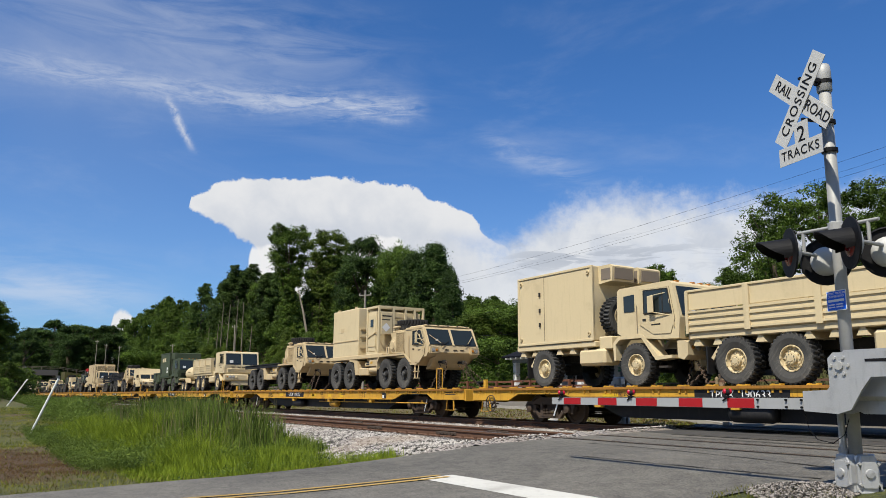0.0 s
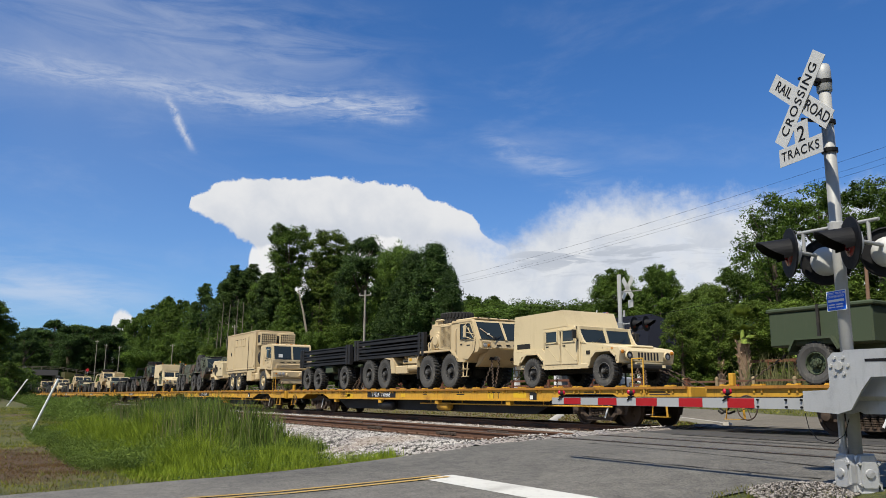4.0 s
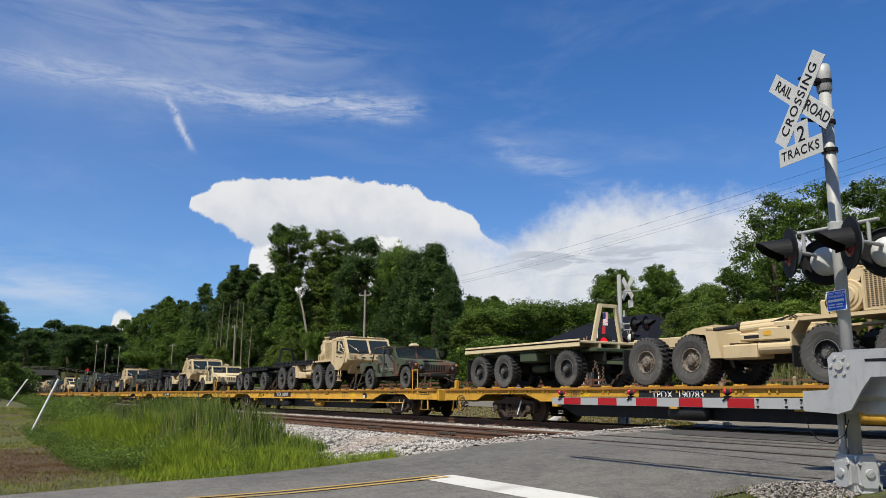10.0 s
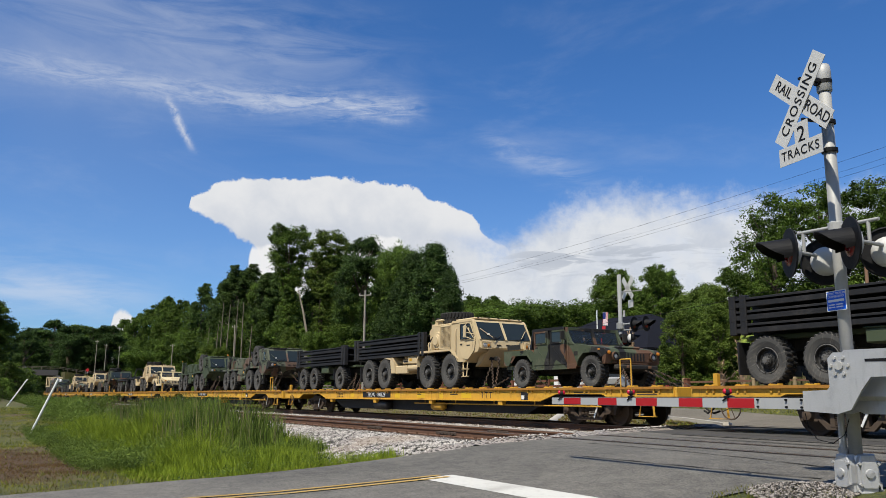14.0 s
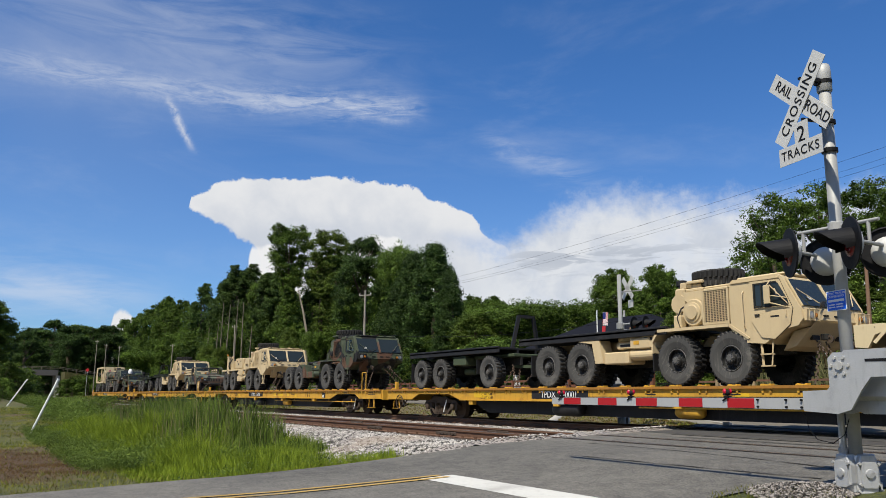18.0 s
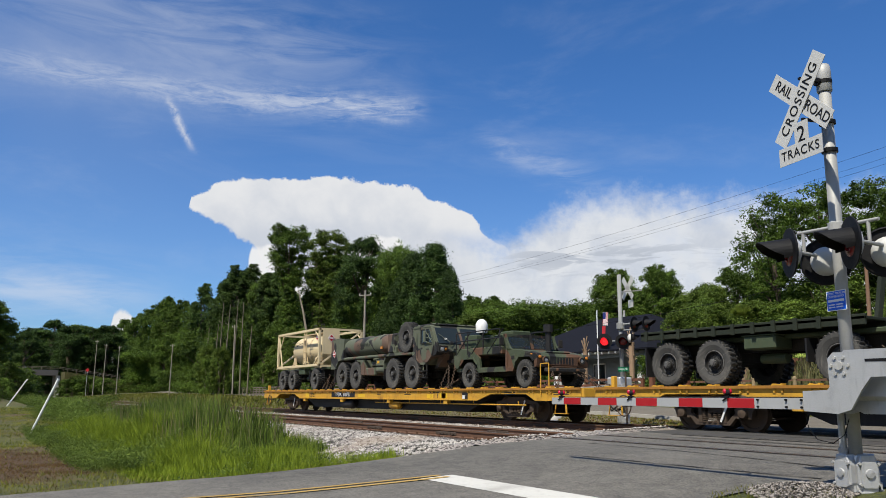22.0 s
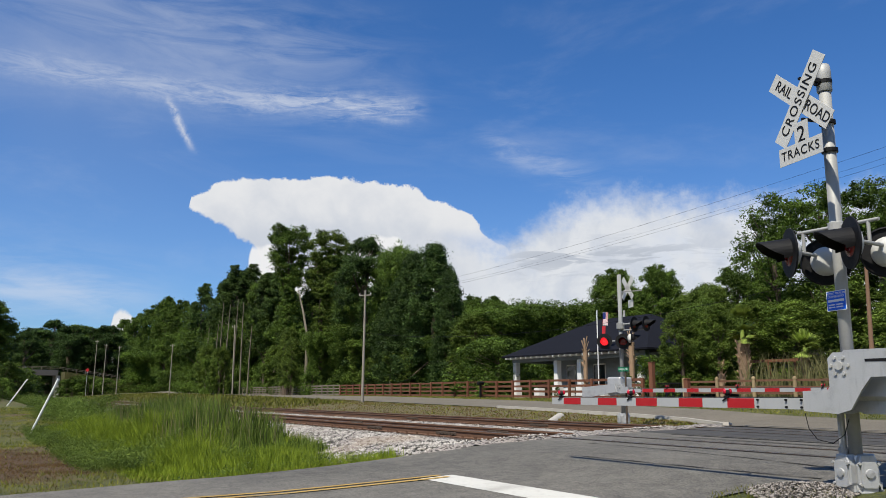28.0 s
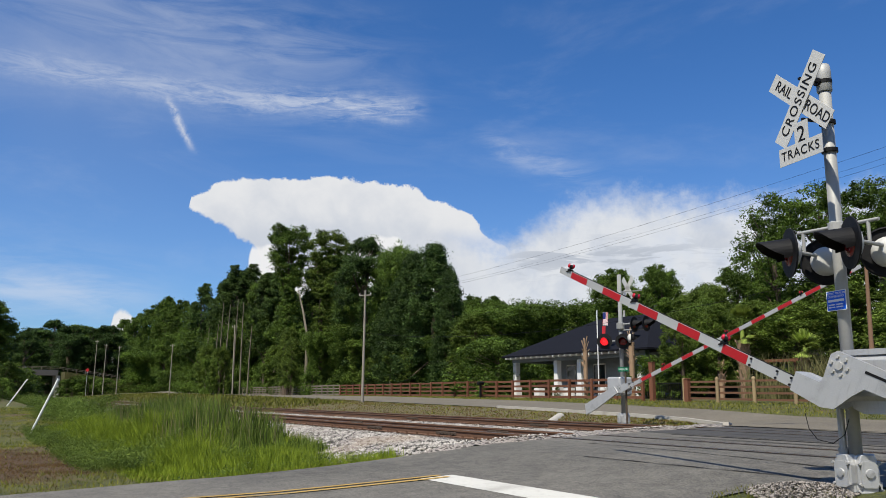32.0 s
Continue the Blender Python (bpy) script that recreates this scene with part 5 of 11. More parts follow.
    rod(bm, (-1.3, 0.7, 1.5), (-1.3, 0.7, 2.7), 0.07, 10)
    part("exhaust_stack", bm, body, t)
    if spare == "top":
        bm = shape()
        box(bm, -1.5, -0.4, -0.62, 0.5, 2.4, 2.49)
        rod(bm, (-1.42, -0.5, 1.5), (-1.42, -0.5, 2.6), 0.05, 8)
        part("spare_carrier", bm, body, t)
        wheel(t, "big", 0, 0, rim, m=pose(-0.95, -0.25, 2.7, 92, 0, 0), name="spare_wheel")
    elif spare == "side":
        wheel(t, "big", 0, 0, rim, m=pose(-0.56, -0.96, 2.08, 0, 20, 0), name="spare_wheel")
        part("spare_carrier", box(shape(), -2.1, -0.5, -1.15, 1.1, 1.42, 1.5), body, t)
    # tanks and lockers between the axle pairs
    mid = (axles[1] + axles[2]) / 2
    bm = shape()
    box(bm, mid - 0.85, mid + 0.1, -1.16, -0.5, 0.62, 0.95, 0.03)
    part("locker", bm, body, t)
    bm = shape()
    rod(bm, (mid + 0.12, -0.98, 0.85), (mid + 0.95, -0.98, 0.85), 0.15, 16)
    part("air_tank", bm, body, t, "", None)
    part("battery_box", box(shape(), mid + 0.15, mid + 0.9, -1.14, -0.6, 1.0, 1.3, 0.03), body, t)
    part("fuel_tank", box(shape(), mid - 0.9, mid + 0.9, 0.55, 1.15, 0.6, 1.25, 0.1), body, t)
    part("warning_label", box(shape(), mid + 0.3, mid + 0.5, -1.147, -1.141, 1.12, 1.22), YELLOW, t, "small yellow label")
    # hind part
    if not short:
        for s in (-1, 1):
            bm = slab(shape(), [(axles[2] + 0.62, 0.66), (axles[2] + 0.95, 0.66), (axles[2] + 0.8, 1.3), (axles[2] - 0.05, 1.36), (axles[2] - 0.05, 1.3), (axles[2] + 0.5, 1.22)], min(s * 0.76, s * 1.18), max(s * 0.76, s * 1.18))
            part("rear_fender", bm, body, t)
            part("mud_flap", box(shape(), tail + 0.2, tail + 0.24, min(s * 0.75, s * 1.2), max(s * 0.75, s * 1.2), 0.35, 1.0), BLACK, t)
        bm = shape()
        for y in (-0.5, 0.38):
            box(bm, tail - 0.1, axles[1] - 0.6, y, y + 0.12, 1.02, 1.3, 0.02)
        for x in np.linspace(tail, axles[1] - 1.0, 6):
            box(bm, x - 0.05, x + 0.05, -0.5, 0.5, 1.05, 1.2)
        box(bm, axles[1] - 1.6, axles[1] - 0.7, -0.45, 0.45, 1.2, 1.42, 0.04)
        bar(bm, (axles[1] - 0.8, 0, 1.4), (axles[1] - 3.6, 0, 1.3), 0.3, 0.22)
        part("load_arm", bm, body, t, "load handling arm lying along the frame")
        front = axles[1] - 0.75
        bm = box(shape(), front - 0.5, front, -1.12, -0.6, 1.0, 1.42, 0.03)
        box(bm, front - 1.5, front - 0.5, -1.06, -0.58, 1.02, 1.2, 0.03)
        rod(bm, (front - 1.55, -0.86, 1.32), (front - 0.5, -0.86, 1.36), 0.085, 12)
        part("valve_chest", bm, body, t)
        bm = shape()
        box(bm, front - 0.4, front - 0.1, -1.126, -1.12, 1.22, 1.3)
        box(bm, front - 1.35, front - 0.75, -1.066, -1.06, 1.08, 1.15)
        part("vent_slot", bm, BLACK, t)
        bm = shape()
        for j in range(4):
            q = [(front - 0.1, -0.72 + 0.12 * j, 1.42), (front - 0.35, -0.7 + 0.12 * j, 1.56 + 0.03 * (j % 2)), (front - 0.7, -0.66 + 0.1 * j, 1.5), (front - 1.2, -0.6 + 0.1 * j, 1.4)]
            for a, b in zip(q, q[1:]):
                rod(bm, a, b, 0.014, 6)
        part("hydraulic_hose", bm, RUBBER, t, "black hydraulic hoses")
        if not rack:
            for y in (-0.3, 0.3):
                lift = part("lift_cylinder", rod(shape(), (front - 0.2, y, 1.5), (front - 2.0, y, 1.46), 0.1, 14), body, t)
                part("collar", rod(shape(), (front - 1.96, y, 1.46), (front - 2.08, y, 1.458), 0.115, 14), FRAME_DARK, lift)
                part("piston", rod(shape(), (front - 2.0, y, 1.46), (front - 3.1, y, 1.42), 0.05, 10), RIM_DARK, lift, "greasy steel piston rod")
            bm = slab(shape(), [(front - 0.1, 1.42), (front - 0.15, 1.62), (front - 0.5, 1.66), (front - 0.95, 1.58), (front - 1.1, 1.42)], -0.2, 0.2)
            box(bm, front - 0.45, front - 0.15, -0.55, 0.55, 1.52, 1.6, 0.02)
            rod(bm, (front - 0.6, -0.5, 1.54), (front - 0.6, 0.5, 1.54), 0.07, 10)
            rod(bm, (front - 2.9, -0.62, 1.42), (front - 2.9, 0.62, 1.42), 0.08, 10)
            part("arm_pivot", bm, body, t)
            bm = slab(shape(), [(front - 2.7, 1.34), (front - 2.8, 1.56), (front - 3.5, 1.5), (front - 3.9, 1.32)], -0.3, 0.3)
            part("tilt_frame", bm, body, t)
        if rack:
            hook = shape()
            bar(hook, (-1.75, 0, 1.3), (-1.7, 0, 2.55), 0.3, 0.16)
            bar(hook, (-1.7, 0, 2.5), (-2.1, 0, 2.6), 0.22, 0.14)
            part("hook_arm", hook, rack[1], t)
            bm = bar(shape(), (-2.05, -0.42, 1.32), (-1.98, -0.42, 2.72), 0.16, 0.14)
            box(bm, -2.12, -1.9, -0.52, -0.32, 2.62, 2.78, 0.02)
            part("rack_post", bm, rack[1], t)
            bm = box(shape(), -1.88, -1.56, -0.86, -0.3, 1.42, 2.5, 0.04)
            rod(bm, (-1.72, -0.9, 2.1), (-1.72, -0.2, 2.1), 0.24, 16)
            rod(bm, (-1.7, -0.94, 1.62), (-1.7, -0.8, 1.62), 0.17, 14)
            box(bm, -1.8, -1.6, -0.74, -0.44, 2.5, 2.66, 0.02)
            part("pump_unit", bm, body, t)
    tie_downs(t, 1.85, tail + 0.3, 1.0)
    return t, axles, tail


_grille = {}


def paint_shade(body):
    """The darker tone of a grille in the truck's own colour."""
    key = body.name
    if key not in _grille:
        _grille[key] = paint(key + "_grille", {"tan_paint": (0.22, 0.16, 0.085)}.get(key, (0.024, 0.028, 0.02)), 0.8)
    return _grille[key]


def flatrack(parent_or_none, label, material, x0, x1, z, k, s, posts=True, ribs=True, layers=1, tilt=0.0):
    """A demountable flat rack; lies on a truck or a trailer."""
    f = thing("flatrack", label, "flatrack", "flatracks on the train", pose(0, 0, DECK_Z + z, 0, tilt, 0))
    for j in range(layers):
        dz = j * 0.3
        part("platform", box(shape(), x0, x1, -1.2, 1.2, dz + 0.13, dz + 0.2, 0.01), material, f)
        for y in (-1.2, 1.14):
            part("side_rail", box(shape(), x0, x1, y, y + 0.06, dz + 0.02, dz + 0.24, 0.01), material, f)
        bm = shape()
        for y in (-0.42, 0.34):
            box(bm, x0, x1, y, y + 0.08, dz, dz + 0.13)
        part("main_beam", bm, material, f)
        if ribs and layers == 1:
            for i, x in enumerate(np.arange(x0 + 0.2, x1, 0.55)):
                part("stake_pocket", box(shape(), x - 0.05, x + 0.05, -1.235, -1.2, dz, dz + 0.26), material, f)
        if layers > 1:
            for x in (x0 + 0.05, x0 + 0.35, x1 - 0.35, x1 - 0.05):
                part("corner_block", box(shape(), x - 0.09, x + 0.09, -1.23, -1.05, dz - 0.02, dz + 0.3, 0.015), material, f)
                part("corner_block", box(shape(), x - 0.09, x + 0.09, 1.05, 1.23, dz - 0.02, dz + 0.3, 0.015), material, f)
    if posts:
        bm = shape()
        for y in (-0.55, 0.55):
            bar(bm, (x1 - 0.1, y, 0.2), (x1 - 0.04, y * 0.55, 1.3), 0.1, 0.12)
        bar(bm, (x1 - 0.05, -0.34, 1.28), (x1 - 0.05, 0.34, 1.28), 0.1, 0.1)
        part("bail_bar", bm, material, f, "upright A-frame with lifting bar")
    ride(f, k, s)
    return f


# ---- three-axle trailer ----
def rack_trailer(label, body, rim):
    t = thing("rack_trailer", label, "trailer", "three-axle trailers on the train")
    axles = (0.0, -3.2, -4.65)
    bm = shape()
    for y in (-0.45, 0.37):
        box(bm, -5.4, 0.9, y, y + 0.08, 0.78, 1.05)
    for x in axles:
        rod(bm, (x, -0.9, 0.55), (x, 0.9, 0.55), 0.08, 8)
        box(bm, x - 0.15, x + 0.15, -0.5, 0.5, 0.6, 0.8)
    part("chassis", bm, FRAME_DARK, t)
    for x in axles:
        for y in (-0.98, 0.98):
            wheel(t, "trailer", x, y, rim)
    part("bolster", box(shape(), -5.4, 0.9, -0.75, 0.75, 1.05, 1.16, 0.02), body, t)
    part("locker", box(shape(), -2.35, -1.5, -1.12, -0.5, 0.82, 1.12, 0.03), body, t)
    part("locker_lid", box(shape(), -2.38, -1.47, -1.14, -0.5, 1.12, 1.15, 0.01), body, t)
    bm = shape()
    bar(bm, (0.5, -0.4, 0.75), (1.9, 0, 0.7), 0.1, 0.1)
    bar(bm, (0.5, 0.4, 0.75), (1.9, 0, 0.7), 0.1, 0.1)
    part("drawbar", bm, body, t)
    for s in (-1, 1):
        part("mud_flap", box(shape(), -5.42, -5.38, min(s * 0.75, s * 1.15), max(s * 0.75, s * 1.15), 0.25, 1.0), BLACK, t)
        part("mud_flap", box(shape(), -0.75, -0.71, min(s * 0.75, s * 1.15), max(s * 0.75, s * 1.15), 0.5, 1.0), BLACK, t)
    part("air_tank", turned(shape(), [(0.02, -0.35), (0.11, -0.33), (0.12, -0.28), (0.12, 0.28), (0.11, 0.33), (0.02, 0.35)], 12, "X"), body, t, "", pose(-1.9, -0.6, 0.62))
    bm = shape()
    for i in range(5):
        rod(bm, (0.9 + 0.08 * i, -0.2, 0.8 + 0.1 * (i % 2)), (0.98 + 0.08 * i, 0.05, 0.75 + 0.12 * ((i + 1) % 2)), 0.015, 5)
    part("air_lines", bm, RUBBER, t)
    tie_downs(t, 0.6, -5.2, 0.8)
    return t


# ---- cab-over medium truck ----
def medium_truck(label, body, axles, load, rims):
    grille = GRILLE_GREEN if "square box" in label else body if body is not GREEN else DARK_OLIVE
    t = thing("medium_truck", label, "truck", "cab-over trucks on the train")
    tail = axles[-1] - 1.0
    bm = shape()
    for y in (-0.42, 0.34):
        box(bm, tail, 1.1, y, y + 0.08, 0.78, 1.0)
    for x in axles:
        rod(bm, (x, -0.95, 0.58), (x, 0.95, 0.58), 0.08, 10)
        box(bm, x - 0.2, x + 0.2, -0.22, 0.22, 0.4, 0.75, 0.05)
    part("chassis", bm, FRAME_DARK, t)
    for x in axles:
        for y in (-1.0, 1.0):
            wheel(t, "mid", x, y, rims)
    line = [(-0.95, 2.6), (-0.98, 1.45), (-0.72, 1.32), (0.52, 1.22), (1.2, 1.2), (1.26, 1.74), (1.05, 2.62), (0.94, 2.7), (-0.85, 2.67)]
    cab = part("cab", slab(shape(), line, -1.19, 1.19), body, t)
    bm = shape()
    n = Vector((0.9, 0, 0.37)).normalized()
    for name, y0, y1 in (("windscreen", -1.08, -0.06), ("windscreen", 0.06, 1.08)):
        bm = shape()
        a, b = Vector((1.252, 0, 1.8)), Vector((1.07, 0, 2.55))
        v = [bm.verts.new((p.x + n.x * o, y, p.z + n.z * o)) for o in (0.014, -0.012) for p, y in ((a, y0), (a, y1), (b, y1), (b, y0))]
        bm.faces.new(v[:4]), bm.faces.new(v[7:3:-1])
        for i in range(4):
            bm.faces.new((v[i], v[4 + i], v[4 + (i + 1) % 4], v[(i + 1) % 4]))
        bmesh.ops.recalc_face_normals(bm, faces=bm.faces)
        part(name, bm, GLASS, cab, "dark glass windscreen pane")
    for y in (-0.6, 0.55):
        part("wiper", bar(shape(), (1.29, y, 1.74), (1.235, y + 0.35, 1.96), 0.015, 0.015), BLACK, cab)
    part("windscreen_paper", box(shape(), -0.1, 0.1, -0.12, 0.12, 0, 0.003), SIGN_WHITE, cab, "white paper notice behind the glass", pose(1.235, -0.72, 2.0, 0, 76, 0))
    part("nose_grille", box(shape(), 1.2, 1.27, -0.98, 0.98, 1.24, 1.53, 0.02), grille, cab, "slatted grille panel")
    bm = shape()
    for i in range(4):
        box(bm, 1.262, 1.282, -0.95, 0.95, 1.28 + i * 0.065, 1.3 + i * 0.065)
    part("grille_bars", bm, grille, cab)
    for s in (-1, 1):
        y = s * 1.19
        # black outline behind the door, in place of its shaded gap
        part("door_gap", slab(shape(), grown([(-0.1, 2.56), (-0.1, 1.62), (0.35, 1.36), (0.95, 1.34), (1.1, 1.7), (0.94, 2.54)], 0.006), min(y, y + s * 0.005), max(y, y + s * 0.005)), BLACK, cab)
        part("door", slab(shape(), [(-0.1, 2.56), (-0.1, 1.62), (0.35, 1.36), (0.95, 1.34), (1.1, 1.7), (0.94, 2.54)], min(y, y + s * 0.018), max(y, y + s * 0.018)), body, cab)
        part("door_window", slab(shape(), [(0.08, 2.5), (0.08, 1.92), (1.0, 1.88), (0.88, 2.48)], min(y + s * 0.019, y + s * 0.028), max(y + s * 0.019, y + s * 0.028)), GLASS, cab)
        bm = shape()
        for p, q in (((0.06, 1.9), (1.02, 1.86)), ((0.06, 2.52), (0.9, 2.5)), ((0.06, 1.9), (0.06, 2.52)), ((1.02, 1.86), (0.9, 2.5)), ((0.72, 1.88), (0.72, 2.5))):
            bar(bm, (p[0], y + s * 0.026, p[1]), (q[0], y + s * 0.026, q[1]), 0.012, 0.03)
        part("window_frame", bm, FRAME_DARK, cab, "black window frame")
        bm = box(shape(), 0.0, 0.12, y + s * 0.02 - 0.012, y + s * 0.02 + 0.022, 1.72, 1.77)
        part("door_handle", bm, FRAME_DARK, cab)
        bm = shape()
        for z in (1.5, 2.1):
            rod(bm, (1.08 - 0.12 * (z > 2), y + s * 0.02, z), (1.08 - 0.14 * (z > 2), y + s * 0.02, z + 0.12), 0.016, 6)
        rod(bm, (-0.2, y + s * 0.05, 1.5), (-0.2, y + s * 0.05, 2.2), 0.014, 6)
        part("door_hinge", bm, body, cab)
        part("stencil_mark", box(shape(), 0.3, 0.62, y + s * 0.018 - 0.002, y + s * 0.018 + 0.002, 1.58, 1.62), FRAME_DARK, cab)
        if "square box" in label:
            part("rear_window", slab(shape(), [(-0.7, 2.44), (-0.7, 2.0), (-0.3, 2.0), (-0.3, 2.46)], min(y, y + s * 0.012), max(y, y + s * 0.012)), GLASS, cab)
        bm = shape()
        box(bm, 0.3, 0.5, s * 1.32 - 0.02, s * 1.32 + 0.02, 1.9, 2.34, 0.01)
        rod(bm, (0.85, s * 1.2, 2.4), (0.4, s * 1.32, 2.34), 0.013, 6)
        rod(bm, (0.95, s * 1.2, 1.8), (0.4, s * 1.32, 1.92), 0.013, 6)
        part("mirror", bm, body, t)
        bm = slab(shape(), [(-0.8, 0.72), (-0.82, 1.2), (-0.62, 1.36), (0.32, 1.36), (0.82, 0.78), (1.3, 0.8), (1.3, 0.72), (0.74, 0.68), (0.25, 1.28), (-0.55, 1.28), (-0.72, 1.15), (-0.72, 0.72)], min(s * 0.78, s * 1.2), max(s * 0.78, s * 1.2))
        part("fender", bm, body, t)
        part("step", box(shape(), 0.85, 1.15, min(s * 1.0, s * 1.2), max(s * 1.0, s * 1.2), 0.48, 0.53), FRAME_DARK, t)
        for yy, mt, r in ((s * 1.02, AMBER, 0.05), (s * 0.82, LAMP, 0.09), (s * 0.6, LAMP, 0.09)):
            part("headlight" if mt is LAMP else "indicator", turned(shape(), [(0.01, -0.03), (r * 0.9, -0.02), (r, 0.03)], 14, "X"), mt, t, "", pose(1.49, yy, 0.97, 0, 0, 180))
    bm = shape()
    for y in (-0.62, -0.2, 0.12, 0.5):
        box(bm, 1.262, 1.268, y - 0.1, y + 0.12, 1.6, 1.65)
    part("nose_mark", bm, FRAME_DARK, cab, "dark stencilled marks")
    part("bumper", slab(shape(), [(1.15, 0.72), (1.35, 0.66), (1.48, 0.78), (1.48, 1.08), (1.38, 1.14), (1.15, 1.14)], -1.2, 1.2), body, t)
    for y in (-0.4, 0.4):
        part("tow_eye", box(shape(), 1.46, 1.6, y - 0.05, y + 0.05, 0.85, 1.0, 0.02), body, t)
    part("skid_plate", box(shape(), 1.2, 1.42, -0.7, 0.7, 0.4, 0.68, 0.03), body, t)
    for y in (-0.9, -0.3, 0, 0.3, 0.9):
        part("roof_light", box(shape(), 0.88, 0.98, y - 0.05, y + 0.05, 2.68, 2.72), AMBER, t)
    wheel(t, "mid", 0, 0, rims, m=pose(-1.22, -0.55, 2.0, 0, 15, 86), name="spare_wheel")
    part("spare_carrier", box(shape(), -1.5, -0.98, -1.1, 1.0, 1.05, 1.42, 0.03), body, t)
    x = axles[0] - 1.75
    part("fuel_tank", box(shape(), x - 0.55, x + 0.55, -1.18, -0.55, 0.62, 1.08, 0.07), body, t)
    part("battery_box", box(shape(), x - 0.55, x + 0.55, 0.55, 1.18, 0.62, 1.08, 0.05), body, t)
    part("air_cleaner", rod(shape(), (-1.0, 0.9, 1.4), (-1.0, 0.9, 2.7), 0.12, 12), body, t)
    for s in (-1, 1):
        part("mud_flap", box(shape(), tail + 0.18, tail + 0.22, min(s * 0.8, s * 1.2), max(s * 0.8, s * 1.2), 0.3, 0.95), BLACK, t)
        part("bed_bracket", bar(shape(), (tail + 0.3, s * 1.1, 0.65), (tail + 0.75, s * 1.1, 1.2), 0.06, 0.08), body, t)
    tie_downs(t, 1.4, tail + 0.3, 0.9)
    cab.matrix_basis = Matrix.Translation((0.34, 0, 0))
    for ob in t.children:
        if ob.name.split(".")[0] in ("mirror", "headlight", "indicator", "bumper", "tow_eye", "skid_plate", "roof_light"):
            ob.matrix_basis = Matrix.Translation((0.34, 0, 0)) @ ob.matrix_basis
    bed0, bed1 = tail - 0.35, -1.55
    part("bed", box(shape(), bed0, bed1, -1.2, 1.2, 1.14, 1.3, 0.02), body, t)
    for x in np.arange(bed0 + 0.25, bed1, 0.6):
        x = float(x)
        part("bed_support", slab(shape(), [(x - 0.05, 1.14), (x - 0.14, 0.98), (x + 0.14, 0.98), (x + 0.05, 1.14)], -1.15, -0.4), body, t)
    if load == "cargo":
        for s in (-1, 1):
            k = 3
            for i in range(k):
                a, b = bed0 + (bed1 - bed0) * i / k, bed0 + (bed1 - bed0) * (i + 1) / k
                p = part("side_panel", box(shape(), a + 0.02, b - 0.02, s * 1.2 - 0.03, s * 1.2 + 0.03, 1.3, 1.82, 0.01), body, t)
                bm = shape()
                for z in (1.32, 1.48, 1.64, 1.78):
                    box(bm, a + 0.02, b - 0.02, s * 1.24 - 0.02, s * 1.24 + 0.02, z, z + 0.05)
                for x in (a + 0.04, b - 0.04):
                    box(bm, x - 0.04, x + 0.04, s * 1.245 - 0.025, s * 1.245 + 0.025, 1.28, 2.34)
                part("panel_ribs", bm, body, p)
                part("upper_panel", box(shape(), a + 0.05, b - 0.05, s * 1.19 - 0.02, s * 1.19 + 0.02, 1.86, 2.3, 0.01), body, t)
            part("top_rail", box(shape(), bed0, bed1, s * 1.2 - 0.04, s * 1.2 + 0.04, 2.3, 2.36, 0.01), body, t)
        part("headboard", box(shape(), bed1 - 0.05, bed1, -1.2, 1.2, 1.3, 2.36), body, t)
        part("tailgate", box(shape(), bed0 - 0.03, bed0 + 0.03, -1.2, 1.2, 1.3, 1.85), body, t)
    return t, bed0, bed1, tail


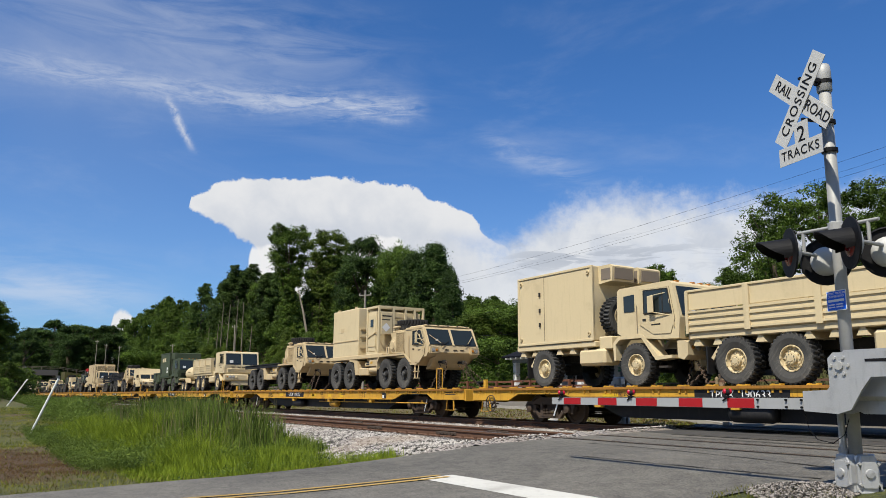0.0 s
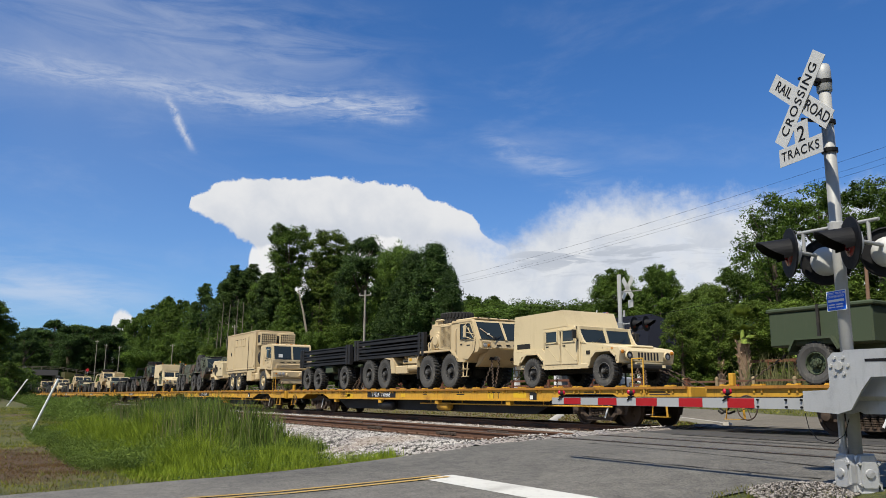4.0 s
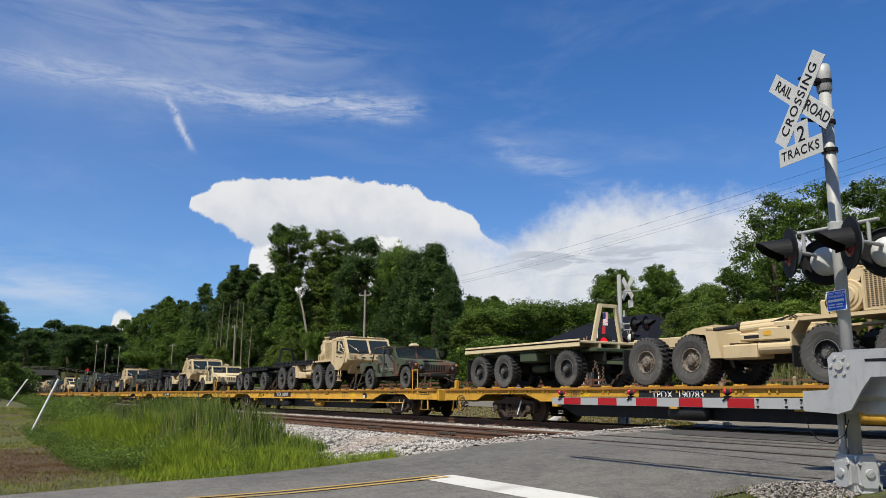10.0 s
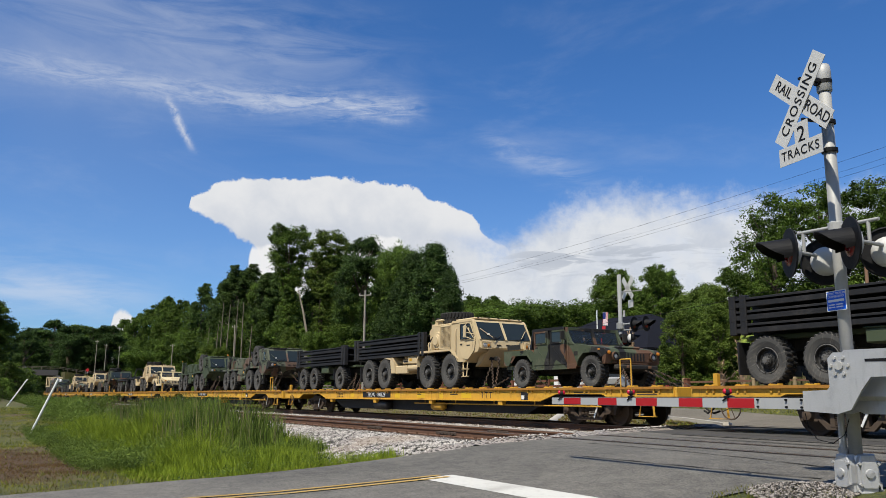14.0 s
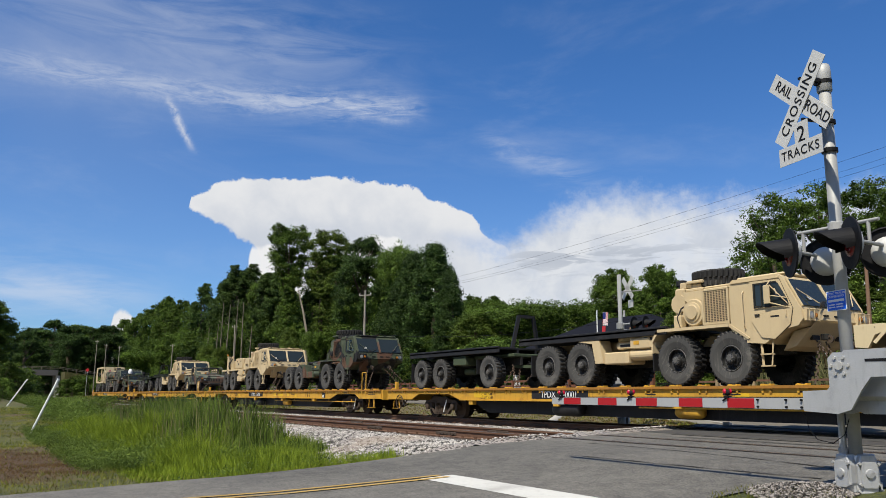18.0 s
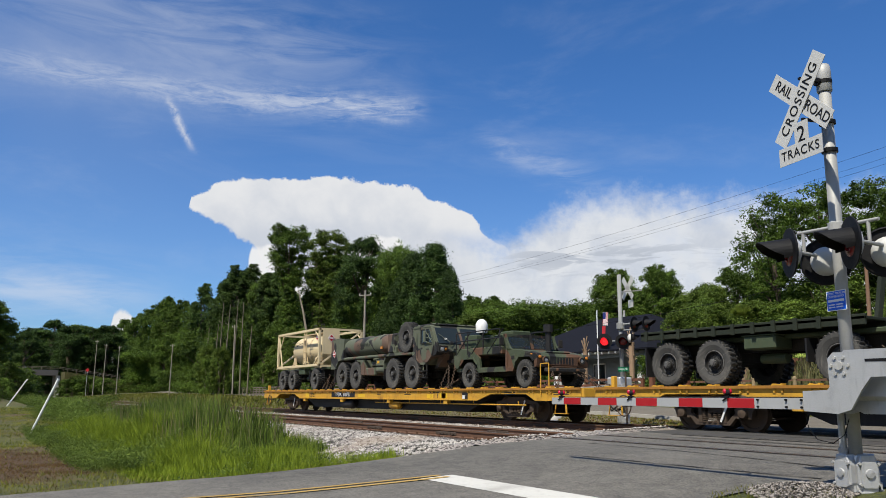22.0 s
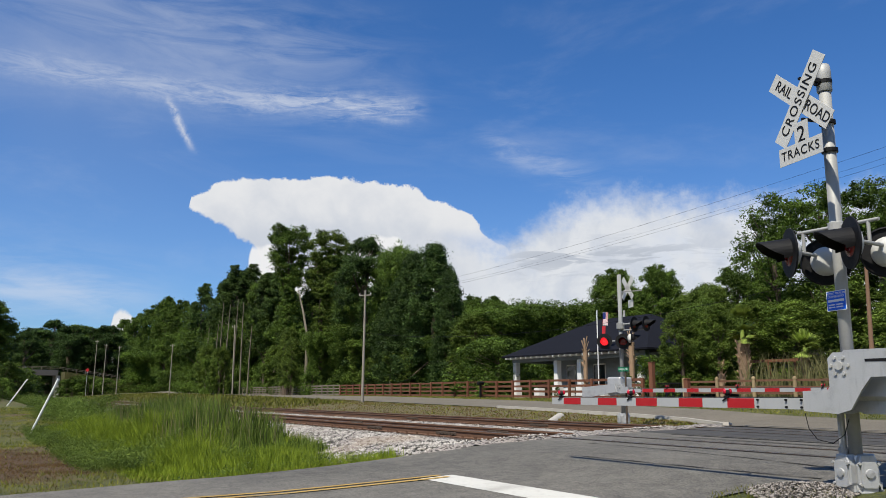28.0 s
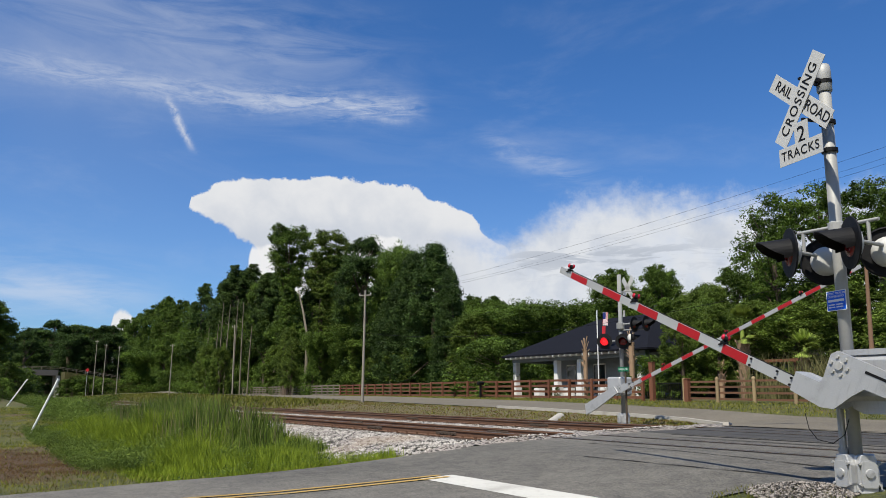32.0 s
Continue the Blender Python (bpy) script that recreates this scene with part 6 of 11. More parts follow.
def shelter(t, body, x0, x1, z0, z1, kind):
    """A box body carried by a truck."""
    s = part("shelter", box(shape(), x0, x1, -1.21, 1.21, z0, z1, 0.03), body, t)
    for y in (-1.2, 1.2):
        for x in (x0 + 0.03, x1 - 0.03):
            part("corner_post", box(shape(), x - 0.05, x + 0.05, y - 0.03, y + 0.03, z0, z1, 0.008), body, s)
        for z in (z0 + 0.03, z1 - 0.03):
            part("edge_trim", box(shape(), x0, x1, y - 0.035, y + 0.035, z - 0.04, z + 0.03, 0.008), body, s)
    for x in (x0 + 0.16, x1 - 0.16):
        for z in (z0 + 0.2, z1 - 0.2):
            part("lifting_eye", turned(shape(), [(0.035, -0.015), (0.06, -0.015), (0.06, 0.015), (0.035, 0.015)], 12), body, s, "", pose(x, -1.23, z))
    if kind == "plain":
        part("panel_seam", box(shape(), x0 + 1.33, x0 + 1.345, -1.2145, -1.209, z0 + 0.1, z1 - 0.1), FRAME_DARK, s)
        for z in (z0 + 0.55, z0 + 1.0, z0 + 1.5):
            part("latch", box(shape(), x0 + 1.1, x0 + 1.16, -1.25, -1.2, z, z + 0.12), FRAME_DARK, s)
        for y in (-0.95, 0.1):
            a = part("air_conditioner", slab(shape(), [(x1, z1 - 0.02), (x1, z1 - 0.55), (x1 + 0.55, z1 - 0.5), (x1 + 0.6, z1 - 0.08), (x1 + 0.5, z1 - 0.02)], y, y + 0.85), body, t)
            part("air_inlet", box(shape(), x1 + 0.5, x1 + 0.61, y + 0.08, y + 0.77, z1 - 0.44, z1 - 0.12), FENCE_GREY, a, "grey mesh air inlet")
            part("air_inlet", box(shape(), x1 + 0.12, x1 + 0.5, y - 0.012, y, z1 - 0.44, z1 - 0.12), FENCE_GREY, a, "grey mesh air inlet")
    if kind == "van":
        for x in (x0 + 1.9, x0 + 2.7, x0 + 3.55):
            part("window_flap", box(shape(), x - 0.24, x + 0.24, -1.235, -1.205, z1 - 0.85, z1 - 0.42, 0.01), body, s)
            part("flap_rim", box(shape(), x - 0.27, x + 0.27, -1.225, -1.205, z1 - 0.42, z1 - 0.39), FRAME_DARK, s)
        part("door", box(shape(), x0 + 0.85, x0 + 1.55, -1.228, -1.205, z0 + 0.1, z1 - 0.25, 0.008), body, s)
        part("door", box(shape(), x1 - 1.15, x1 - 0.5, -1.228, -1.205, z0 + 0.1, z1 - 0.2, 0.008), body, s)
        part("door_handle", box(shape(), x0 + 0.95, x0 + 1.05, -1.26, -1.228, z0 + 0.95, z0 + 1.15), FRAME_DARK, s)
        part("door_bar", rod(shape(), (x1 - 1.3, -1.24, z0 - 0.1), (x1 - 1.3, -1.24, z1 - 0.3), 0.015, 6), FRAME_DARK, s)
        part("roof_rail", box(shape(), x0, x1, -1.0, 1.0, z1, z1 + 0.03), body, s)
        for y in (-1.1, 0.1):
            a = part("air_conditioner", box(shape(), x1, x1 + 0.62, y, y + 1.0, z1 - 0.95, z1 - 0.15, 0.03), body, t)
            bm = shape()
            for i in range(7):
                box(bm, x1 + 0.6, x1 + 0.63, y + 0.08 + i * 0.125, y + 0.1 + i * 0.125, z1 - 0.85, z1 - 0.25)
            for i in range(5):
                box(bm, x1 + 0.6, x1 + 0.63, y + 0.06, y + 0.94, z1 - 0.85 + 0.14 * i, z1 - 0.83 + 0.14 * i)
            part("fan_grille", bm, FRAME_DARK, a)
            part("side_vent", box(shape(), x1 + 0.1, x1 + 0.52, y - 0.008, y, z1 - 0.75, z1 - 0.3), FRAME_DARK, a, "dark mesh vent")
    if kind == "green":
        for x in (x0 + 1.05, x0 + 1.75):
            part("window_flap", box(shape(), x - 0.27, x + 0.27, -1.225, -1.205, z1 - 0.75, z1 - 0.42, 0.01), TAN_LIGHT, s, "pale tan window cover")
        bm = shape()
        for i in range(5):
            box(bm, x0 + 0.25, x0 + 0.65, -1.23, -1.2, z0 + 0.25 + i * 0.09, z0 + 0.3 + i * 0.09)
        part("vent", bm, FRAME_DARK, s)
        bm = shape()
        for dx, dz in ((0, 0), (0.25, 0), (0, 0.28), (0.25, 0.28)):
            box(bm, x1 - 1.0 + dx, x1 - 0.85 + dx, -1.222, -1.208, z0 + 0.3 + dz, z0 + 0.5 + dz)
        part("stencil", bm, WHITE, s, "pale stencilled marks")
        part("air_conditioner", box(shape(), x1, x1 + 1.2, -1.1, 1.1, z1 - 0.6, z1 - 0.05, 0.04), body, t)
    return s


# ---- light four-wheeled truck ----
def light_truck(label, body, kind, hood=None, rim=None):
    t = thing("light_truck", label, "truck", "light four-wheeled trucks on the train")
    hood, rim = hood or body, rim or FRAME_DARK
    bm = shape()
    box(bm, -4.0, 0.7, -0.45, 0.45, 0.45, 0.62)
    for x in (0, -3.28):
        rod(bm, (x, -0.9, 0.48), (x, 0.9, 0.48), 0.07, 8)
    part("chassis", bm, FRAME_DARK, t)
    for x in (0, -3.28):
        for y in (-0.92, 0.92):
            wheel(t, "small", x, y, rim)
    # bonnet sloping to the nose, with arches cut for the wheels
    line = [(-0.95, 0.62), (-0.62, 0.62), (-0.5, 0.86), (-0.28, 1.02), (0.28, 1.02), (0.46, 0.86), (0.5, 0.66), (0.6, 0.68), (0.66, 1.0), (0.58, 1.09), (-0.2, 1.22), (-0.95, 1.3)]
    h = part("bonnet", slab(shape(), line, -1.06, 1.06), hood, t)
    part("bonnet_centre", box(shape(), -0.9, 0.5, -0.45, 0.45, 1.1, 1.19, 0.04), hood, h)
    g = part("grille", box(shape(), 0.61, 0.675, -0.6, 0.6, 0.72, 1.01, 0.01), hood, t)
    bm = shape()
    for i in range(7):
        y = -0.36 + 0.12 * i
        box(bm, 0.665, 0.682, y - 0.03, y + 0.03, 0.76, 0.97)
    part("slotted_grille", bm, BLACK, g)
    for s in (-1, 1):
        hl = part("headlight", turned(shape(), [(0.01, -0.02), (0.06, -0.012), (0.072, 0.02)], 16, "X"), LAMP, t, "", pose(0.69, s * 0.74, 0.88, 0, 0, 180))
        part("headlight_bezel", turned(shape(), [(0.072, -0.012), (0.078, -0.03), (0.1, -0.03), (0.104, 0.02), (0.072, 0.02)], 18, "X"), BLACK, hl, "black lamp bezel")
        part("headlight_ring", turned(shape(), [(0.104, -0.022), (0.122, -0.022), (0.13, 0.03), (0.104, 0.03)], 18, "X"), hood, hl)
        bm = shape()
        for i in range(9):
            a = math.pi * (0.06 + 0.11 * i)
            c = Vector((-0.02 + 0.56 * math.cos(a), s * 1.07, 0.68 + 0.44 * math.sin(a)))
            rod(bm, c, c + Vector((0, s * 0.015, 0)), 0.016, 6)
        for i in range(9):
            c = Vector((-1.12 - 0.18 * i, s * 1.08, 0.64))
            rod(bm, c, c + Vector((0, s * 0.012, 0)), 0.014, 6)
        for i in range(6):
            c = Vector((-2.85 - 0.24 * i, s * 1.08, 1.15))
            rod(bm, c, c + Vector((0, s * 0.012, 0)), 0.014, 6)
        part("rivets", bm, body, t)
        part("rocker_panel", box(shape(), -2.62, -0.66, min(s * 1.0, s * 1.075), max(s * 1.0, s * 1.075), 0.55, 0.7, 0.015), body, t)
        part("rear_lip", slab(shape(), [(-3.86, 0.84), (-3.6, 1.08), (-2.96, 1.08), (-2.7, 0.84), (-2.75, 0.82), (-2.98, 1.03), (-3.56, 1.03), (-3.8, 0.8)], min(s * 1.08, s * 1.11), max(s * 1.08, s * 1.11)), body, t)
        part("cowl_pillar", slab(shape(), [(-1.06, 1.28), (-0.72, 1.26), (-0.86, 1.36), (-1.02, 1.62), (-1.1, 1.62)], min(s * 0.98, s * 1.06), max(s * 0.98, s * 1.06)), body, t)
        part("side_vent", box(shape(), -0.72, -0.56, s * 1.065 - 0.006, s * 1.065 + 0.006, 0.95, 1.06), FRAME_DARK, t)
        part("fender_lip", slab(shape(), [(-0.54, 0.86), (-0.3, 1.05), (0.3, 1.05), (0.5, 0.88), (0.48, 0.84), (0.28, 1.0), (-0.28, 1.0), (-0.5, 0.82)], min(s * 1.06, s * 1.1), max(s * 1.06, s * 1.1)), hood, t)
        part("side_marker", box(shape(), 0.32, 0.4, s * 1.065 - 0.01, s * 1.065 + 0.01, 1.06, 1.1), AMBER, t)
        part("indicator", turned(shape(), [(0.01, -0.03), (0.05, -0.02), (0.055, 0.03)], 12, "X"), AMBER, t, "", pose(0.67, s * 0.96, 0.98, 0, 0, 180))
    part("bumper", box(shape(), 0.64, 0.82, -0.8, 0.8, 0.5, 0.64, 0.03), FRAME_DARK, t)
    bm = slab(shape(), [(0.4, 0.5), (0.72, 0.66), (0.72, 0.7), (0.4, 0.62)], -0.5, 0.5)
    part("skid_plate", bm, hood, t)
    bm = shape()
    for y in (-0.3, -0.1, 0.1, 0.3):
        rod(bm, (0.82, y, 0.57), (0.826, y, 0.57), 0.04, 10)
    part("bumper_holes", bm, BLACK, t)
    bm = shape()
    for y in (-0.62, 0.62):
        for i in range(6):
            box(bm, -0.72 + 0.09 * i, -0.67 + 0.09 * i, y - 0.12, y + 0.12, 1.235 - 0.014 * i, 1.262 - 0.014 * i)
    part("bonnet_louvres", bm, hood, h)
    for y in (-0.48, 0.42):
        part("wiper", bar(shape(), (-0.93, y, 1.33), (-0.98, y + 0.3, 1.5), 0.014, 0.014), BLACK, t)
    for s in (-1, 1):
        part("tow_eye", box(shape(), 0.8, 0.9, s * 0.42 - 0.035, s * 0.42 + 0.035, 0.54, 0.62, 0.01), hood, t)
    # tub between the wheels
    tub = [(-0.95, 0.55), (-0.95, 1.3), (-1.02, 1.3), (-1.05, 0.72), (-2.55, 0.72), (-2.6, 1.05), (-2.75, 1.2), (-4.25, 1.2), (-4.25, 0.75), (-3.98, 0.72), (-3.82, 0.98), (-3.55, 1.06), (-3.0, 1.06), (-2.75, 0.85), (-2.66, 0.55)]
    for s in (-1, 1):
        part("body_side", slab(shape(), tub, min(s * 1.0, s * 1.08), max(s * 1.0, s * 1.08)), body, t)
    part("floor", box(shape(), -4.2, -0.95, -1.0, 1.0, 0.6, 0.72), body, t)
    part("rear_deck", box(shape(), -4.25, -2.75, -1.0, 1.0, 1.06, 1.14), body, t)
    part("tailgate", box(shape(), -4.28, -4.22, -1.0, 1.0, 0.75, 1.2), body, t)
    # windscreen
    frame_x = (-0.95, -1.12)
    bm = shape()
    for y in (-1.02, 0.0, 1.02):
        bar(bm, (frame_x[0], y, 1.26), (frame_x[1], y, 1.8), 0.1, 0.07)
    for f in (0.0, 1.0):
        p = Vector((frame_x[0] + (frame_x[1] - frame_x[0]) * f, 0, 1.28 + 0.48 * f))
        bar(bm, (p.x, -1.07, p.z), (p.x, 1.07, p.z), 0.07, 0.09)
    part("windscreen_frame", bm, body, t)
    for y0, y1 in (() if kind == "pickup" else ((-0.98, -0.04), (0.04, 0.98))):
        bm = shape()
        v = [bm.verts.new((x + dx, y, z)) for dx in (0.008, -0.008) for x, y, z in ((-0.96, y0, 1.31), (-0.96, y1, 1.31), (-1.115, y1, 1.76), (-1.115, y0, 1.76))]
        bm.faces.new(v[:4]), bm.faces.new(v[7:3:-1])
        for i in range(4):
            bm.faces.new((v[i], v[4 + i], v[4 + (i + 1) % 4], v[(i + 1) % 4]))
        bmesh.ops.recalc_face_normals(bm, faces=bm.faces)
        part("windscreen", bm, CLEAR if kind in ("open", "open_tan", "crew", "dome") else GLASS, t)
    for s in (-1, 1):
        bm = shape()
        rod(bm, (-1.05, s * 1.08, 1.35), (-1.0, s * 1.24, 1.5), 0.012, 6)
        box(bm, -1.03, -0.98, s * 1.26 - 0.08, s * 1.26 + 0.08, 1.42, 1.68, 0.01)
        part("mirror", bm, FRAME_DARK, t)
    seats = kind in ("open", "pickup", "open_tan", "crew")
    if seats:
        for x in ((-1.75,) if kind == "pickup" else (-1.75, -2.6)):
            for y in (-0.62, 0.62):
                seat = part("seat", box(shape(), x - 0.25, x + 0.25, y - 0.25, y + 0.25, 0.72, 0.92, 0.05), CANVAS_SEAT, t, "worn grey-green canvas seat")
                part("backrest", slab(shape(), [(x - 0.22, 0.9), (x - 0.38, 1.45), (x - 0.28, 1.5), (x - 0.1, 0.92)], y - 0.24, y + 0.24), CANVAS_SEAT, seat)
    if kind in ("open", "open_tan"):
        bm = shape()
        for y in (-1.0, 1.0):
            pts = [(-1.22, y, 1.78), (-2.1, y, 1.82), (-2.95, y, 1.78), (-3.2, y, 1.2)]
            for p, q in zip(pts, pts[1:]):
                rod(bm, p, q, 0.03, 8)
            rod(bm, (-2.1, y, 0.72), (-2.1, y, 1.82), 0.045, 8)
        for x in (-2.1, -2.95):
            rod(bm, (x, -1.0, 1.8), (x, 1.0, 1.8), 0.03, 8)
        part("roll_bar", bm, body, t)
        bm = shape()
        box(bm, -1.5, -1.15, -0.12, 0.22, 1.84, 1.92, 0.02)
        box(bm, -1.42, -1.22, -0.06, 0.16, 1.92, 1.98, 0.01)
        part("roof_box", bm, TAN_LIGHT, t, "small tan box on the windscreen frame")
    if kind == "pickup":
        bm = shape()
        for y in (-1.0, 1.0):
            pts = [(-1.15, y, 1.78), (-1.3, y, 1.84), (-2.1, y, 1.84), (-2.22, y, 1.74), (-2.24, y, 0.74)]
            for p, q in zip(pts, pts[1:]):
                rod(bm, p, q, 0.04, 8)
        rod(bm, (-2.1, -1.0, 1.84), (-2.1, 1.0, 1.84), 0.035, 8)
        part("roll_bar", bm, body, t)
        part("cab_back", box(shape(), -2.3, -2.25, -1.02, 1.02, 0.72, 1.32), body, t)
        for s in (-1, 1):
            part("half_door", box(shape(), -1.95, -1.12, s * 1.06 - 0.03, s * 1.06 + 0.03, 0.74, 1.2, 0.03), body, t)
            bm = shape()
            for x in (-2.4, -3.0, -3.6, -4.15):
                box(bm, x - 0.03, x + 0.03, s * 1.0 - 0.03, s * 1.0 + 0.03, 1.14, 1.75)
            part("stakes", bm, FENCE_GREY, t)
            for z in (1.3, 1.48, 1.66):
                part("slat", box(shape(), -4.2, -2.35, s * 1.04 - 0.015, s * 1.04 + 0.015, z, z + 0.1), TAN, t, "wooden side slat")
    if kind in ("hard", "turret", "crew"):
        roof = [(-1.22, 1.76), (-1.3, 1.84), (-2.9, 1.86), (-3.15, 1.78), (-4.2, 1.3), (-4.25, 1.18), (-3.0, 1.18), (-2.8, 1.7), (-1.24, 1.7)]
        if kind == "crew":
            roof = [(-1.22, 1.76), (-1.3, 1.84), (-2.75, 1.84), (-2.9, 1.2), (-2.82, 1.2), (-2.7, 1.76)]
        part("roof", slab(shape(), roof, -1.03, 1.03), body if kind != "crew" else BLACK, t)
        for s in (-1, 1):
            for a, b in ((-1.06, -1.8), (-1.84, -2.6)):
                y = s * 1.05
                d = part("door", slab(shape(), [(a, 0.7), (a, 1.3), (a - 0.1, 1.74), (b, 1.74), (b, 0.7)], min(y, y + s * 0.05), max(y, y + s * 0.05)), body, t)
                part("door_window", slab(shape(), [(a - 0.12, 1.38), (a - 0.17, 1.68), (b + 0.1, 1.68), (b + 0.1, 1.38)], min(y + s * 0.051, y + s * 0.058), max(y + s * 0.051, y + s * 0.058)), GLASS, d)
                bm = shape()
                for x0, x1, z0, z1 in ((a - 0.1, b + 0.06, 1.335, 1.37), (a - 0.15, b + 0.06, 1.69, 1.72), (b + 0.05, b + 0.09, 1.34, 1.72), (a - 0.15, a - 0.11, 1.34, 1.72)):
                    box(bm, min(x0, x1), max(x0, x1), y + s * 0.06 - 0.015, y + s * 0.06 + 0.015, z0, z1)
                part("window_frame", bm, body, d)
                bm = shape()
                for zz in (0.8, 1.2):
                    rod(bm, (a - 0.03, y + s * 0.06, zz), (a - 0.03, y + s * 0.06, zz + 0.12), 0.018, 6)
                bar(bm, (a - 0.1, y + s * 0.052, 0.78), (b + 0.1, y + s * 0.052, 1.24), 0.012, 0.02)
                part("door_hinges", bm, body, d)
                part("door_handle", box(shape(), b + 0.08, b + 0.2, y + s * 0.05 - 0.012, y + s * 0.05 + 0.03, 1.22, 1.26), FRAME_DARK, d)
            part("rear_vent", box(shape(), -4.1, -3.4, s * 1.035 - 0.008, s * 1.035 + 0.008, 1.24, 1.4), FRAME_DARK, t)
    if kind == "turret":
        bm = shape()
        slab(bm, [(-1.72, 1.86), (-1.5, 2.3), (-1.46, 2.28), (-1.68, 1.86)], -0.52, 0.52)
        slab(bm, [(-2.72, 1.86), (-2.86, 2.24), (-2.82, 2.25), (-2.68, 1.86)], -0.52, 0.52)
        for y in (-0.56, 0.54):
            slab(bm, [(-2.74, 1.86), (-2.84, 2.16), (-2.5, 2.06), (-1.8, 2.06), (-1.54, 2.2), (-1.7, 1.86)], y, y + 0.03)
        rod(bm, (-2.2, 0, 1.86), (-2.2, 0, 2.0), 0.3, 16)
        part("turret_shield", bm, body, t, "tan armour plates round the roof hatch")
        bm = shape()
        for y in (-0.55, 0.0, 0.55):
            rod(bm, (0.88, y, 0.5), (0.82, y, 1.12), 0.025, 8)
        for z in (0.6, 0.95, 1.1):
            rod(bm, (0.86, -0.7, z), (0.86, 0.7, z), 0.025, 8)
        part("brush_guard", bm, BLACK, t)
    if kind == "hard":
        part("canvas_back", slab(shape(), [(-1.55, 1.84), (-1.75, 2.34), (-4.22, 2.3), (-4.3, 1.14), (-2.72, 1.14), (-2.7, 1.8)], -1.04, 1.04), body, t, "tan canvas cargo cover")
    if kind == "shelter":
        b = part("shelter", box(shape(), -4.35, -2.05, -1.08, 1.08, 1.08, 2.42, 0.03), body, t)
        part("shelter_front", box(shape(), -2.1, -1.35, -1.08, 1.08, 1.82, 2.42, 0.03), body, b)
        for x in (-3.75, -2.75):
            part("shelter_door", box(shape(), x - 0.45, x + 0.45, -1.1, -1.075, 1.25, 2.2, 0.008), body, b)
        part("shelter_rail", box(shape(), -4.3, -2.2, -1.1, -1.06, 1.2, 1.24), FRAME_DARK, b)
        bm = shape()
        for x, y in ((-1.4, -1.0), (-1.4, 0.0), (-1.4, 1.0), (-4.3, -1.0)):
            box(bm, x - 0.05, x + 0.05, y - 0.05, y + 0.05, 2.42, 2.5)
        part("roof_lamps", bm, AMBER, b)
        for s in (-1, 1):
            d = part("door", slab(shape(), [(-1.08, 0.68), (-1.08, 1.3), (-1.2, 1.74), (-2.0, 1.74), (-2.0, 0.68)], min(s * 1.06, s * 1.1), max(s * 1.06, s * 1.1)), GREEN, t, "olive green canvas door")
            part("door_window", slab(shape(), [(-1.2, 1.36), (-1.26, 1.68), (-1.85, 1.68), (-1.85, 1.36)], min(s * 1.101, s * 1.108), max(s * 1.101, s * 1.108)), GLASS, d)
        part("snorkel", rod(shape(), (-0.85, -0.95, 1.2), (-0.85, -0.95, 1.95), 0.07, 10), body, t)
    if kind == "dome":
        part("cargo_rack", box(shape(), -4.2, -1.3, -1.05, 1.05, 1.14, 1.42, 0.03), body, t)
        bm = shape()
        for x in (-1.4, -2.4, -3.4, -4.15):
            for y in (-1.05, 1.05):
                rod(bm, (x, y, 1.2), (x, y, 2.0), 0.025, 6)
        for y in (-1.05, 1.05):
            for z in (1.7, 2.0):
                rod(bm, (-4.15, y, z), (-1.4, y, z), 0.022, 6)
            for x in (-4.15, -3.15, -2.15):
                rod(bm, (x, y, 1.2), (x + 0.95, y, 2.0), 0.018, 6)
        part("equipment_cage", bm, BLACK, t, "tubular equipment cage")
        for x, y, w, hh in ((-3.6, -0.4, 0.8, 0.5), (-2.4, 0.3, 0.9, 0.6), (-1.7, -0.5, 0.5, 0.4)):
            part("equipment_box", box(shape(), x - w / 2, x + w / 2, y - 0.4, y + 0.4, 1.42, 1.42 + hh, 0.03), GREEN, t)
        bm = turned(shape(), [(0.2, 0), (0.22, 0.1), (0.22, 0.3), (0.17, 0.42), (0.08, 0.49), (0.01, 0.5)], 18, "Z")
        part("antenna_dome", bm, WHITE, t, "pale rounded antenna dome", pose(-3.3, -0.5, 2.0), True)
        part("antenna_post", rod(shape(), (-3.3, -0.5, 1.4), (-3.3, -0.5, 2.0), 0.08, 8), FRAME_DARK, t)
        bm = shape()
        rod(bm, (-0.6, 0.4, 1.2), (-0.6, 0.4, 2.1), 0.1, 10)
        rod(bm, (-0.6, 0.4, 1.9), (-0.6, 0.4, 2.15), 0.16, 10)
        part("exhaust_drum", bm, BLACK, t)
    tie_downs(t, 0.75, -4.1, 0.55)
    return t


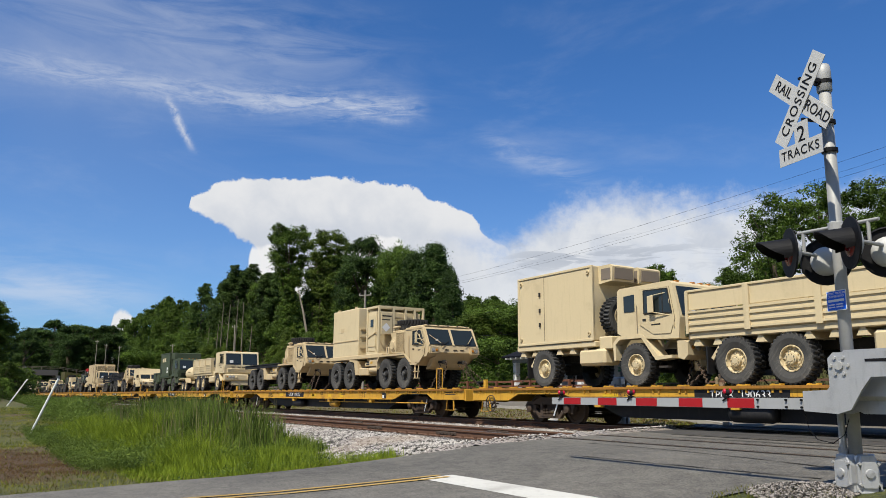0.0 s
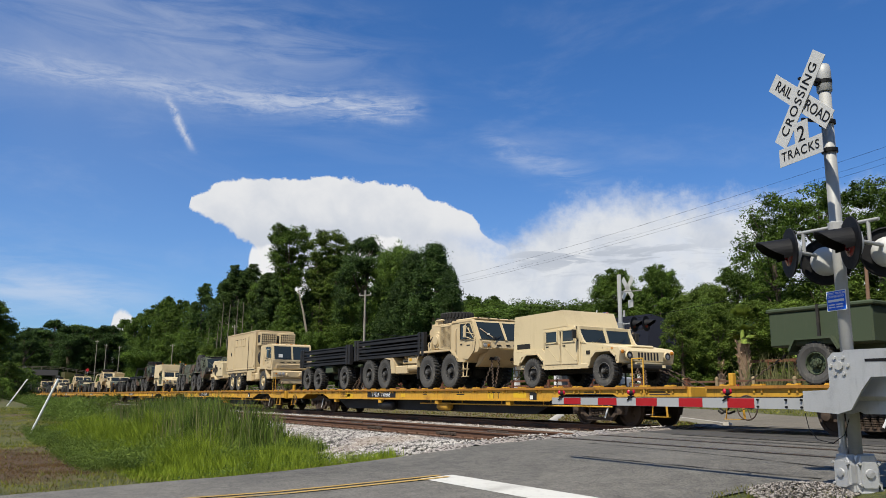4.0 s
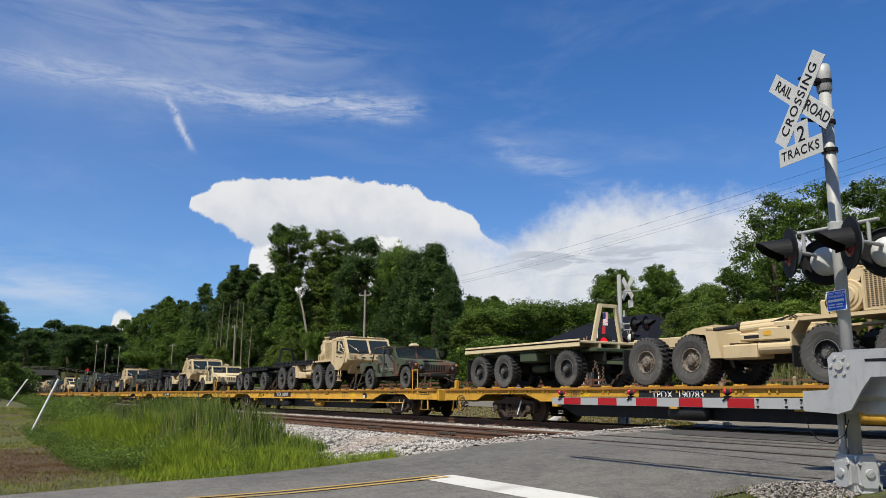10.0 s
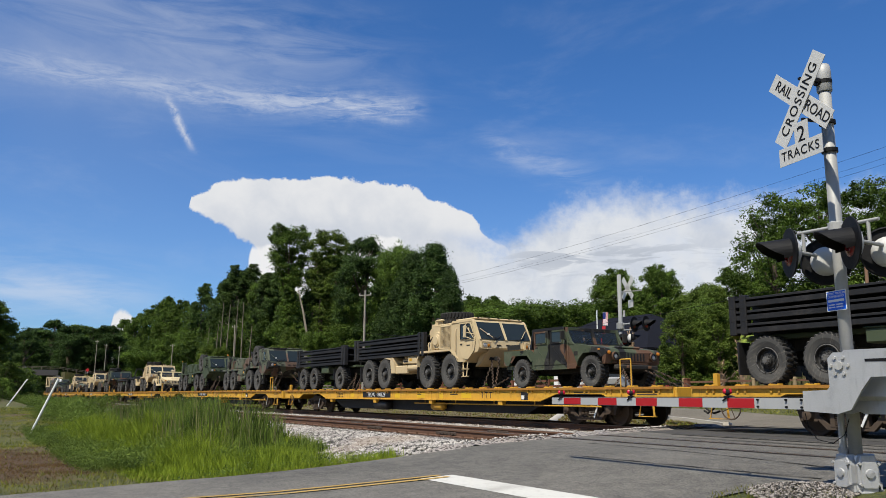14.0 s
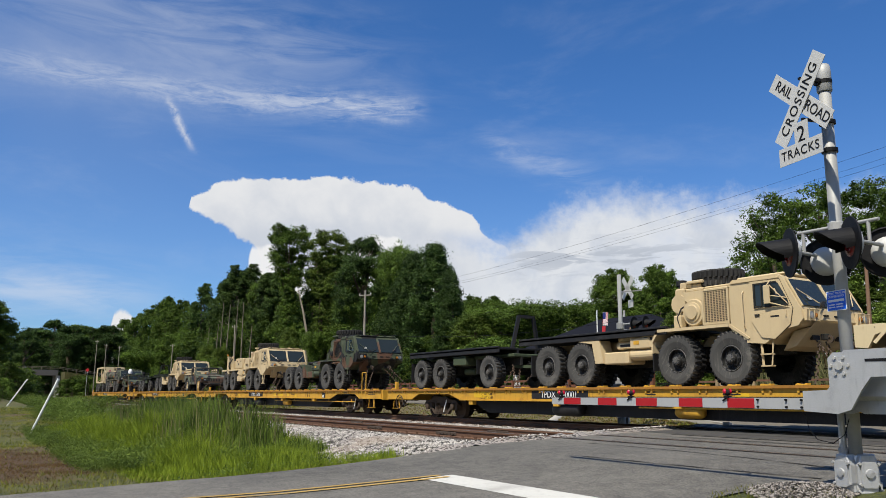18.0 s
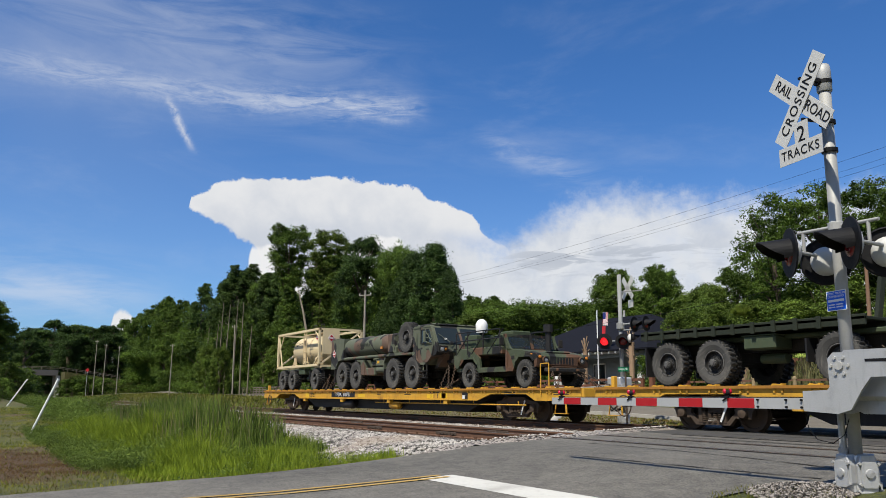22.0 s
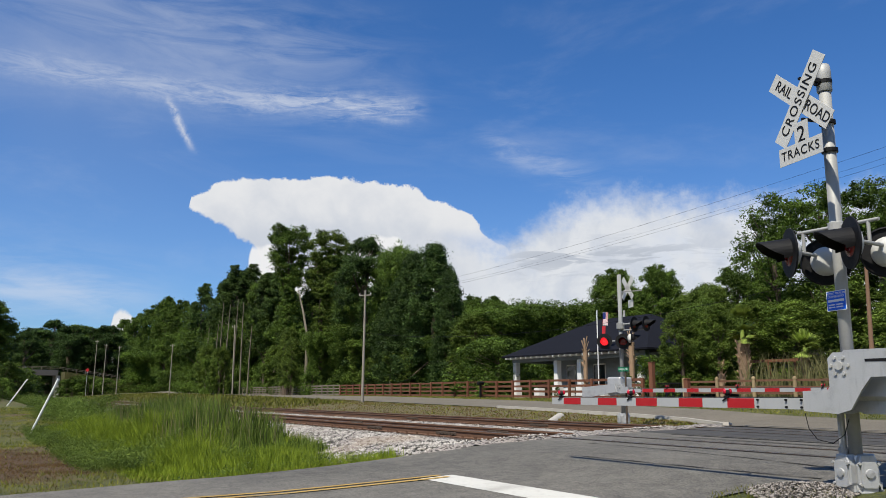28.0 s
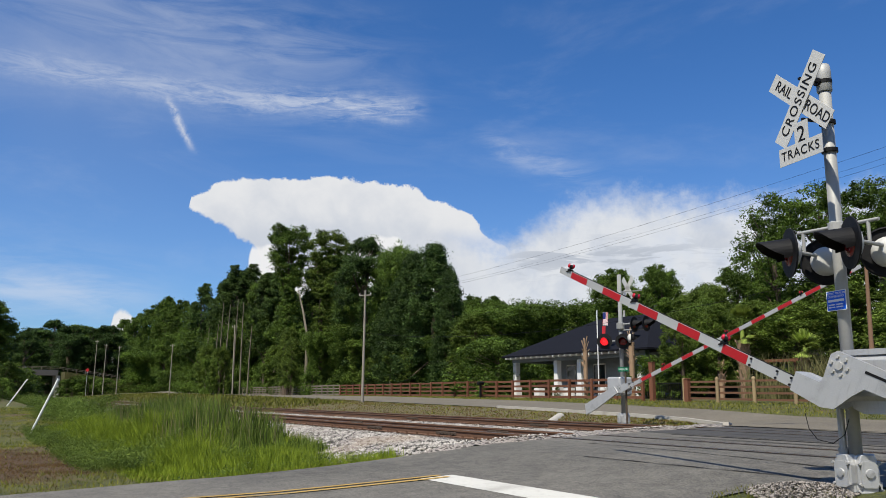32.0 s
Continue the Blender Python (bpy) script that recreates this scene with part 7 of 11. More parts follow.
def recovery_body(t, body, axles, tail):
    """Crane, winch and lockers behind the cab of a recovery truck."""
    x0, x1 = tail - 0.1, -1.75
    part("deck_plate", box(shape(), x0, x1, -1.18, 1.18, 1.3, 1.4, 0.02), body, t)
    part("locker_body", box(shape(), -4.6, -3.1, -1.15, 1.15, 1.4, 2.08, 0.04), body, t)
    for x in (-4.55, -3.8):
        part("locker_door", box(shape(), x, x + 0.68, -1.17, -1.14, 1.46, 1.98, 0.01), body, t)
    part("winch_housing", box(shape(), -3.1, -2.2, -1.1, 1.1, 1.4, 1.72, 0.05), body, t)
    bm = slab(shape(), [(-2.9, 1.72), (-2.75, 1.95), (-2.15, 2.05), (-1.95, 2.0), (-1.95, 1.4), (-2.1, 1.4)], -1.1, -1.02)
    part("side_guard", bm, body, t)
    part("side_guard", slab(shape(), [(-2.9, 1.72), (-2.75, 1.95), (-2.15, 2.05), (-1.95, 2.0), (-1.95, 1.4), (-2.1, 1.4)], 1.02, 1.1), body, t)
    part("reel_housing", box(shape(), -5.5, -4.75, -1.1, 1.1, 1.4, 1.95, 0.06), body, t)
    bm = turned(shape(), [(0.05, -0.9), (0.32, -0.88), (0.32, -0.82), (0.14, -0.8), (0.14, 0.8), (0.32, 0.82), (0.32, 0.88), (0.05, 0.9)], 18)
    part("winch_drum", bm, FRAME_DARK, t, "", pose(-5.7, 0, 1.75))
    bm = shape()
    for y in (-0.95, -0.35, 0.35, 0.95):
        rod(bm, (-6.4, y, 1.4), (-6.4, y, 2.0), 0.07, 8)
        rod(bm, (-6.1, y, 1.75), (-6.9, y, 1.62), 0.05, 8)
    for z in (1.55, 1.75, 1.95):
        rod(bm, (-6.45, -1.05, z), (-6.45, 1.05, z), 0.045, 8)
    rod(bm, (-6.8, -1.05, 1.4), (-6.8, -1.05, 2.35), 0.03, 8)
    part("crane_gear", bm, body, t, "crane base with pipes and levers")
    part("crane_post", turned(shape(), [(0.28, 0), (0.28, 0.4), (0.2, 0.5), (0.2, 0.75), (0.05, 0.8)], 14, "Z"), body, t, "", pose(-6.1, 0.3, 1.4))
    bm = shape()
    bar(bm, (-6.1, 0.3, 2.08), (-2.4, 0.3, 2.02), 0.36, 0.32)
    bar(bm, (-2.5, 0.3, 2.03), (-1.15, 0.3, 2.3), 0.26, 0.24)
    boom = part("crane_boom", bm, body, t)
    bm = slab(shape(), [(-1.45, 2.3), (-1.4, 2.62), (-1.1, 2.68), (-0.95, 2.55), (-1.0, 2.3)], 0.12, 0.16)
    slab(bm, [(-1.45, 2.3), (-1.4, 2.62), (-1.1, 2.68), (-0.95, 2.55), (-1.0, 2.3)], 0.44, 0.48)
    part("boom_head", bm, body, boom)
    part("sheave", turned(shape(), [(0.03, -0.06), (0.15, -0.06), (0.11, 0.0), (0.15, 0.06), (0.03, 0.06)], 16), FRAME_DARK, boom, "", pose(-1.2, 0.3, 2.48))
    # outrigger columns, rams and hoses at the crane's foot
    for s in (-1, 1):
        part("outrigger", box(shape(), -6.42, -6.12, s * 1.05 - 0.13, s * 1.05 + 0.13, 1.0, 2.2, 0.03), body, t)
        part("outrigger_cap", box(shape(), -6.47, -6.07, s * 1.05 - 0.16, s * 1.05 + 0.16, 2.2, 2.27, 0.02), body, t)
        bm = rod(shape(), (-5.75, s * 1.0, 1.42), (-5.75, s * 1.0, 2.12), 0.1, 12)
        rod(bm, (-5.75, s * 1.0, 2.12), (-5.75, s * 1.0, 2.3), 0.05, 10)
        part("hydraulic_ram", bm, body, t)
        bm = shape()
        for i in range(5):
            x = -6.05 + 0.07 * i
            pts = [(x, s * 1.14, 1.42), (x + 0.03, s * (1.2 + 0.01 * i), 1.62), (x - 0.06 + 0.04 * i, s * 1.17, 1.86), (x + 0.1, s * 1.04, 2.02 + 0.03 * i)]
            for p, q in zip(pts, pts[1:]):
                rod(bm, p, q, 0.018, 6)
        part("hose", bm, FRAME_DARK, t, "bunch of dark hydraulic hoses")
        bm = shape()
        for i in range(4):
            rod(bm, (-6.62, s * (0.7 + 0.09 * i), 1.5), (-6.66, s * (0.7 + 0.09 * i), 1.82), 0.014, 6)
        part("control_lever", bm, BLACK, t)
        bm = box(shape(), -6.78, -6.5, s * 0.86 - 0.22, s * 0.86 + 0.22, 1.36, 1.56, 0.02)
        box(bm, -6.74, -6.5, s * 1.0 - 0.1, s * 1.0 + 0.1, 1.86, 2.16, 0.03)
        part("valve_block", bm, body, t)
        # locker fittings on the sides
        for x in (-4.42, -3.67):
            part("locker_latch", box(shape(), x + 0.16, x + 0.28, s * 1.185 - 0.012, s * 1.185 + 0.012, 1.86, 1.9), FRAME_DARK, t)
            part("locker_rim", box(shape(), x - 0.14, x + 0.56, s * 1.155 - 0.012, s * 1.155 + 0.012, 2.0, 2.03), body, t)
        part("data_plate", box(shape(), -4.02, -3.84, s * 1.178 - 0.004, s * 1.178 + 0.004, 1.66, 1.76), BLACK, t)
        for x in (-5.3, -5.08, -4.9):
            part("reel_rib", box(shape(), x, x + 0.05, s * 1.115 - 0.02, s * 1.115 + 0.02, 1.42, 1.92), body, t)
        for x in (-6.5, -5.2, -4.0, -2.6):
            part("deck_shackle", turned(shape(), [(0.035, -0.012), (0.06, -0.012), (0.06, 0.012), (0.035, 0.012)], 10), FRAME_DARK, t, "", pose(x, s * 1.2, 1.27))
    bm = shape()
    for x in (-2.05, -1.78):
        box(bm, x - 0.05, x + 0.05, -0.95, -0.85, 1.4, 2.42, 0.01)
    box(bm, -2.1, -1.73, -0.97, -0.83, 2.3, 2.4, 0.01)
    box(bm, -2.1, -1.73, -0.97, -0.83, 1.85, 1.93, 0.01)
    part("boom_rest", bm, body, t)
    bm = shape()
    for z in (0.78, 1.0):
        rod(bm, (-3.9, -1.12, z), (-3.1, -1.12, z), 0.06, 8)
    box(bm, -4.1, -3.0, -1.18, -0.6, 1.06, 1.3, 0.02)
    part("valve_locker", bm, body, t)
    part("warning_beacon", rod(shape(), (-6.8, -1.05, 2.35), (-6.8, -1.05, 2.45), 0.05, 8), AMBER, t)


def tanker_body(t, body, axles, tail):
    x0, x1 = tail - 0.25, -2.2
    n, bm = 28, shape()
    prof = []
    for i in range(n):
        a = 2 * math.pi * i / n
        c, s = math.cos(a), math.sin(a)
        prof.append((1.14 * math.copysign(abs(c) ** 0.75, c), 1.94 + 0.5 * math.copysign(abs(s) ** 0.75, s)))
    rings = []
    for x, k in ((x0, 0.86), (x0 + 0.06, 0.97), (x0 + 0.15, 1.0), (x1 - 0.15, 1.0), (x1 - 0.05, 0.96), (x1, 0.84)):
        rings.append([bm.verts.new((x, y * k, 1.94 + (z - 1.94) * k)) for y, z in prof])
    for u, v in zip(rings, rings[1:]):
        for i in range(n):
            bm.faces.new((u[i], u[(i + 1) % n], v[(i + 1) % n], v[i]))
    bm.faces.new(rings[0]), bm.faces.new(rings[-1][::-1])
    bmesh.ops.recalc_face_normals(bm, faces=bm.faces)
    part("tank", bm, body, t, "long rounded fuel tank", None, True)
    part("rear_cabinet", slab(shape(), [(x0 - 0.06, 2.34), (x0 - 0.06, 0.98), (x0 + 0.45, 0.98), (x0 + 0.8, 1.36), (x0 + 1.35, 1.4), (x0 + 1.42, 2.38), (x0 + 0.6, 2.42)], -1.17, 1.17), body, t)
    bm = shape()
    rod(bm, (x0 + 1.4, -1.16, 1.42), (x1, -1.16, 1.42), 0.07, 10)
    rod(bm, (x0 + 1.4, 1.16, 1.42), (x1, 1.16, 1.42), 0.07, 10)
    part("hose_tube", bm, body, t)
    part("walkway", box(shape(), x0 + 0.8, x1 - 0.3, -0.35, 0.35, 2.36, 2.41), FRAME_DARK, t)
    for x in (x0 + 2.1, x0 + 3.6):
        part("hatch", turned(shape(), [(0.26, 0), (0.28, 0.06), (0.2, 0.1), (0.02, 0.11)], 18, "Z"), body, t, "", pose(x, 0, 2.4))
    lettering("tank_lettering", "FLAMMABLE", 0.24, paint_shade(body), t, pose(-4.5, -1.155, 1.98, 90), 0.003)
    sign_diamond(t, pose(x0 + 0.32, -1.18, 1.7, 90, 0, 0))
    part("side_marker", box(shape(), -2.75, -2.62, -1.2, -1.15, 1.72, 1.82), AMBER, t)
    part("pump_cabinet", box(shape(), -2.15, -1.6, -1.16, 1.1, 1.5, 2.3, 0.04), body, t)


def sign_diamond(parent, m):
    bm = shape()
    slab(bm, [(0, 0.2), (0.2, 0), (0, -0.2), (-0.2, 0)], -0.004, 0.0)
    bm.transform(Matrix.Rotation(radians(-90), 4, "X"))
    d = part("hazard_diamond", bm, WHITE, parent, "white and red hazard diamond", m)
    bm = shape()
    slab(bm, [(0, 0.17), (0.17, 0), (0, -0.17), (-0.17, 0)], -0.008, -0.004)
    bm.transform(Matrix.Rotation(radians(-90), 4, "X"))
    part("diamond_field", bm, RED, d)
    bm = shape()
    box(bm, -0.12, 0.12, -0.03, 0.03, 0.008, 0.011)
    part("diamond_bar", bm, WHITE, d)


def container_load(k, s):
    """Two tan equipment boxes on a rack carried by the truck in front."""
    f = thing("equipment_container", "plain tan steel equipment container on a truck bed", "container", "", pose(0, 0, DECK_Z + 1.36))
    part("box", box(shape(), -7.3, -4.45, -1.15, 1.15, 0.1, 2.36, 0.03), TAN_LIGHT, f)
    part("side_rib", box(shape(), -7.3, -4.45, -1.175, -1.15, 0.86, 0.9), TAN, f)
    part("hatch", box(shape(), -4.46, -4.43, -0.75, -0.2, 1.55, 1.95), FRAME_DARK, f, "dark square hatch")
    for z in (0.5, 1.0, 1.35):
        part("latch", box(shape(), -4.46, -4.4, -1.05, -0.6, z, z + 0.05), TAN, f)
    for x in (-6.9, -5.0):
        part("lifting_eye", box(shape(), x, x + 0.14, -1.1, -1.0, 2.36, 2.44), TAN, f)
    part("notice_plate", box(shape(), -6.4, -6.0, -1.158, -1.149, 1.3, 1.5), TAN, f)
    part("skid", box(shape(), -7.6, -2.0, -1.18, 1.18, 0.0, 0.18, 0.02), TAN, f)
    bm = shape()
    for y in (-0.9, -0.2, 0.5):
        rod(bm, (-7.6, y, 0.2), (-7.6, y, 1.5), 0.04, 8)
    for z in (0.5, 0.9, 1.3, 1.6):
        rod(bm, (-7.65, -0.95, z), (-7.65, 0.6, z), 0.05, 8)
    rod(bm, (-7.7, -0.6, 1.6), (-7.3, -0.6, 1.9), 0.14, 12)
    part("pipework", bm, TAN, f, "tan pipes and valves at the back")
    ride(f, k, s)
    g = thing("equipment_container", "tall tan framed equipment container with a side door", "container", "", pose(0, 0, DECK_Z + 1.54))
    x0, x1 = -3.62, -2.4
    part("box", box(shape(), x0 + 0.06, x1 - 0.3, -1.1, 1.1, 0.02, 1.86, 0.02), TAN_LIGHT, g)
    part("roof_plate", box(shape(), x0 + 0.04, x1 - 0.28, -1.1, 1.1, 1.98, 2.08, 0.01), TAN_LIGHT, g)
    part("side_door", box(shape(), x0 + 0.16, x1 - 0.34, -1.13, -1.09, 0.12, 1.72, 0.01), TAN_LIGHT, g)
    part("door_window", box(shape(), x0 + 0.42, x0 + 0.68, -1.15, -1.13, 1.2, 1.52), GLASS, g)
    part("door_bar", bar(shape(), (x0 + 0.14, -1.15, 0.72), (x1 - 0.1, -1.15, 0.98), 0.03, 0.04), TAN, g)
    part("door_bar", box(shape(), x0 + 0.14, x1 - 0.3, -1.15, -1.13, 0.32, 0.36), TAN, g)
    for x in (x0, x1 - 0.1):
        for y in (-1.15, 1.05):
            part("corner_post", box(shape(), x, x + 0.1, y, y + 0.1, 0.0, 2.1, 0.01), TAN_LIGHT, g)
    for y in (-1.15, 1.05):
        for z in (0.0, 2.0):
            part("frame_rail", box(shape(), x0 + 0.1, x1 - 0.1, y, y + 0.1, z, z + 0.1), TAN_LIGHT, g)
    for x in (x0, x1 - 0.1):
        for z in (0.0, 2.0):
            part("frame_rail", box(shape(), x, x + 0.1, -1.05, 1.05, z, z + 0.1), TAN_LIGHT, g)
    for y in (-0.45, 0.15, 0.62):
        part("front_post", box(shape(), x1 - 0.1, x1, y, y + 0.1, 0.1, 2.0), TAN_LIGHT, g)
    part("front_panel", box(shape(), x1 - 0.04, x1 + 0.01, -1.02, -0.47, 0.85, 1.82, 0.01), TAN_LIGHT, g)
    part("warning_sign", rod(shape(), (x1 + 0.01, -0.78, 1.15), (x1 + 0.016, -0.78, 1.15), 0.2, 4), WHITE, g, "white diamond warning sign")
    part("mark_bar", box(shape(), x1 + 0.01, x1 + 0.014, -0.98, -0.52, 1.62, 1.68), FRAME_DARK, g)
    part("mark_bar", box(shape(), x1 + 0.01, x1 + 0.014, -0.98, -0.6, 1.46, 1.51), FRAME_DARK, g)
    bm = shape()
    for y, z0, z1 in ((-0.3, 0.1, 1.9), (0.0, 0.3, 1.5), (0.35, 0.1, 1.7), (0.85, 0.2, 1.9)):
        rod(bm, (x1 - 0.16, y, z0), (x1 - 0.16, y, z1), 0.05, 8)
    for z in (0.4, 0.9, 1.3, 1.6):
        rod(bm, (x1 - 0.14, -0.4, z), (x1 - 0.14, 0.95, z), 0.04, 8)
    part("pipework", bm, TAN, g, "tan pipes behind the frame")
    ride(g, k, s)


def tank_container(k, s):
    """Framed tank on a trailer."""
    f = thing("tank_container", "tan cylindrical fuel tank in an open steel frame", "tank container", "", pose(0, 0, DECK_Z + 1.17))
    x0, x1, w, h = -5.55, 0.55, 1.21, 1.95
    for x in (x0, x1 - 0.12):
        for y in (-w, w - 0.12):
            part("corner_post", box(shape(), x, x + 0.12, y, y + 0.12, 0, h, 0.01), TAN_LIGHT, f)
    for z in (0.02, h - 0.12):
        for y in (-w, w - 0.1):
            part("side_beam", box(shape(), x0, x1, y, y + 0.1, z, z + 0.12, 0.01), TAN_LIGHT, f)
    bm = shape()
    for x in (x0, x1 - 0.1):
        for z in (0.0, h - 0.1):
            box(bm, x, x + 0.1, -w, w, z, z + 0.1)
        bar(bm, (x + 0.05, -w + 0.1, 0.1), (x + 0.05, w - 0.1, h - 0.1), 0.08, 0.08)
    for y in (-w + 0.05, w - 0.05):
        bar(bm, (x0 + 0.1, y, h - 0.15), (x0 + 0.75, y, 0.12), 0.06, 0.06)
        bar(bm, (x0 + 0.1, y, 0.7), (x0 + 0.9, y, h - 0.1), 0.05, 0.05)
        bar(bm, (x1 - 0.1, y, h - 0.5), (x1 - 0.75, y, h - 0.06), 0.05, 0.05)
        bar(bm, (x1 - 0.1, y, 0.55), (x1 - 0.8, y, 0.1), 0.05, 0.05)
    part("frame_bracing", bm, TAN_LIGHT, f)
    bm = turned(shape(), [(0.03, -4.55), (0.4, -4.5), (0.66, -4.38), (0.76, -4.2), (0.76, -0.6), (0.66, -0.42), (0.4, -0.3), (0.03, -0.25)], 28, "X")
    tank = part("tank", bm, TAN_LIGHT, f, "tan cylindrical tank", pose(0, 0, 0.98), True)
    part("tank_band", turned(shape(), [(0.765, -1.9), (0.79, -1.88), (0.79, -1.8), (0.765, -1.78)], 28, "X"), TAN, tank)
    bm = shape()
    for x in (-4.1, -2.4, -0.8):
        slab(bm, [(x - 0.25, 0.14), (x - 0.1, 0.6), (x + 0.1, 0.6), (x + 0.25, 0.14)], -0.7, -0.64)
        box(bm, x - 0.08, x + 0.08, -0.8, 0.8, 0.12, 0.24)
    part("saddles", bm, TAN, f)
    bm = shape()
    for x in (-1.55, -1.2):
        rod(bm, (x, -w + 0.02, 0.05), (x, -w + 0.02, h), 0.025, 6)
    for i in range(6):
        rod(bm, (-1.55, -w + 0.02, 0.2 + 0.3 * i), (-1.2, -w + 0.02, 0.2 + 0.3 * i), 0.02, 6)
    part("ladder", bm, TAN, f)
    bm = shape()
    for x in (-1.9, -0.9):
        for dx in (0, 0.35):
            rod(bm, (x + dx, -0.5, h - 0.1), (x + dx, -0.5, h + 0.3), 0.02, 6)
        rod(bm, (x, -0.5, h + 0.3), (x + 0.35, -0.5, h + 0.3), 0.02, 6)
    part("grab_hoops", bm, FRAME_DARK, f)
    part("walkway", box(shape(), -3.4, -0.3, -0.45, 0.45, h - 0.16, h - 0.11), TAN, f)
    bm = shape()
    rod(bm, (-2.35, -0.78, 0.3), (-2.3, -0.8, 1.5), 0.07, 10)
    rod(bm, (-2.4, -0.8, 0.3), (-1.5, -0.9, 0.26), 0.06, 10)
    rod(bm, (-0.4, -0.9, 0.4), (0.3, -0.9, 0.4), 0.12, 10)
    part("valve_pipes", bm, TAN, f)
    part("data_plate", box(shape(), 0.47, 0.56, -1.0, -0.1, 0.65, 1.85), TAN_LIGHT, f)
    lettering("tank_words", "FORK LIFT\nEMPTY ONLY", 0.17, FRAME_DARK, f, pose(-3.85, -0.775, 1.32, 90))
    lettering("tank_words", "FLAMMABLE", 0.17, FRAME_DARK, f, pose(-2.85, -0.785, 1.3, 90))
    sign_diamond(f, pose(-0.22, -1.0, 1.52, 90, 0, 0))
    sign_diamond(f, pose(0.58, -0.55, 1.45, 90, 0, 90))
    ride(f, k, s)


def put(t, k, s):
    t.matrix_basis = pose(0, 0, DECK_Z)
    ride(t, k, s)
    return t


def small_trailer(kind, k, s):
    if kind == "water":
        t = thing("water_trailer", "tan two-axle water tank trailer with a rounded tank", "trailer")
        for x in (0, -0.98):
            for y in (-0.85, 0.85):
                wheel(t, "cart", x, y, TAN_LIGHT)
        bm = turned(shape(), [(0.03, -1.18), (0.4, -1.15), (0.6, -1.05), (0.66, -0.88), (0.66, 0.88), (0.6, 1.05), (0.4, 1.15), (0.03, 1.18)], 24, "X")
        bm.transform(Matrix.Diagonal((1, 1.25, 0.92, 1)))
        part("tank", bm, TAN_LIGHT, t, "smooth rounded tan tank", pose(-0.05, 0, 1.42), True)
        part("manhole", turned(shape(), [(0.24, 0), (0.24, 0.1), (0.05, 0.14)], 16, "Z"), TAN_LIGHT, t, "", pose(-0.3, 0, 2.0))
        for y in (-0.95, 0.95):
            part("fender", slab(shape(), [(-1.75, 0.55), (-1.7, 0.95), (-1.45, 1.05), (0.5, 1.05), (0.8, 0.7), (0.75, 0.66), (0.45, 0.98), (-1.42, 0.98), (-1.65, 0.9), (-1.68, 0.55)], y - 0.2, y + 0.2), TAN, t)
        part("frame", box(shape(), -1.7, 1.7, -0.6, 0.6, 0.62, 0.8, 0.02), TAN, t)
        bm = shape()
        for y in (-0.5, 0.5):
            bar(bm, (1.2, y, 0.75), (2.9, y * 0.15, 0.72), 0.09, 0.1)
        box(bm, 1.3, 1.9, -0.6, 0.6, 0.8, 1.05, 0.03)
        rod(bm, (2.5, 0.1, 0.05), (2.5, 0.1, 0.95), 0.05, 8)
        part("drawbar", bm, TAN, t)
        lettering("tank_words", "POTABLE WATER", 0.13, FRAME_DARK, t, pose(0.3, -0.84, 1.5, 90), squeeze=0.8)
        tie_downs(t, 1.2, -1.6, 0.7)
    elif kind == "cargo":
        t = thing("cargo_trailer", "dark green single-axle cargo trailer with a covered box", "trailer")
        for y in (-0.9, 0.9):
            wheel(t, "small", 0, y, GREEN)
        part("box", box(shape(), -1.1, 1.3, -1.0, 1.0, 0.85, 1.6, 0.03), GREEN, t)
        part("cover", box(shape(), -1.15, 1.35, -1.04, 1.04, 1.6, 1.7, 0.03), GREEN, t, "olive canvas cover")
        part("strap", box(shape(), 0.1, 0.16, -1.05, 1.05, 1.0, 1.71), FRAME_DARK, t)
        for y in (-0.95, 0.95):
            part("fender", slab(shape(), [(-0.6, 0.75), (-0.45, 1.02), (0.45, 1.02), (0.6, 0.75), (0.56, 0.73), (0.42, 0.97), (-0.42, 0.97), (-0.56, 0.73)], y - 0.16, y + 0.16), GREEN, t)
        bm = shape()
        for y in (-0.5, 0.5):
            bar(bm, (1.2, y, 0.75), (2.2, y * 0.2, 0.7), 0.08, 0.1)
        rod(bm, (1.9, 0, 0.05), (1.9, 0, 0.9), 0.04, 8)
        box(bm, -1.0, 1.3, -0.5, 0.5, 0.7, 0.85)
        part("drawbar", bm, GREEN, t)
        tie_downs(t, 1.2, -1.0, 0.7)
    else:
        t = thing("generator_trailer", "tan generator trailer with round fan openings", "trailer")
        for y in (-0.95, 0.95):
            wheel(t, "small", 0, y, FRAME_DARK)
        part("housing", box(shape(), -0.55, 1.9, -1.02, 1.02, 1.02, 1.98, 0.03), TAN_LIGHT, t)
        part("upper_box", box(shape(), -0.5, 0.95, -0.98, 0.98, 1.98, 2.12, 0.03), TAN_LIGHT, t)
        for x, z in ((-0.15, 1.5), (0.28, 1.68), (0.28, 1.3), (0.62, 1.5)):
            part("fan_opening", turned(shape(), [(0.01, 0.0), (0.15, -0.005), (0.16, -0.03), (0.18, -0.03), (0.18, 0.0)], 18), FRAME_DARK, t, "round dark fan opening", pose(x, -1.02, z))
        part("frame", box(shape(), -1.2, 2.1, -0.95, 0.95, 0.88, 1.02, 0.02), TAN, t)
        for y in (-0.97, 0.97):
            part("fender", slab(shape(), [(-0.65, 0.82), (-0.45, 1.06), (0.45, 1.06), (0.65, 0.82), (0.6, 0.8), (0.42, 1.0), (-0.42, 1.0), (-0.6, 0.8)], y - 0.17, y + 0.17), TAN, t)
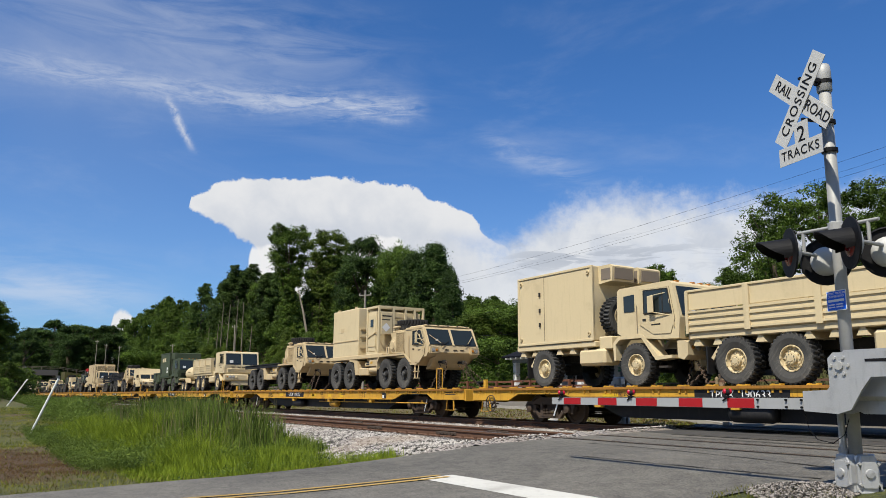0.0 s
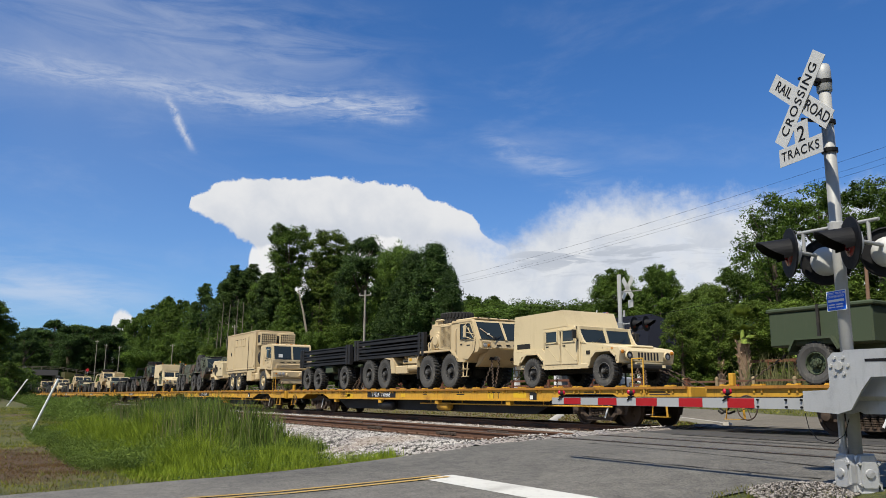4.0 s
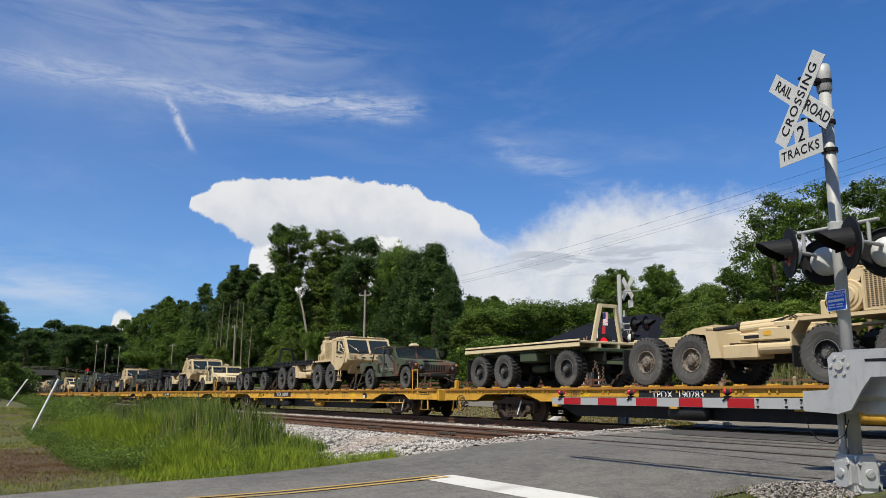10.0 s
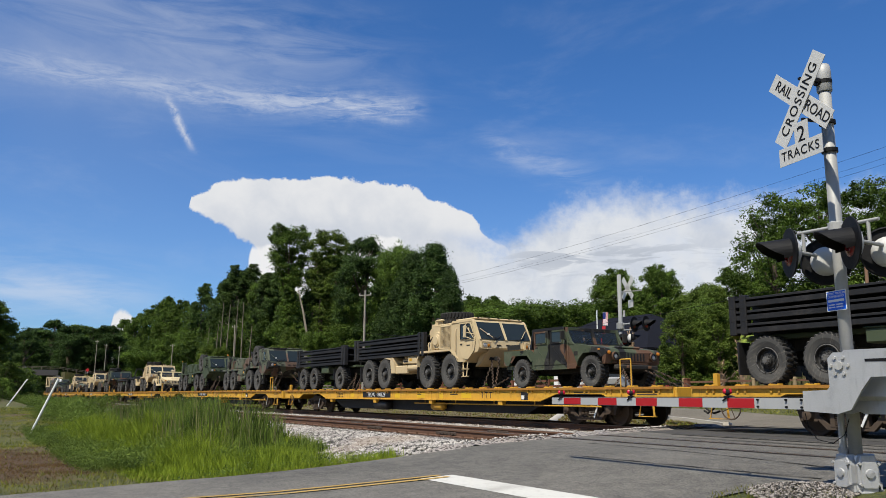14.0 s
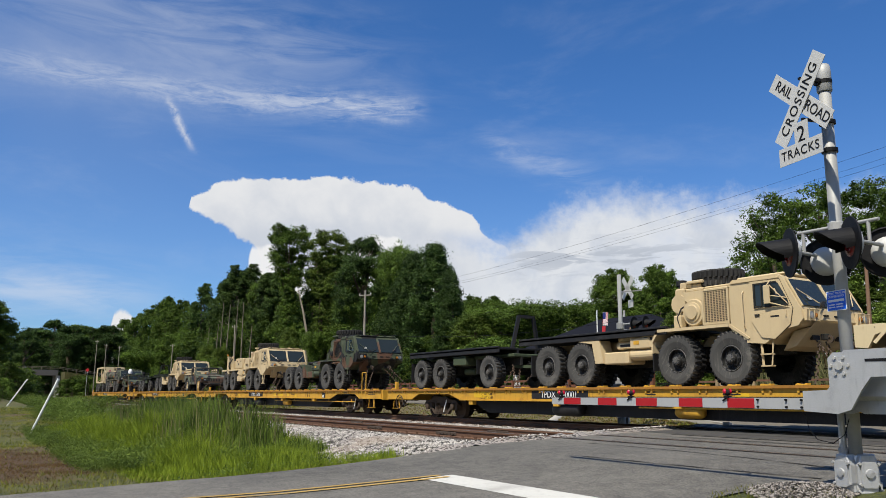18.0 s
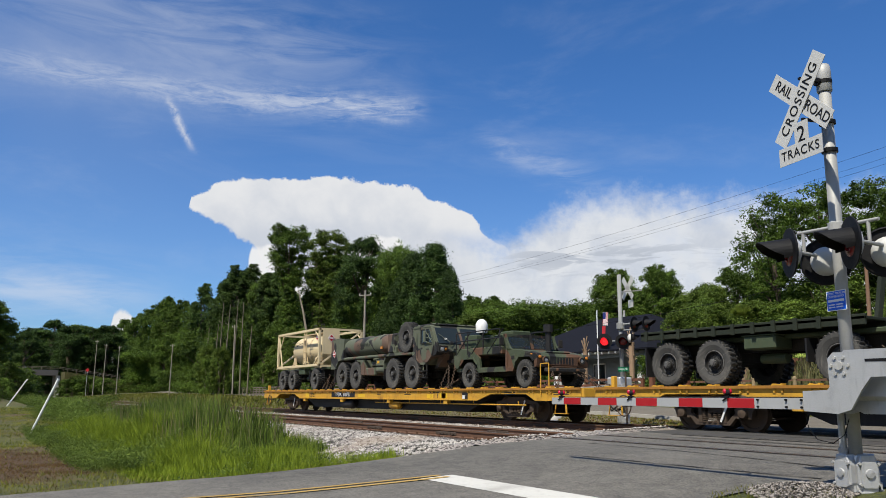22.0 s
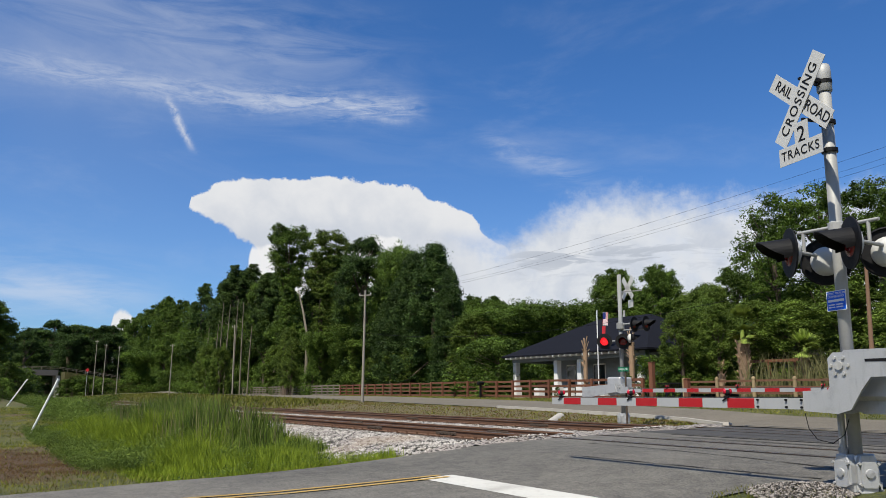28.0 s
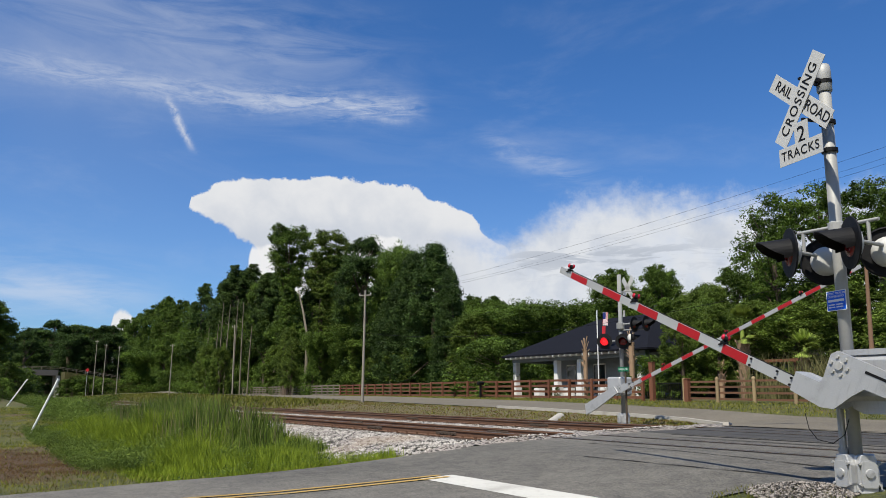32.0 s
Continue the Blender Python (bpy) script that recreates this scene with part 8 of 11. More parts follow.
        part("rear_rack", box(shape(), -1.25, -0.55, -0.95, 0.95, 1.02, 1.25, 0.02), TAN, t)
        bm = shape()
        for y in (-0.6, 0.6):
            bar(bm, (2.0, y, 0.95), (3.2, y * 0.15, 0.75), 0.08, 0.1)
        rod(bm, (2.8, 0, 0.05), (2.8, 0, 0.95), 0.04, 8)
        part("drawbar", bm, TAN, t)
        part("warning_label", box(shape(), 1.3, 1.5, -1.03, -1.02, 1.5, 1.62), FRAME_DARK, t)
        tie_downs(t, 2.0, -1.1, 0.8)
    return put(t, k, s)


def lhs(k, s, body, label, rack=None, rack_label="", layers=1, ribs=True, trailer_s=None, trailer_rack=None, trailer_label="", tposts=True, trim=None, dirty=None):
    """A load-handling truck with its rack and, behind it, a trailer with a second rack."""
    t, axles, tail = heavy_truck(label, body, rim=trim or FRAME_DARK, rack=(1, rack) if rack else None, dirty_rim=dirty)
    put(t, k, s)
    if rack:
        flatrack(None, rack_label, rack, tail - 0.45, -1.9, 1.3, k, s, posts=False, ribs=ribs, layers=layers)
    if trailer_s is not None:
        r = rack_trailer(trailer_label, GREEN if body is not CAMO else CAMO, FRAME_DARK)
        put(r, k, trailer_s)
        if trailer_rack:
            flatrack(None, rack_label if trailer_rack is rack else "tan steel flatrack with a raised A-frame on a trailer", trailer_rack, -5.5, 0.65, 1.17, k, trailer_s, posts=tposts, ribs=ribs, layers=layers)


def make_loads():
    mtv = (0.0, -4.15, -5.6)
    # car 0
    t, b0, b1, tail = medium_truck("tan six-wheeled cargo truck with slatted sides", TAN_LIGHT, mtv, "cargo", TAN_LIGHT)
    put(t, 0, -10.9 + 4.15)
    t, b0, b1, tail = medium_truck("tan cab-over truck with a square box shelter", TAN_LIGHT, (0.0, -3.9), "none", TAN_LIGHT)
    shelter(t, TAN_LIGHT, b0 + 0.1, b1 - 0.05, 1.32, 3.5, "plain")
    put(t, 0, -15.55)
    # car 1
    t, axles, tail = heavy_truck("tan eight-wheeled truck loaded with equipment containers", TAN)
    put(t, 1, -0.47)
    container_load(1, -0.47)
    lhs(1, -13.14, TAN, "tan eight-wheeled truck carrying an empty black flatrack", BLACK, "empty black steel flatrack on a truck", ribs=False)
    # car 2
    t, b0, b1, tail = medium_truck("tan six-wheeled cargo truck with an open side panel", TAN_LIGHT, (0.0, -3.75, -5.2), "cargo", TAN_LIGHT)
    put(t, 2, 0.5)
    small_trailer("water", 2, -9.28)
    t, b0, b1, tail = medium_truck("dark green cab-over truck with a box shelter", GREEN, (0.0, -3.85), "none", GREEN)
    shelter(t, GREEN, b0 + 0.05, b1 - 0.05, 1.3, 3.3, "green")
    put(t, 2, -12.75)
    small_trailer("cargo", 2, -20.5)
    # car 3
    put(light_truck("tan light truck with a canvas cargo cover", TAN_LIGHT, "hard"), 3, 1.1)
    lhs(3, -7.0, TAN, "tan eight-wheeled truck with stacked black flatracks", BLACK, "stack of black steel flatracks", 3, trailer_s=-16.4, trailer_rack=BLACK, trailer_label="olive three-axle trailer under stacked flatracks", tposts=False)
    # car 4
    t, b0, b1, tail = medium_truck("tan six-wheeled truck with a long van body", TAN, (0.0, -4.75, -6.15), "none", TAN_LIGHT)
    shelter(t, TAN, b0 + 0.05, b1 - 0.05, 1.32, 3.66, "van")
    lock = part("side_locker", box(shape(), -3.08, -2.1, -1.2, -0.6, 0.6, 1.28, 0.02), TAN, t, "square tan side locker")
    part("locker_door", box(shape(), -3.04, -2.62, -1.212, -1.2, 0.64, 1.24, 0.006), TAN, lock)
    part("locker_door", box(shape(), -2.58, -2.14, -1.212, -1.2, 0.64, 1.24, 0.006), TAN, lock)
    bm = shape()
    for i in range(7):
        bar(bm, (-2.0 + 0.07 * i, -1.2, 0.66), (-2.0 + 0.07 * i, -1.2, 1.05), 0.02, 0.02)
        bar(bm, (-2.02, -1.205, 0.67 + 0.06 * i), (-1.56, -1.205, 0.67 + 0.06 * i), 0.02, 0.015)
    part("tool_cage", bm, TAN, t, "tan wire tool cage")
    put(t, 4, 0.12)
    small_trailer("generator", 4, -11.0)
    t, axles, tail = heavy_truck("faded camouflage eight-wheeled recovery truck with a crane", CAMO_OLD, short=True, spare="side", rim=FRAME_DARK)
    recovery_body(t, CAMO_OLD, axles, tail)
    put(t, 4, -14.52)
    # car 5
    put(light_truck("tan light truck with a square box shelter and green doors", TAN_LIGHT, "shelter"), 5, 1.36)
    lhs(5, -6.13, CAMO, "camouflage eight-wheeled truck carrying an empty flatrack", BLACK, "empty dark steel flatrack", ribs=False, trailer_s=-15.95, trailer_rack=BLACK, trailer_label="camouflage three-axle trailer under an empty flatrack")
    # car 6
    put(light_truck("tan armoured light truck with a roof turret and green bonnet", TAN_LIGHT, "turret", hood=CAMO_OLD), 6, 1.37)
    lhs(6, -6.6, TAN, "tan eight-wheeled truck with a bare load-handling frame", trailer_s=-16.6, trailer_rack=TAN_LIGHT, trailer_label="olive three-axle trailer under a tan flatrack", ribs=False, dirty=FENCE_GREY)
    # car 7
    put(light_truck("camouflage open light truck without doors or roof", CAMO, "open"), 7, 1.34)
    lhs(7, -6.1, TAN, "tan eight-wheeled truck carrying a dark ribbed flatrack", BLACK, "dark ribbed steel flatrack", trailer_s=-16.04, trailer_rack=BLACK, trailer_label="olive three-axle trailer under a dark ribbed flatrack")
    # car 8
    put(light_truck("tan open light truck without doors or roof", TAN_LIGHT, "open_tan"), 8, 1.38)
    lhs(8, -6.66, TAN, "tan eight-wheeled truck carrying a plain black flatrack", BLACK, "plain black steel flatrack", ribs=False, trailer_s=None, trim=FRAME_DARK)
    r = rack_trailer("olive three-axle trailer under a stack of flatracks", GREEN, FRAME_DARK)
    put(r, 8, -16.52)
    flatrack(None, "stack of black steel flatracks on a trailer", BLACK, -5.5, 0.65, 1.17, 8, -16.52, posts=True, layers=3)
    # car 9
    put(light_truck("camouflage four-door light truck with a soft black roof", CAMO, "crew"), 9, 1.0)
    lhs(9, -6.56, TAN, "tan eight-wheeled truck with stacked black flatracks", BLACK, "stack of black steel flatracks", 3, trailer_s=-16.49, trailer_rack=BLACK, trailer_label="olive three-axle trailer under stacked flatracks", tposts=False)
    # car 10
    t, axles, tail = heavy_truck("faded camouflage eight-wheeled recovery truck with a crane", CAMO_OLD, short=True, spare="side")
    recovery_body(t, CAMO_OLD, axles, tail)
    put(t, 10, -0.5)
    t, axles, tail = heavy_truck("plain olive green eight-wheeled recovery truck with a crane", GREEN, short=True, spare="side")
    recovery_body(t, GREEN, axles, tail)
    put(t, 10, -13.3)
    # car 11
    put(light_truck("tan open light truck with a tubular roof frame", TAN_LIGHT, "open_tan"), 11, 1.18)
    lhs(11, -6.1, TAN, "tan eight-wheeled truck carrying a plain black flatrack", BLACK, "plain black steel flatrack with an upright frame", ribs=False, trailer_s=-16.1, trailer_rack=BLACK, trailer_label="olive three-axle trailer under a dark flatrack", trim=FRAME_DARK)
    # car 12
    lhs(12, -0.48, CAMO, "camouflage eight-wheeled truck with a bare load-handling frame", trim=FRAME_DARK)
    t, axles, tail = heavy_truck("tan eight-wheeled recovery truck with a crane", TAN, short=True, rim=FRAME_DARK)
    recovery_body(t, TAN, axles, tail)
    put(t, 12, -12.55)
    # car 13
    put(light_truck("open faded camouflage light pickup with wooden slatted bed sides", CAMO_OLD, "pickup", rim=TAN_LIGHT), 13, 1.3)
    lhs(13, -6.0, TAN, "tan eight-wheeled truck carrying a green ribbed flatrack", DARK_OLIVE, "dark olive ribbed flatrack", trailer_s=-16.0, trailer_rack=DARK_OLIVE, trailer_label="olive three-axle trailer under a green flatrack", trim=FRAME_DARK)
    # car 14
    put(light_truck("camouflage light truck carrying equipment and a pale antenna dome", CAMO, "dome"), 14, 1.31)
    t, axles, tail = heavy_truck("faded camouflage eight-wheeled fuel tanker truck", CAMO_OLD, spare="side")
    tanker_body(t, CAMO_OLD, axles, tail)
    put(t, 14, -6.0)
    put(rack_trailer("olive three-axle trailer under a framed fuel tank", GREEN, FRAME_DARK), 14, -16.15)
    tank_container(14, -16.15)


make_flatcars()
make_loads()

# ---- crossing signals ----
GATES = []


def mast_base(t, x, y, z):
    bm = turned(shape(), [(0.17, 0), (0.17, 0.03), (0.12, 0.05), (0.095, 0.3), (0.08, 0.36)], 20, "Z")
    part("foot", bm, CASTALU, t, "", pose(x, y, z))
    for dx, dy, rz in ((-0.05, -0.1, -12), (0.1, -0.02, 58), (0.02, 0.12, 180)):
        bm = slab(shape(), [(-0.075, 0.03), (0.075, 0.03), (0.085, 0.08), (0.1, 0.1), (0.1, 0.28), (0.085, 0.3), (0.06, 0.37), (-0.06, 0.37), (-0.085, 0.3), (-0.1, 0.28), (-0.1, 0.1), (-0.085, 0.08)], -0.05, 0.06)
        bmesh.ops.bevel(bm, geom=list(bm.edges), offset=0.008, segments=1, affect="EDGES", clamp_overlap=True)
        bx = part("junction_box", bm, CASTALU, t, "cast aluminium junction box", pose(x + dx, y + dy, z, 0, 0, rz))
        part("box_lid", slab(shape(), [(-0.06, 0.07), (0.06, 0.07), (0.075, 0.1), (0.075, 0.28), (0.06, 0.31), (-0.06, 0.31), (-0.075, 0.28), (-0.075, 0.1)], -0.066, -0.05), CASTALU, bx)
        part("lid_boss", turned(shape(), [(0.045, -0.066), (0.04, -0.082), (0.01, -0.085)], 14), CASTALU, bx, "", pose(0, 0, 0.2))
        for ex in (-0.088, 0.088):
            for zz in (0.1, 0.29):
                part("lid_screw", rod(shape(), (ex, -0.075, zz), (ex, -0.05, zz), 0.014, 8), SILVER, bx)
    for a in range(4):
        p = Vector((x + 0.19 * math.cos(a * 1.571 + 0.4), y + 0.19 * math.sin(a * 1.571 + 0.4), z - 0.02))
        bm = rod(shape(), p, p + Vector((0, 0, 0.11)), 0.014, 8)
        rod(bm, p + Vector((0, 0, 0.05)), p + Vector((0, 0, 0.075)), 0.026, 6)
        part("anchor_bolt", bm, SILVER, t)
    part("base_plate", box(shape(), -0.2, 0.2, -0.2, 0.2, -0.08, 0.012, 0.01), CONCRETE, t, "concrete footing", pose(x, y, z, 0, 0, 20))


def flasher(t, x, y, z, facing, lit=False, tilt=0):
    """A round signal lamp; facing: degrees, 0 looks along -y."""
    m = pose(x, y, z, tilt, 0, facing)
    bm = turned(shape(), [(0.24, 0.012), (0.255, 0.0), (0.255, -0.012), (0.11, -0.014), (0.11, 0.0), (0.1, 0.012)], 28)
    d = part("backboard", bm, MATT_BLACK, t, "round black signal backboard", m)
    bm = turned(shape(), [(0.155, 0.0), (0.15, 0.035), (0.125, 0.07), (0.07, 0.095), (0.01, 0.1)], 24)
    part("lamp_housing", bm, SIGN_WHITE, d, "silver domed lamp housing", None, True)
    bm = turned(shape(), [(0.012, -0.03), (0.08, -0.028), (0.135, -0.016), (0.14, -0.01)], 24)
    part("lens", bm, LIT_RED if lit else REDLENS, d, "lit red lens" if lit else "unlit dark red lens", None, True)
    bm = shape()
    k = 16
    inner, outer = [], []
    for i in range(k + 1):
        a = math.radians(-20 + 220 * i / k)
        reach = 0.1 + 0.23 * max(0.0, math.sin(a)) ** 0.5 if math.sin(a) > 0 else 0.1
        for r, ring in ((0.152, outer), (0.144, inner)):
            c = (r * math.cos(a), r * math.sin(a))
            ring.append((bm.verts.new((c[0], -0.012, c[1])), bm.verts.new((c[0] * 0.94, -reach, c[1] * 0.94 - 0.03))))
    for ring in (inner, outer):
        for i in range(k):
            bm.faces.new((ring[i][0], ring[i][1], ring[i + 1][1], ring[i + 1][0]))
    for i in range(k):
        bm.faces.new((inner[i][1], outer[i][1], outer[i + 1][1], inner[i + 1][1]))
    bmesh.ops.recalc_face_normals(bm, faces=bm.faces)
    part("visor", bm, MATT_BLACK, d, "black hooded visor")


def blade(t, w, h, thick, m, words=None, size=0.16, spacing=1.0):
    b = part("sign_blade", box(shape(), -w / 2, w / 2, 0, thick, -h / 2, h / 2), SIGN_WHITE, t, "white reflective sign blade", m)
    return b


def near_signal():
    x, y, z0 = -4.62, 7.42, -0.13
    t = thing("crossing_signal", "silver railway crossing signal mast with crossbuck and gate", "crossing signal", "crossing signals")
    t.matrix_basis = pose(x, y, z0)
    mast_base(t, 0, 0, 0)
    part("mast", rod(shape(), (0, 0, 0.3), (0, 0, 4.32), 0.06, 24), SILVER, t, "galvanised steel mast", None, True)
    part("conduit", rod(shape(), (-0.1, -0.035, 0.3), (-0.1, -0.04, 0.95), 0.033, 14), SILVER, t)
    bm = shape()
    rod(bm, (-0.1, -0.035, 0.34), (-0.1, -0.035, 0.42), 0.046, 14)
    part("conduit_collar", bm, SILVER, t)
    bell = turned(shape(), [(0.066, -0.28), (0.075, -0.27), (0.075, -0.08), (0.07, 0.0), (0.045, 0.02), (0.01, 0.025)], 22, "Z")
    part("bell_cap", bell, SILVER, t, "domed silver bell cap", pose(0, 0, 4.3), True)
    part("bell_opening", rod(shape(), (-0.02, -0.06, 4.13), (-0.03, -0.092, 4.13), 0.045, 14), MATT_BLACK, t)
    # crossbuck
    sx, sy, turn = -0.07, -0.33, -14.0
    zc = 3.76 - z0
    for ang, lift, words, size in ((51.0, -0.012, ("CROSSING",), 0.16), (-42.0, 0.0, ("RAIL", "ROAD"), 0.15)):
        m = pose(sx, sy + lift, zc, 0, 0, turn) @ Matrix.Rotation(radians(-ang), 4, "Y")
        b = blade(t, 1.0, 0.195, 0.006, m)
        for word in words:
            at = 0.0 if word == "CROSSING" else -0.285 if word == "RAIL" else 0.295
            lettering("blade_letters", word, size, MATT_BLACK, b, pose(at, -0.003, 0, 90), 0.001, 1.16 if word == "CROSSING" else 1.0, 0.92)
    b = blade(t, 0.19, 0.26, 0.006, pose(sx - 0.0, sy - 0.022, 3.4 - z0, 0, 0, turn))
    lettering("blade_letters", "2", 0.24, MATT_BLACK, b, pose(0, -0.003, -0.01, 90), 0.001)
    b = blade(t, 0.6, 0.19, 0.006, pose(sx - 0.02, sy - 0.03, 3.22 - z0, 0, 0, turn))
    lettering("blade_letters", "TRACKS", 0.135, MATT_BLACK, b, pose(0, -0.003, 0, 90), 0.001, 1.1)
    for zz in (4.0, 3.56, 3.26):
        bm = shape()
        bar(bm, (0, -0.05, zz - z0), (sx, sy + 0.01, zz - z0), 0.03, 0.025)
        part("sign_bracket", bm, MATT_BLACK, t)
        ring = turned(shape(), [(0.064, -0.02), (0.08, -0.02), (0.08, 0.02), (0.064, 0.02)], 18, "Z")
        part("band_clamp", ring, MATT_BLACK, t, "", pose(0, 0, zz - z0))
    # lamps on their cross arm
    zl = 2.24 - z0
    bm = shape()
    rod(bm, (-0.42, -0.02, zl + 0.22), (0.45, -0.02, zl + 0.22), 0.018, 12)
    for sx2 in (-0.36, 0.34):
        rod(bm, (sx2, -0.02, zl + 0.22), (sx2, -0.02, zl), 0.018, 10)
        rod(bm, (sx2, -0.2, zl), (sx2, 0.2, zl), 0.02, 10)
    part("cross_arm", bm, SILVER, t)
    part("arm_clamp", turned(shape(), [(0.065, -0.05), (0.08, -0.04), (0.08, 0.04), (0.065, 0.05)], 18, "Z"), SILVER, t, "", pose(0, 0, zl + 0.22))
    for sx2 in (-0.36, 0.3):
        flasher(t, sx2 - 0.03, -0.22, zl - 0.01, -38)
    for sx2 in (-0.34, 0.32):
        flasher(t, sx2 + 0.02, 0.28, zl - 0.06, 205)
    # blue notice
    plate = part("notice_plate", box(shape(), -0.13, 0.13, -0.004, 0, -0.1, 0.1), WHITE, t, "blue notice with white border and lettering", pose(-0.01, -0.085, 1.71 - z0, 0, 0, -16))
    part("notice_face", box(shape(), -0.122, 0.122, -0.006, -0.004, -0.092, 0.092), SIGN_BLUE, plate)
    lettering("notice_words", "REPORT PROBLEM\nOR EMERGENCY", 0.03, WHITE, plate, pose(0, -0.0065, 0.055, 90), 0.0004)
    part("notice_bar", box(shape(), -0.105, 0.105, -0.0072, -0.006, -0.012, 0.012), WHITE, plate)
    for bx in (-0.105, 0.0):
        for zz in (-0.045, -0.07):
            part("notice_bar", box(shape(), bx, bx + 0.085, -0.0072, -0.006, zz, zz + 0.012), WHITE, plate)
    # gate mechanism
    mech = part("gate_mechanism", box(shape(), 0.03, 0.6, -0.24, 0.28, 0.86, 1.29, 0.05), CASTALU, t, "cast aluminium gate machine housing")
    part("machine_lid", slab(shape(), [(0.05, 1.29), (0.58, 1.29), (0.55, 1.345), (0.1, 1.345)], -0.22, 0.25), CASTALU, mech)
    bm = shape()
    slab(bm, [(0.12, 0.87), (0.14, 0.8), (0.24, 0.75), (0.5, 0.75), (0.56, 0.87)], -0.2, 0.22)
    part("machine_underside", bm, CASTALU, mech)
    pts = [(-0.3, -0.3, 0.75), (-0.27, -0.3, 0.6), (-0.2, -0.28, 0.5), (-0.08, -0.22, 0.47), (-0.02, -0.12, 0.55), (0.0, -0.05, 0.72)]
    bm = shape()
    for p, q in zip(pts, pts[1:]):
        rod(bm, p, q, 0.0042, 6)
    part("cable", bm, MATT_BLACK, t, "hanging black cable")
    # the gate turns about its shaft; its poses are in the mast's space
    piv = Vector((0.16, -0.37, 1.06 - z0))
    arm = gate_arm(t, piv, -1, 4.3, 5, 0.338, 0.112, -0.352)
    GATES.append((arm, piv, -1, [(0, 0), (29.8, 0), (30.0, 1.8), (30.2, 5.0), (30.5, 8.4), (31.0, 13.6), (31.4, 18.2), (32.0, 24.4)]))
    return t


def gate_arm(t, piv, way, length, reds, pitch, high, drop, lamps=3):
    """The arm with its support plate, hung at the pivot; way: -1 reaches along -x."""
    plate = shape()
    line = [(-0.4, drop - 0.07), (-0.4, drop + 0.12), (-0.14, drop + 0.13), (-0.115, drop + 0.16), (-0.115, 0.07), (-0.06, 0.125), (0.5, 0.12), (0.55, -0.1), (0.29, -0.11), (0.2, -0.22), (0.08, drop - 0.05), (-0.05, drop - 0.09)]
    slab(plate, [(-way * x, z) for x, z in line], -0.03, 0.0)
    slab(plate, [(-way * x, z) for x, z in line], 0.18, 0.21)
    arm = part("gate_arm", plate, CASTALU, t, "cast aluminium arm support", Matrix.Translation(piv))
    bm = shape()
    a, b = sorted((way * 0.16, way * 0.42))
    box(bm, a, b, 0.0, 0.18, drop + 0.095, drop + 0.118)
    part("support_web", bm, CASTALU, arm)
    bm = shape()
    rod(bm, (0, -0.05, 0), (0, -0.03, 0), 0.04, 12)
    for i in range(6):
        c = (0.085 * math.cos(i * 1.047), -0.045, 0.085 * math.sin(i * 1.047))
        rod(bm, c, (c[0], -0.03, c[2]), 0.018, 6)
    part("hub_bolts", bm, SILVER, arm)
    part("slot", box(shape(), min(-way * 0.25, -way * 0.5), max(-way * 0.25, -way * 0.5), -0.034, -0.03, 0.03, 0.055), MATT_BLACK, arm)
    start = 0.3
    x_tip, x_root = way * length, way * start
    def half(x):
        """Half the height of the tapered beam at a distance from the pivot."""
        return high * (0.5 - 0.1 * (x - start) / (length - start))
    bm = slab(shape(), [(x_root, drop - half(start)), (x_root, drop + half(start)), (x_tip, drop + half(length)), (x_tip, drop - half(length))], 0.02, 0.05)
    beam = part("arm_beam", bm, ARM_GREY, arm, "pale grey striped gate beam")
    first = 0.26
    for i in range(reds):
        a = length - first - (2 * i + 1) * pitch
        xa, xb = way * (a + pitch), way * a
        ha, hb = half(a + pitch) - 0.004, half(a) - 0.004
        for ya, yb in ((0.016, 0.02), (0.05, 0.054)):
            part("red_stripe", slab(shape(), [(xa, drop - ha), (xa, drop + ha), (xb, drop + hb), (xb, drop - hb)], ya, yb), RED, beam)
    bm = shape()
    for x in (0.45, 0.62, 0.95):
        for dz in (-0.035, 0.035):
            rod(bm, (way * x, 0.0, drop + dz), (way * x, 0.02, drop + dz), 0.011, 8)
    part("arm_bolts", bm, MATT_BLACK, beam)
    for f in ((0.05, 0.38, 0.74) if lamps == 3 else (0.2, 0.5, 0.8)):
        x = way * (length - f * (length - 0.3))
        top = drop + half(abs(x))
        lamp = part("arm_lamp", turned(shape(), [(0.012, -0.03), (0.024, -0.026), (0.028, -0.016), (0.028, 0.016), (0.024, 0.026), (0.012, 0.03)], 14, "X"), MATT_BLACK, beam, "small two-sided warning lamp", pose(x, 0.03, top + 0.055, 0, 0, 50))
        for d in (-1, 1):
            part("lamp_lens", turned(shape(), [(0.032, 0.0), (0.031, 0.012), (0.022, 0.024), (0.01, 0.028)], 14, "X"), ARM_LAMP, lamp, "red lens", pose(d * 0.02, 0, 0.012, 0, 0, 0 if d > 0 else 180), True)
        bm = box(shape(), x - 0.028, x + 0.028, 0.0, 0.06, top - 0.004, top + 0.022)
        rod(bm, (x, 0.03, top), (x, 0.03, top + 0.04), 0.014, 8)
        rod(bm, (x - 0.05, 0.01, top - 0.03), (x + 0.03, 0.01, top + 0.02), 0.008, 5)
        part("lamp_foot", bm, MATT_BLACK, beam)
    part("arm_wire", rod(shape(), (way * 0.4, 0.03, drop + half(0.4) + 0.006), (way * (length - 0.2), 0.03, drop + half(length - 0.2) + 0.006), 0.006, 5), MATT_BLACK, beam)
    return arm


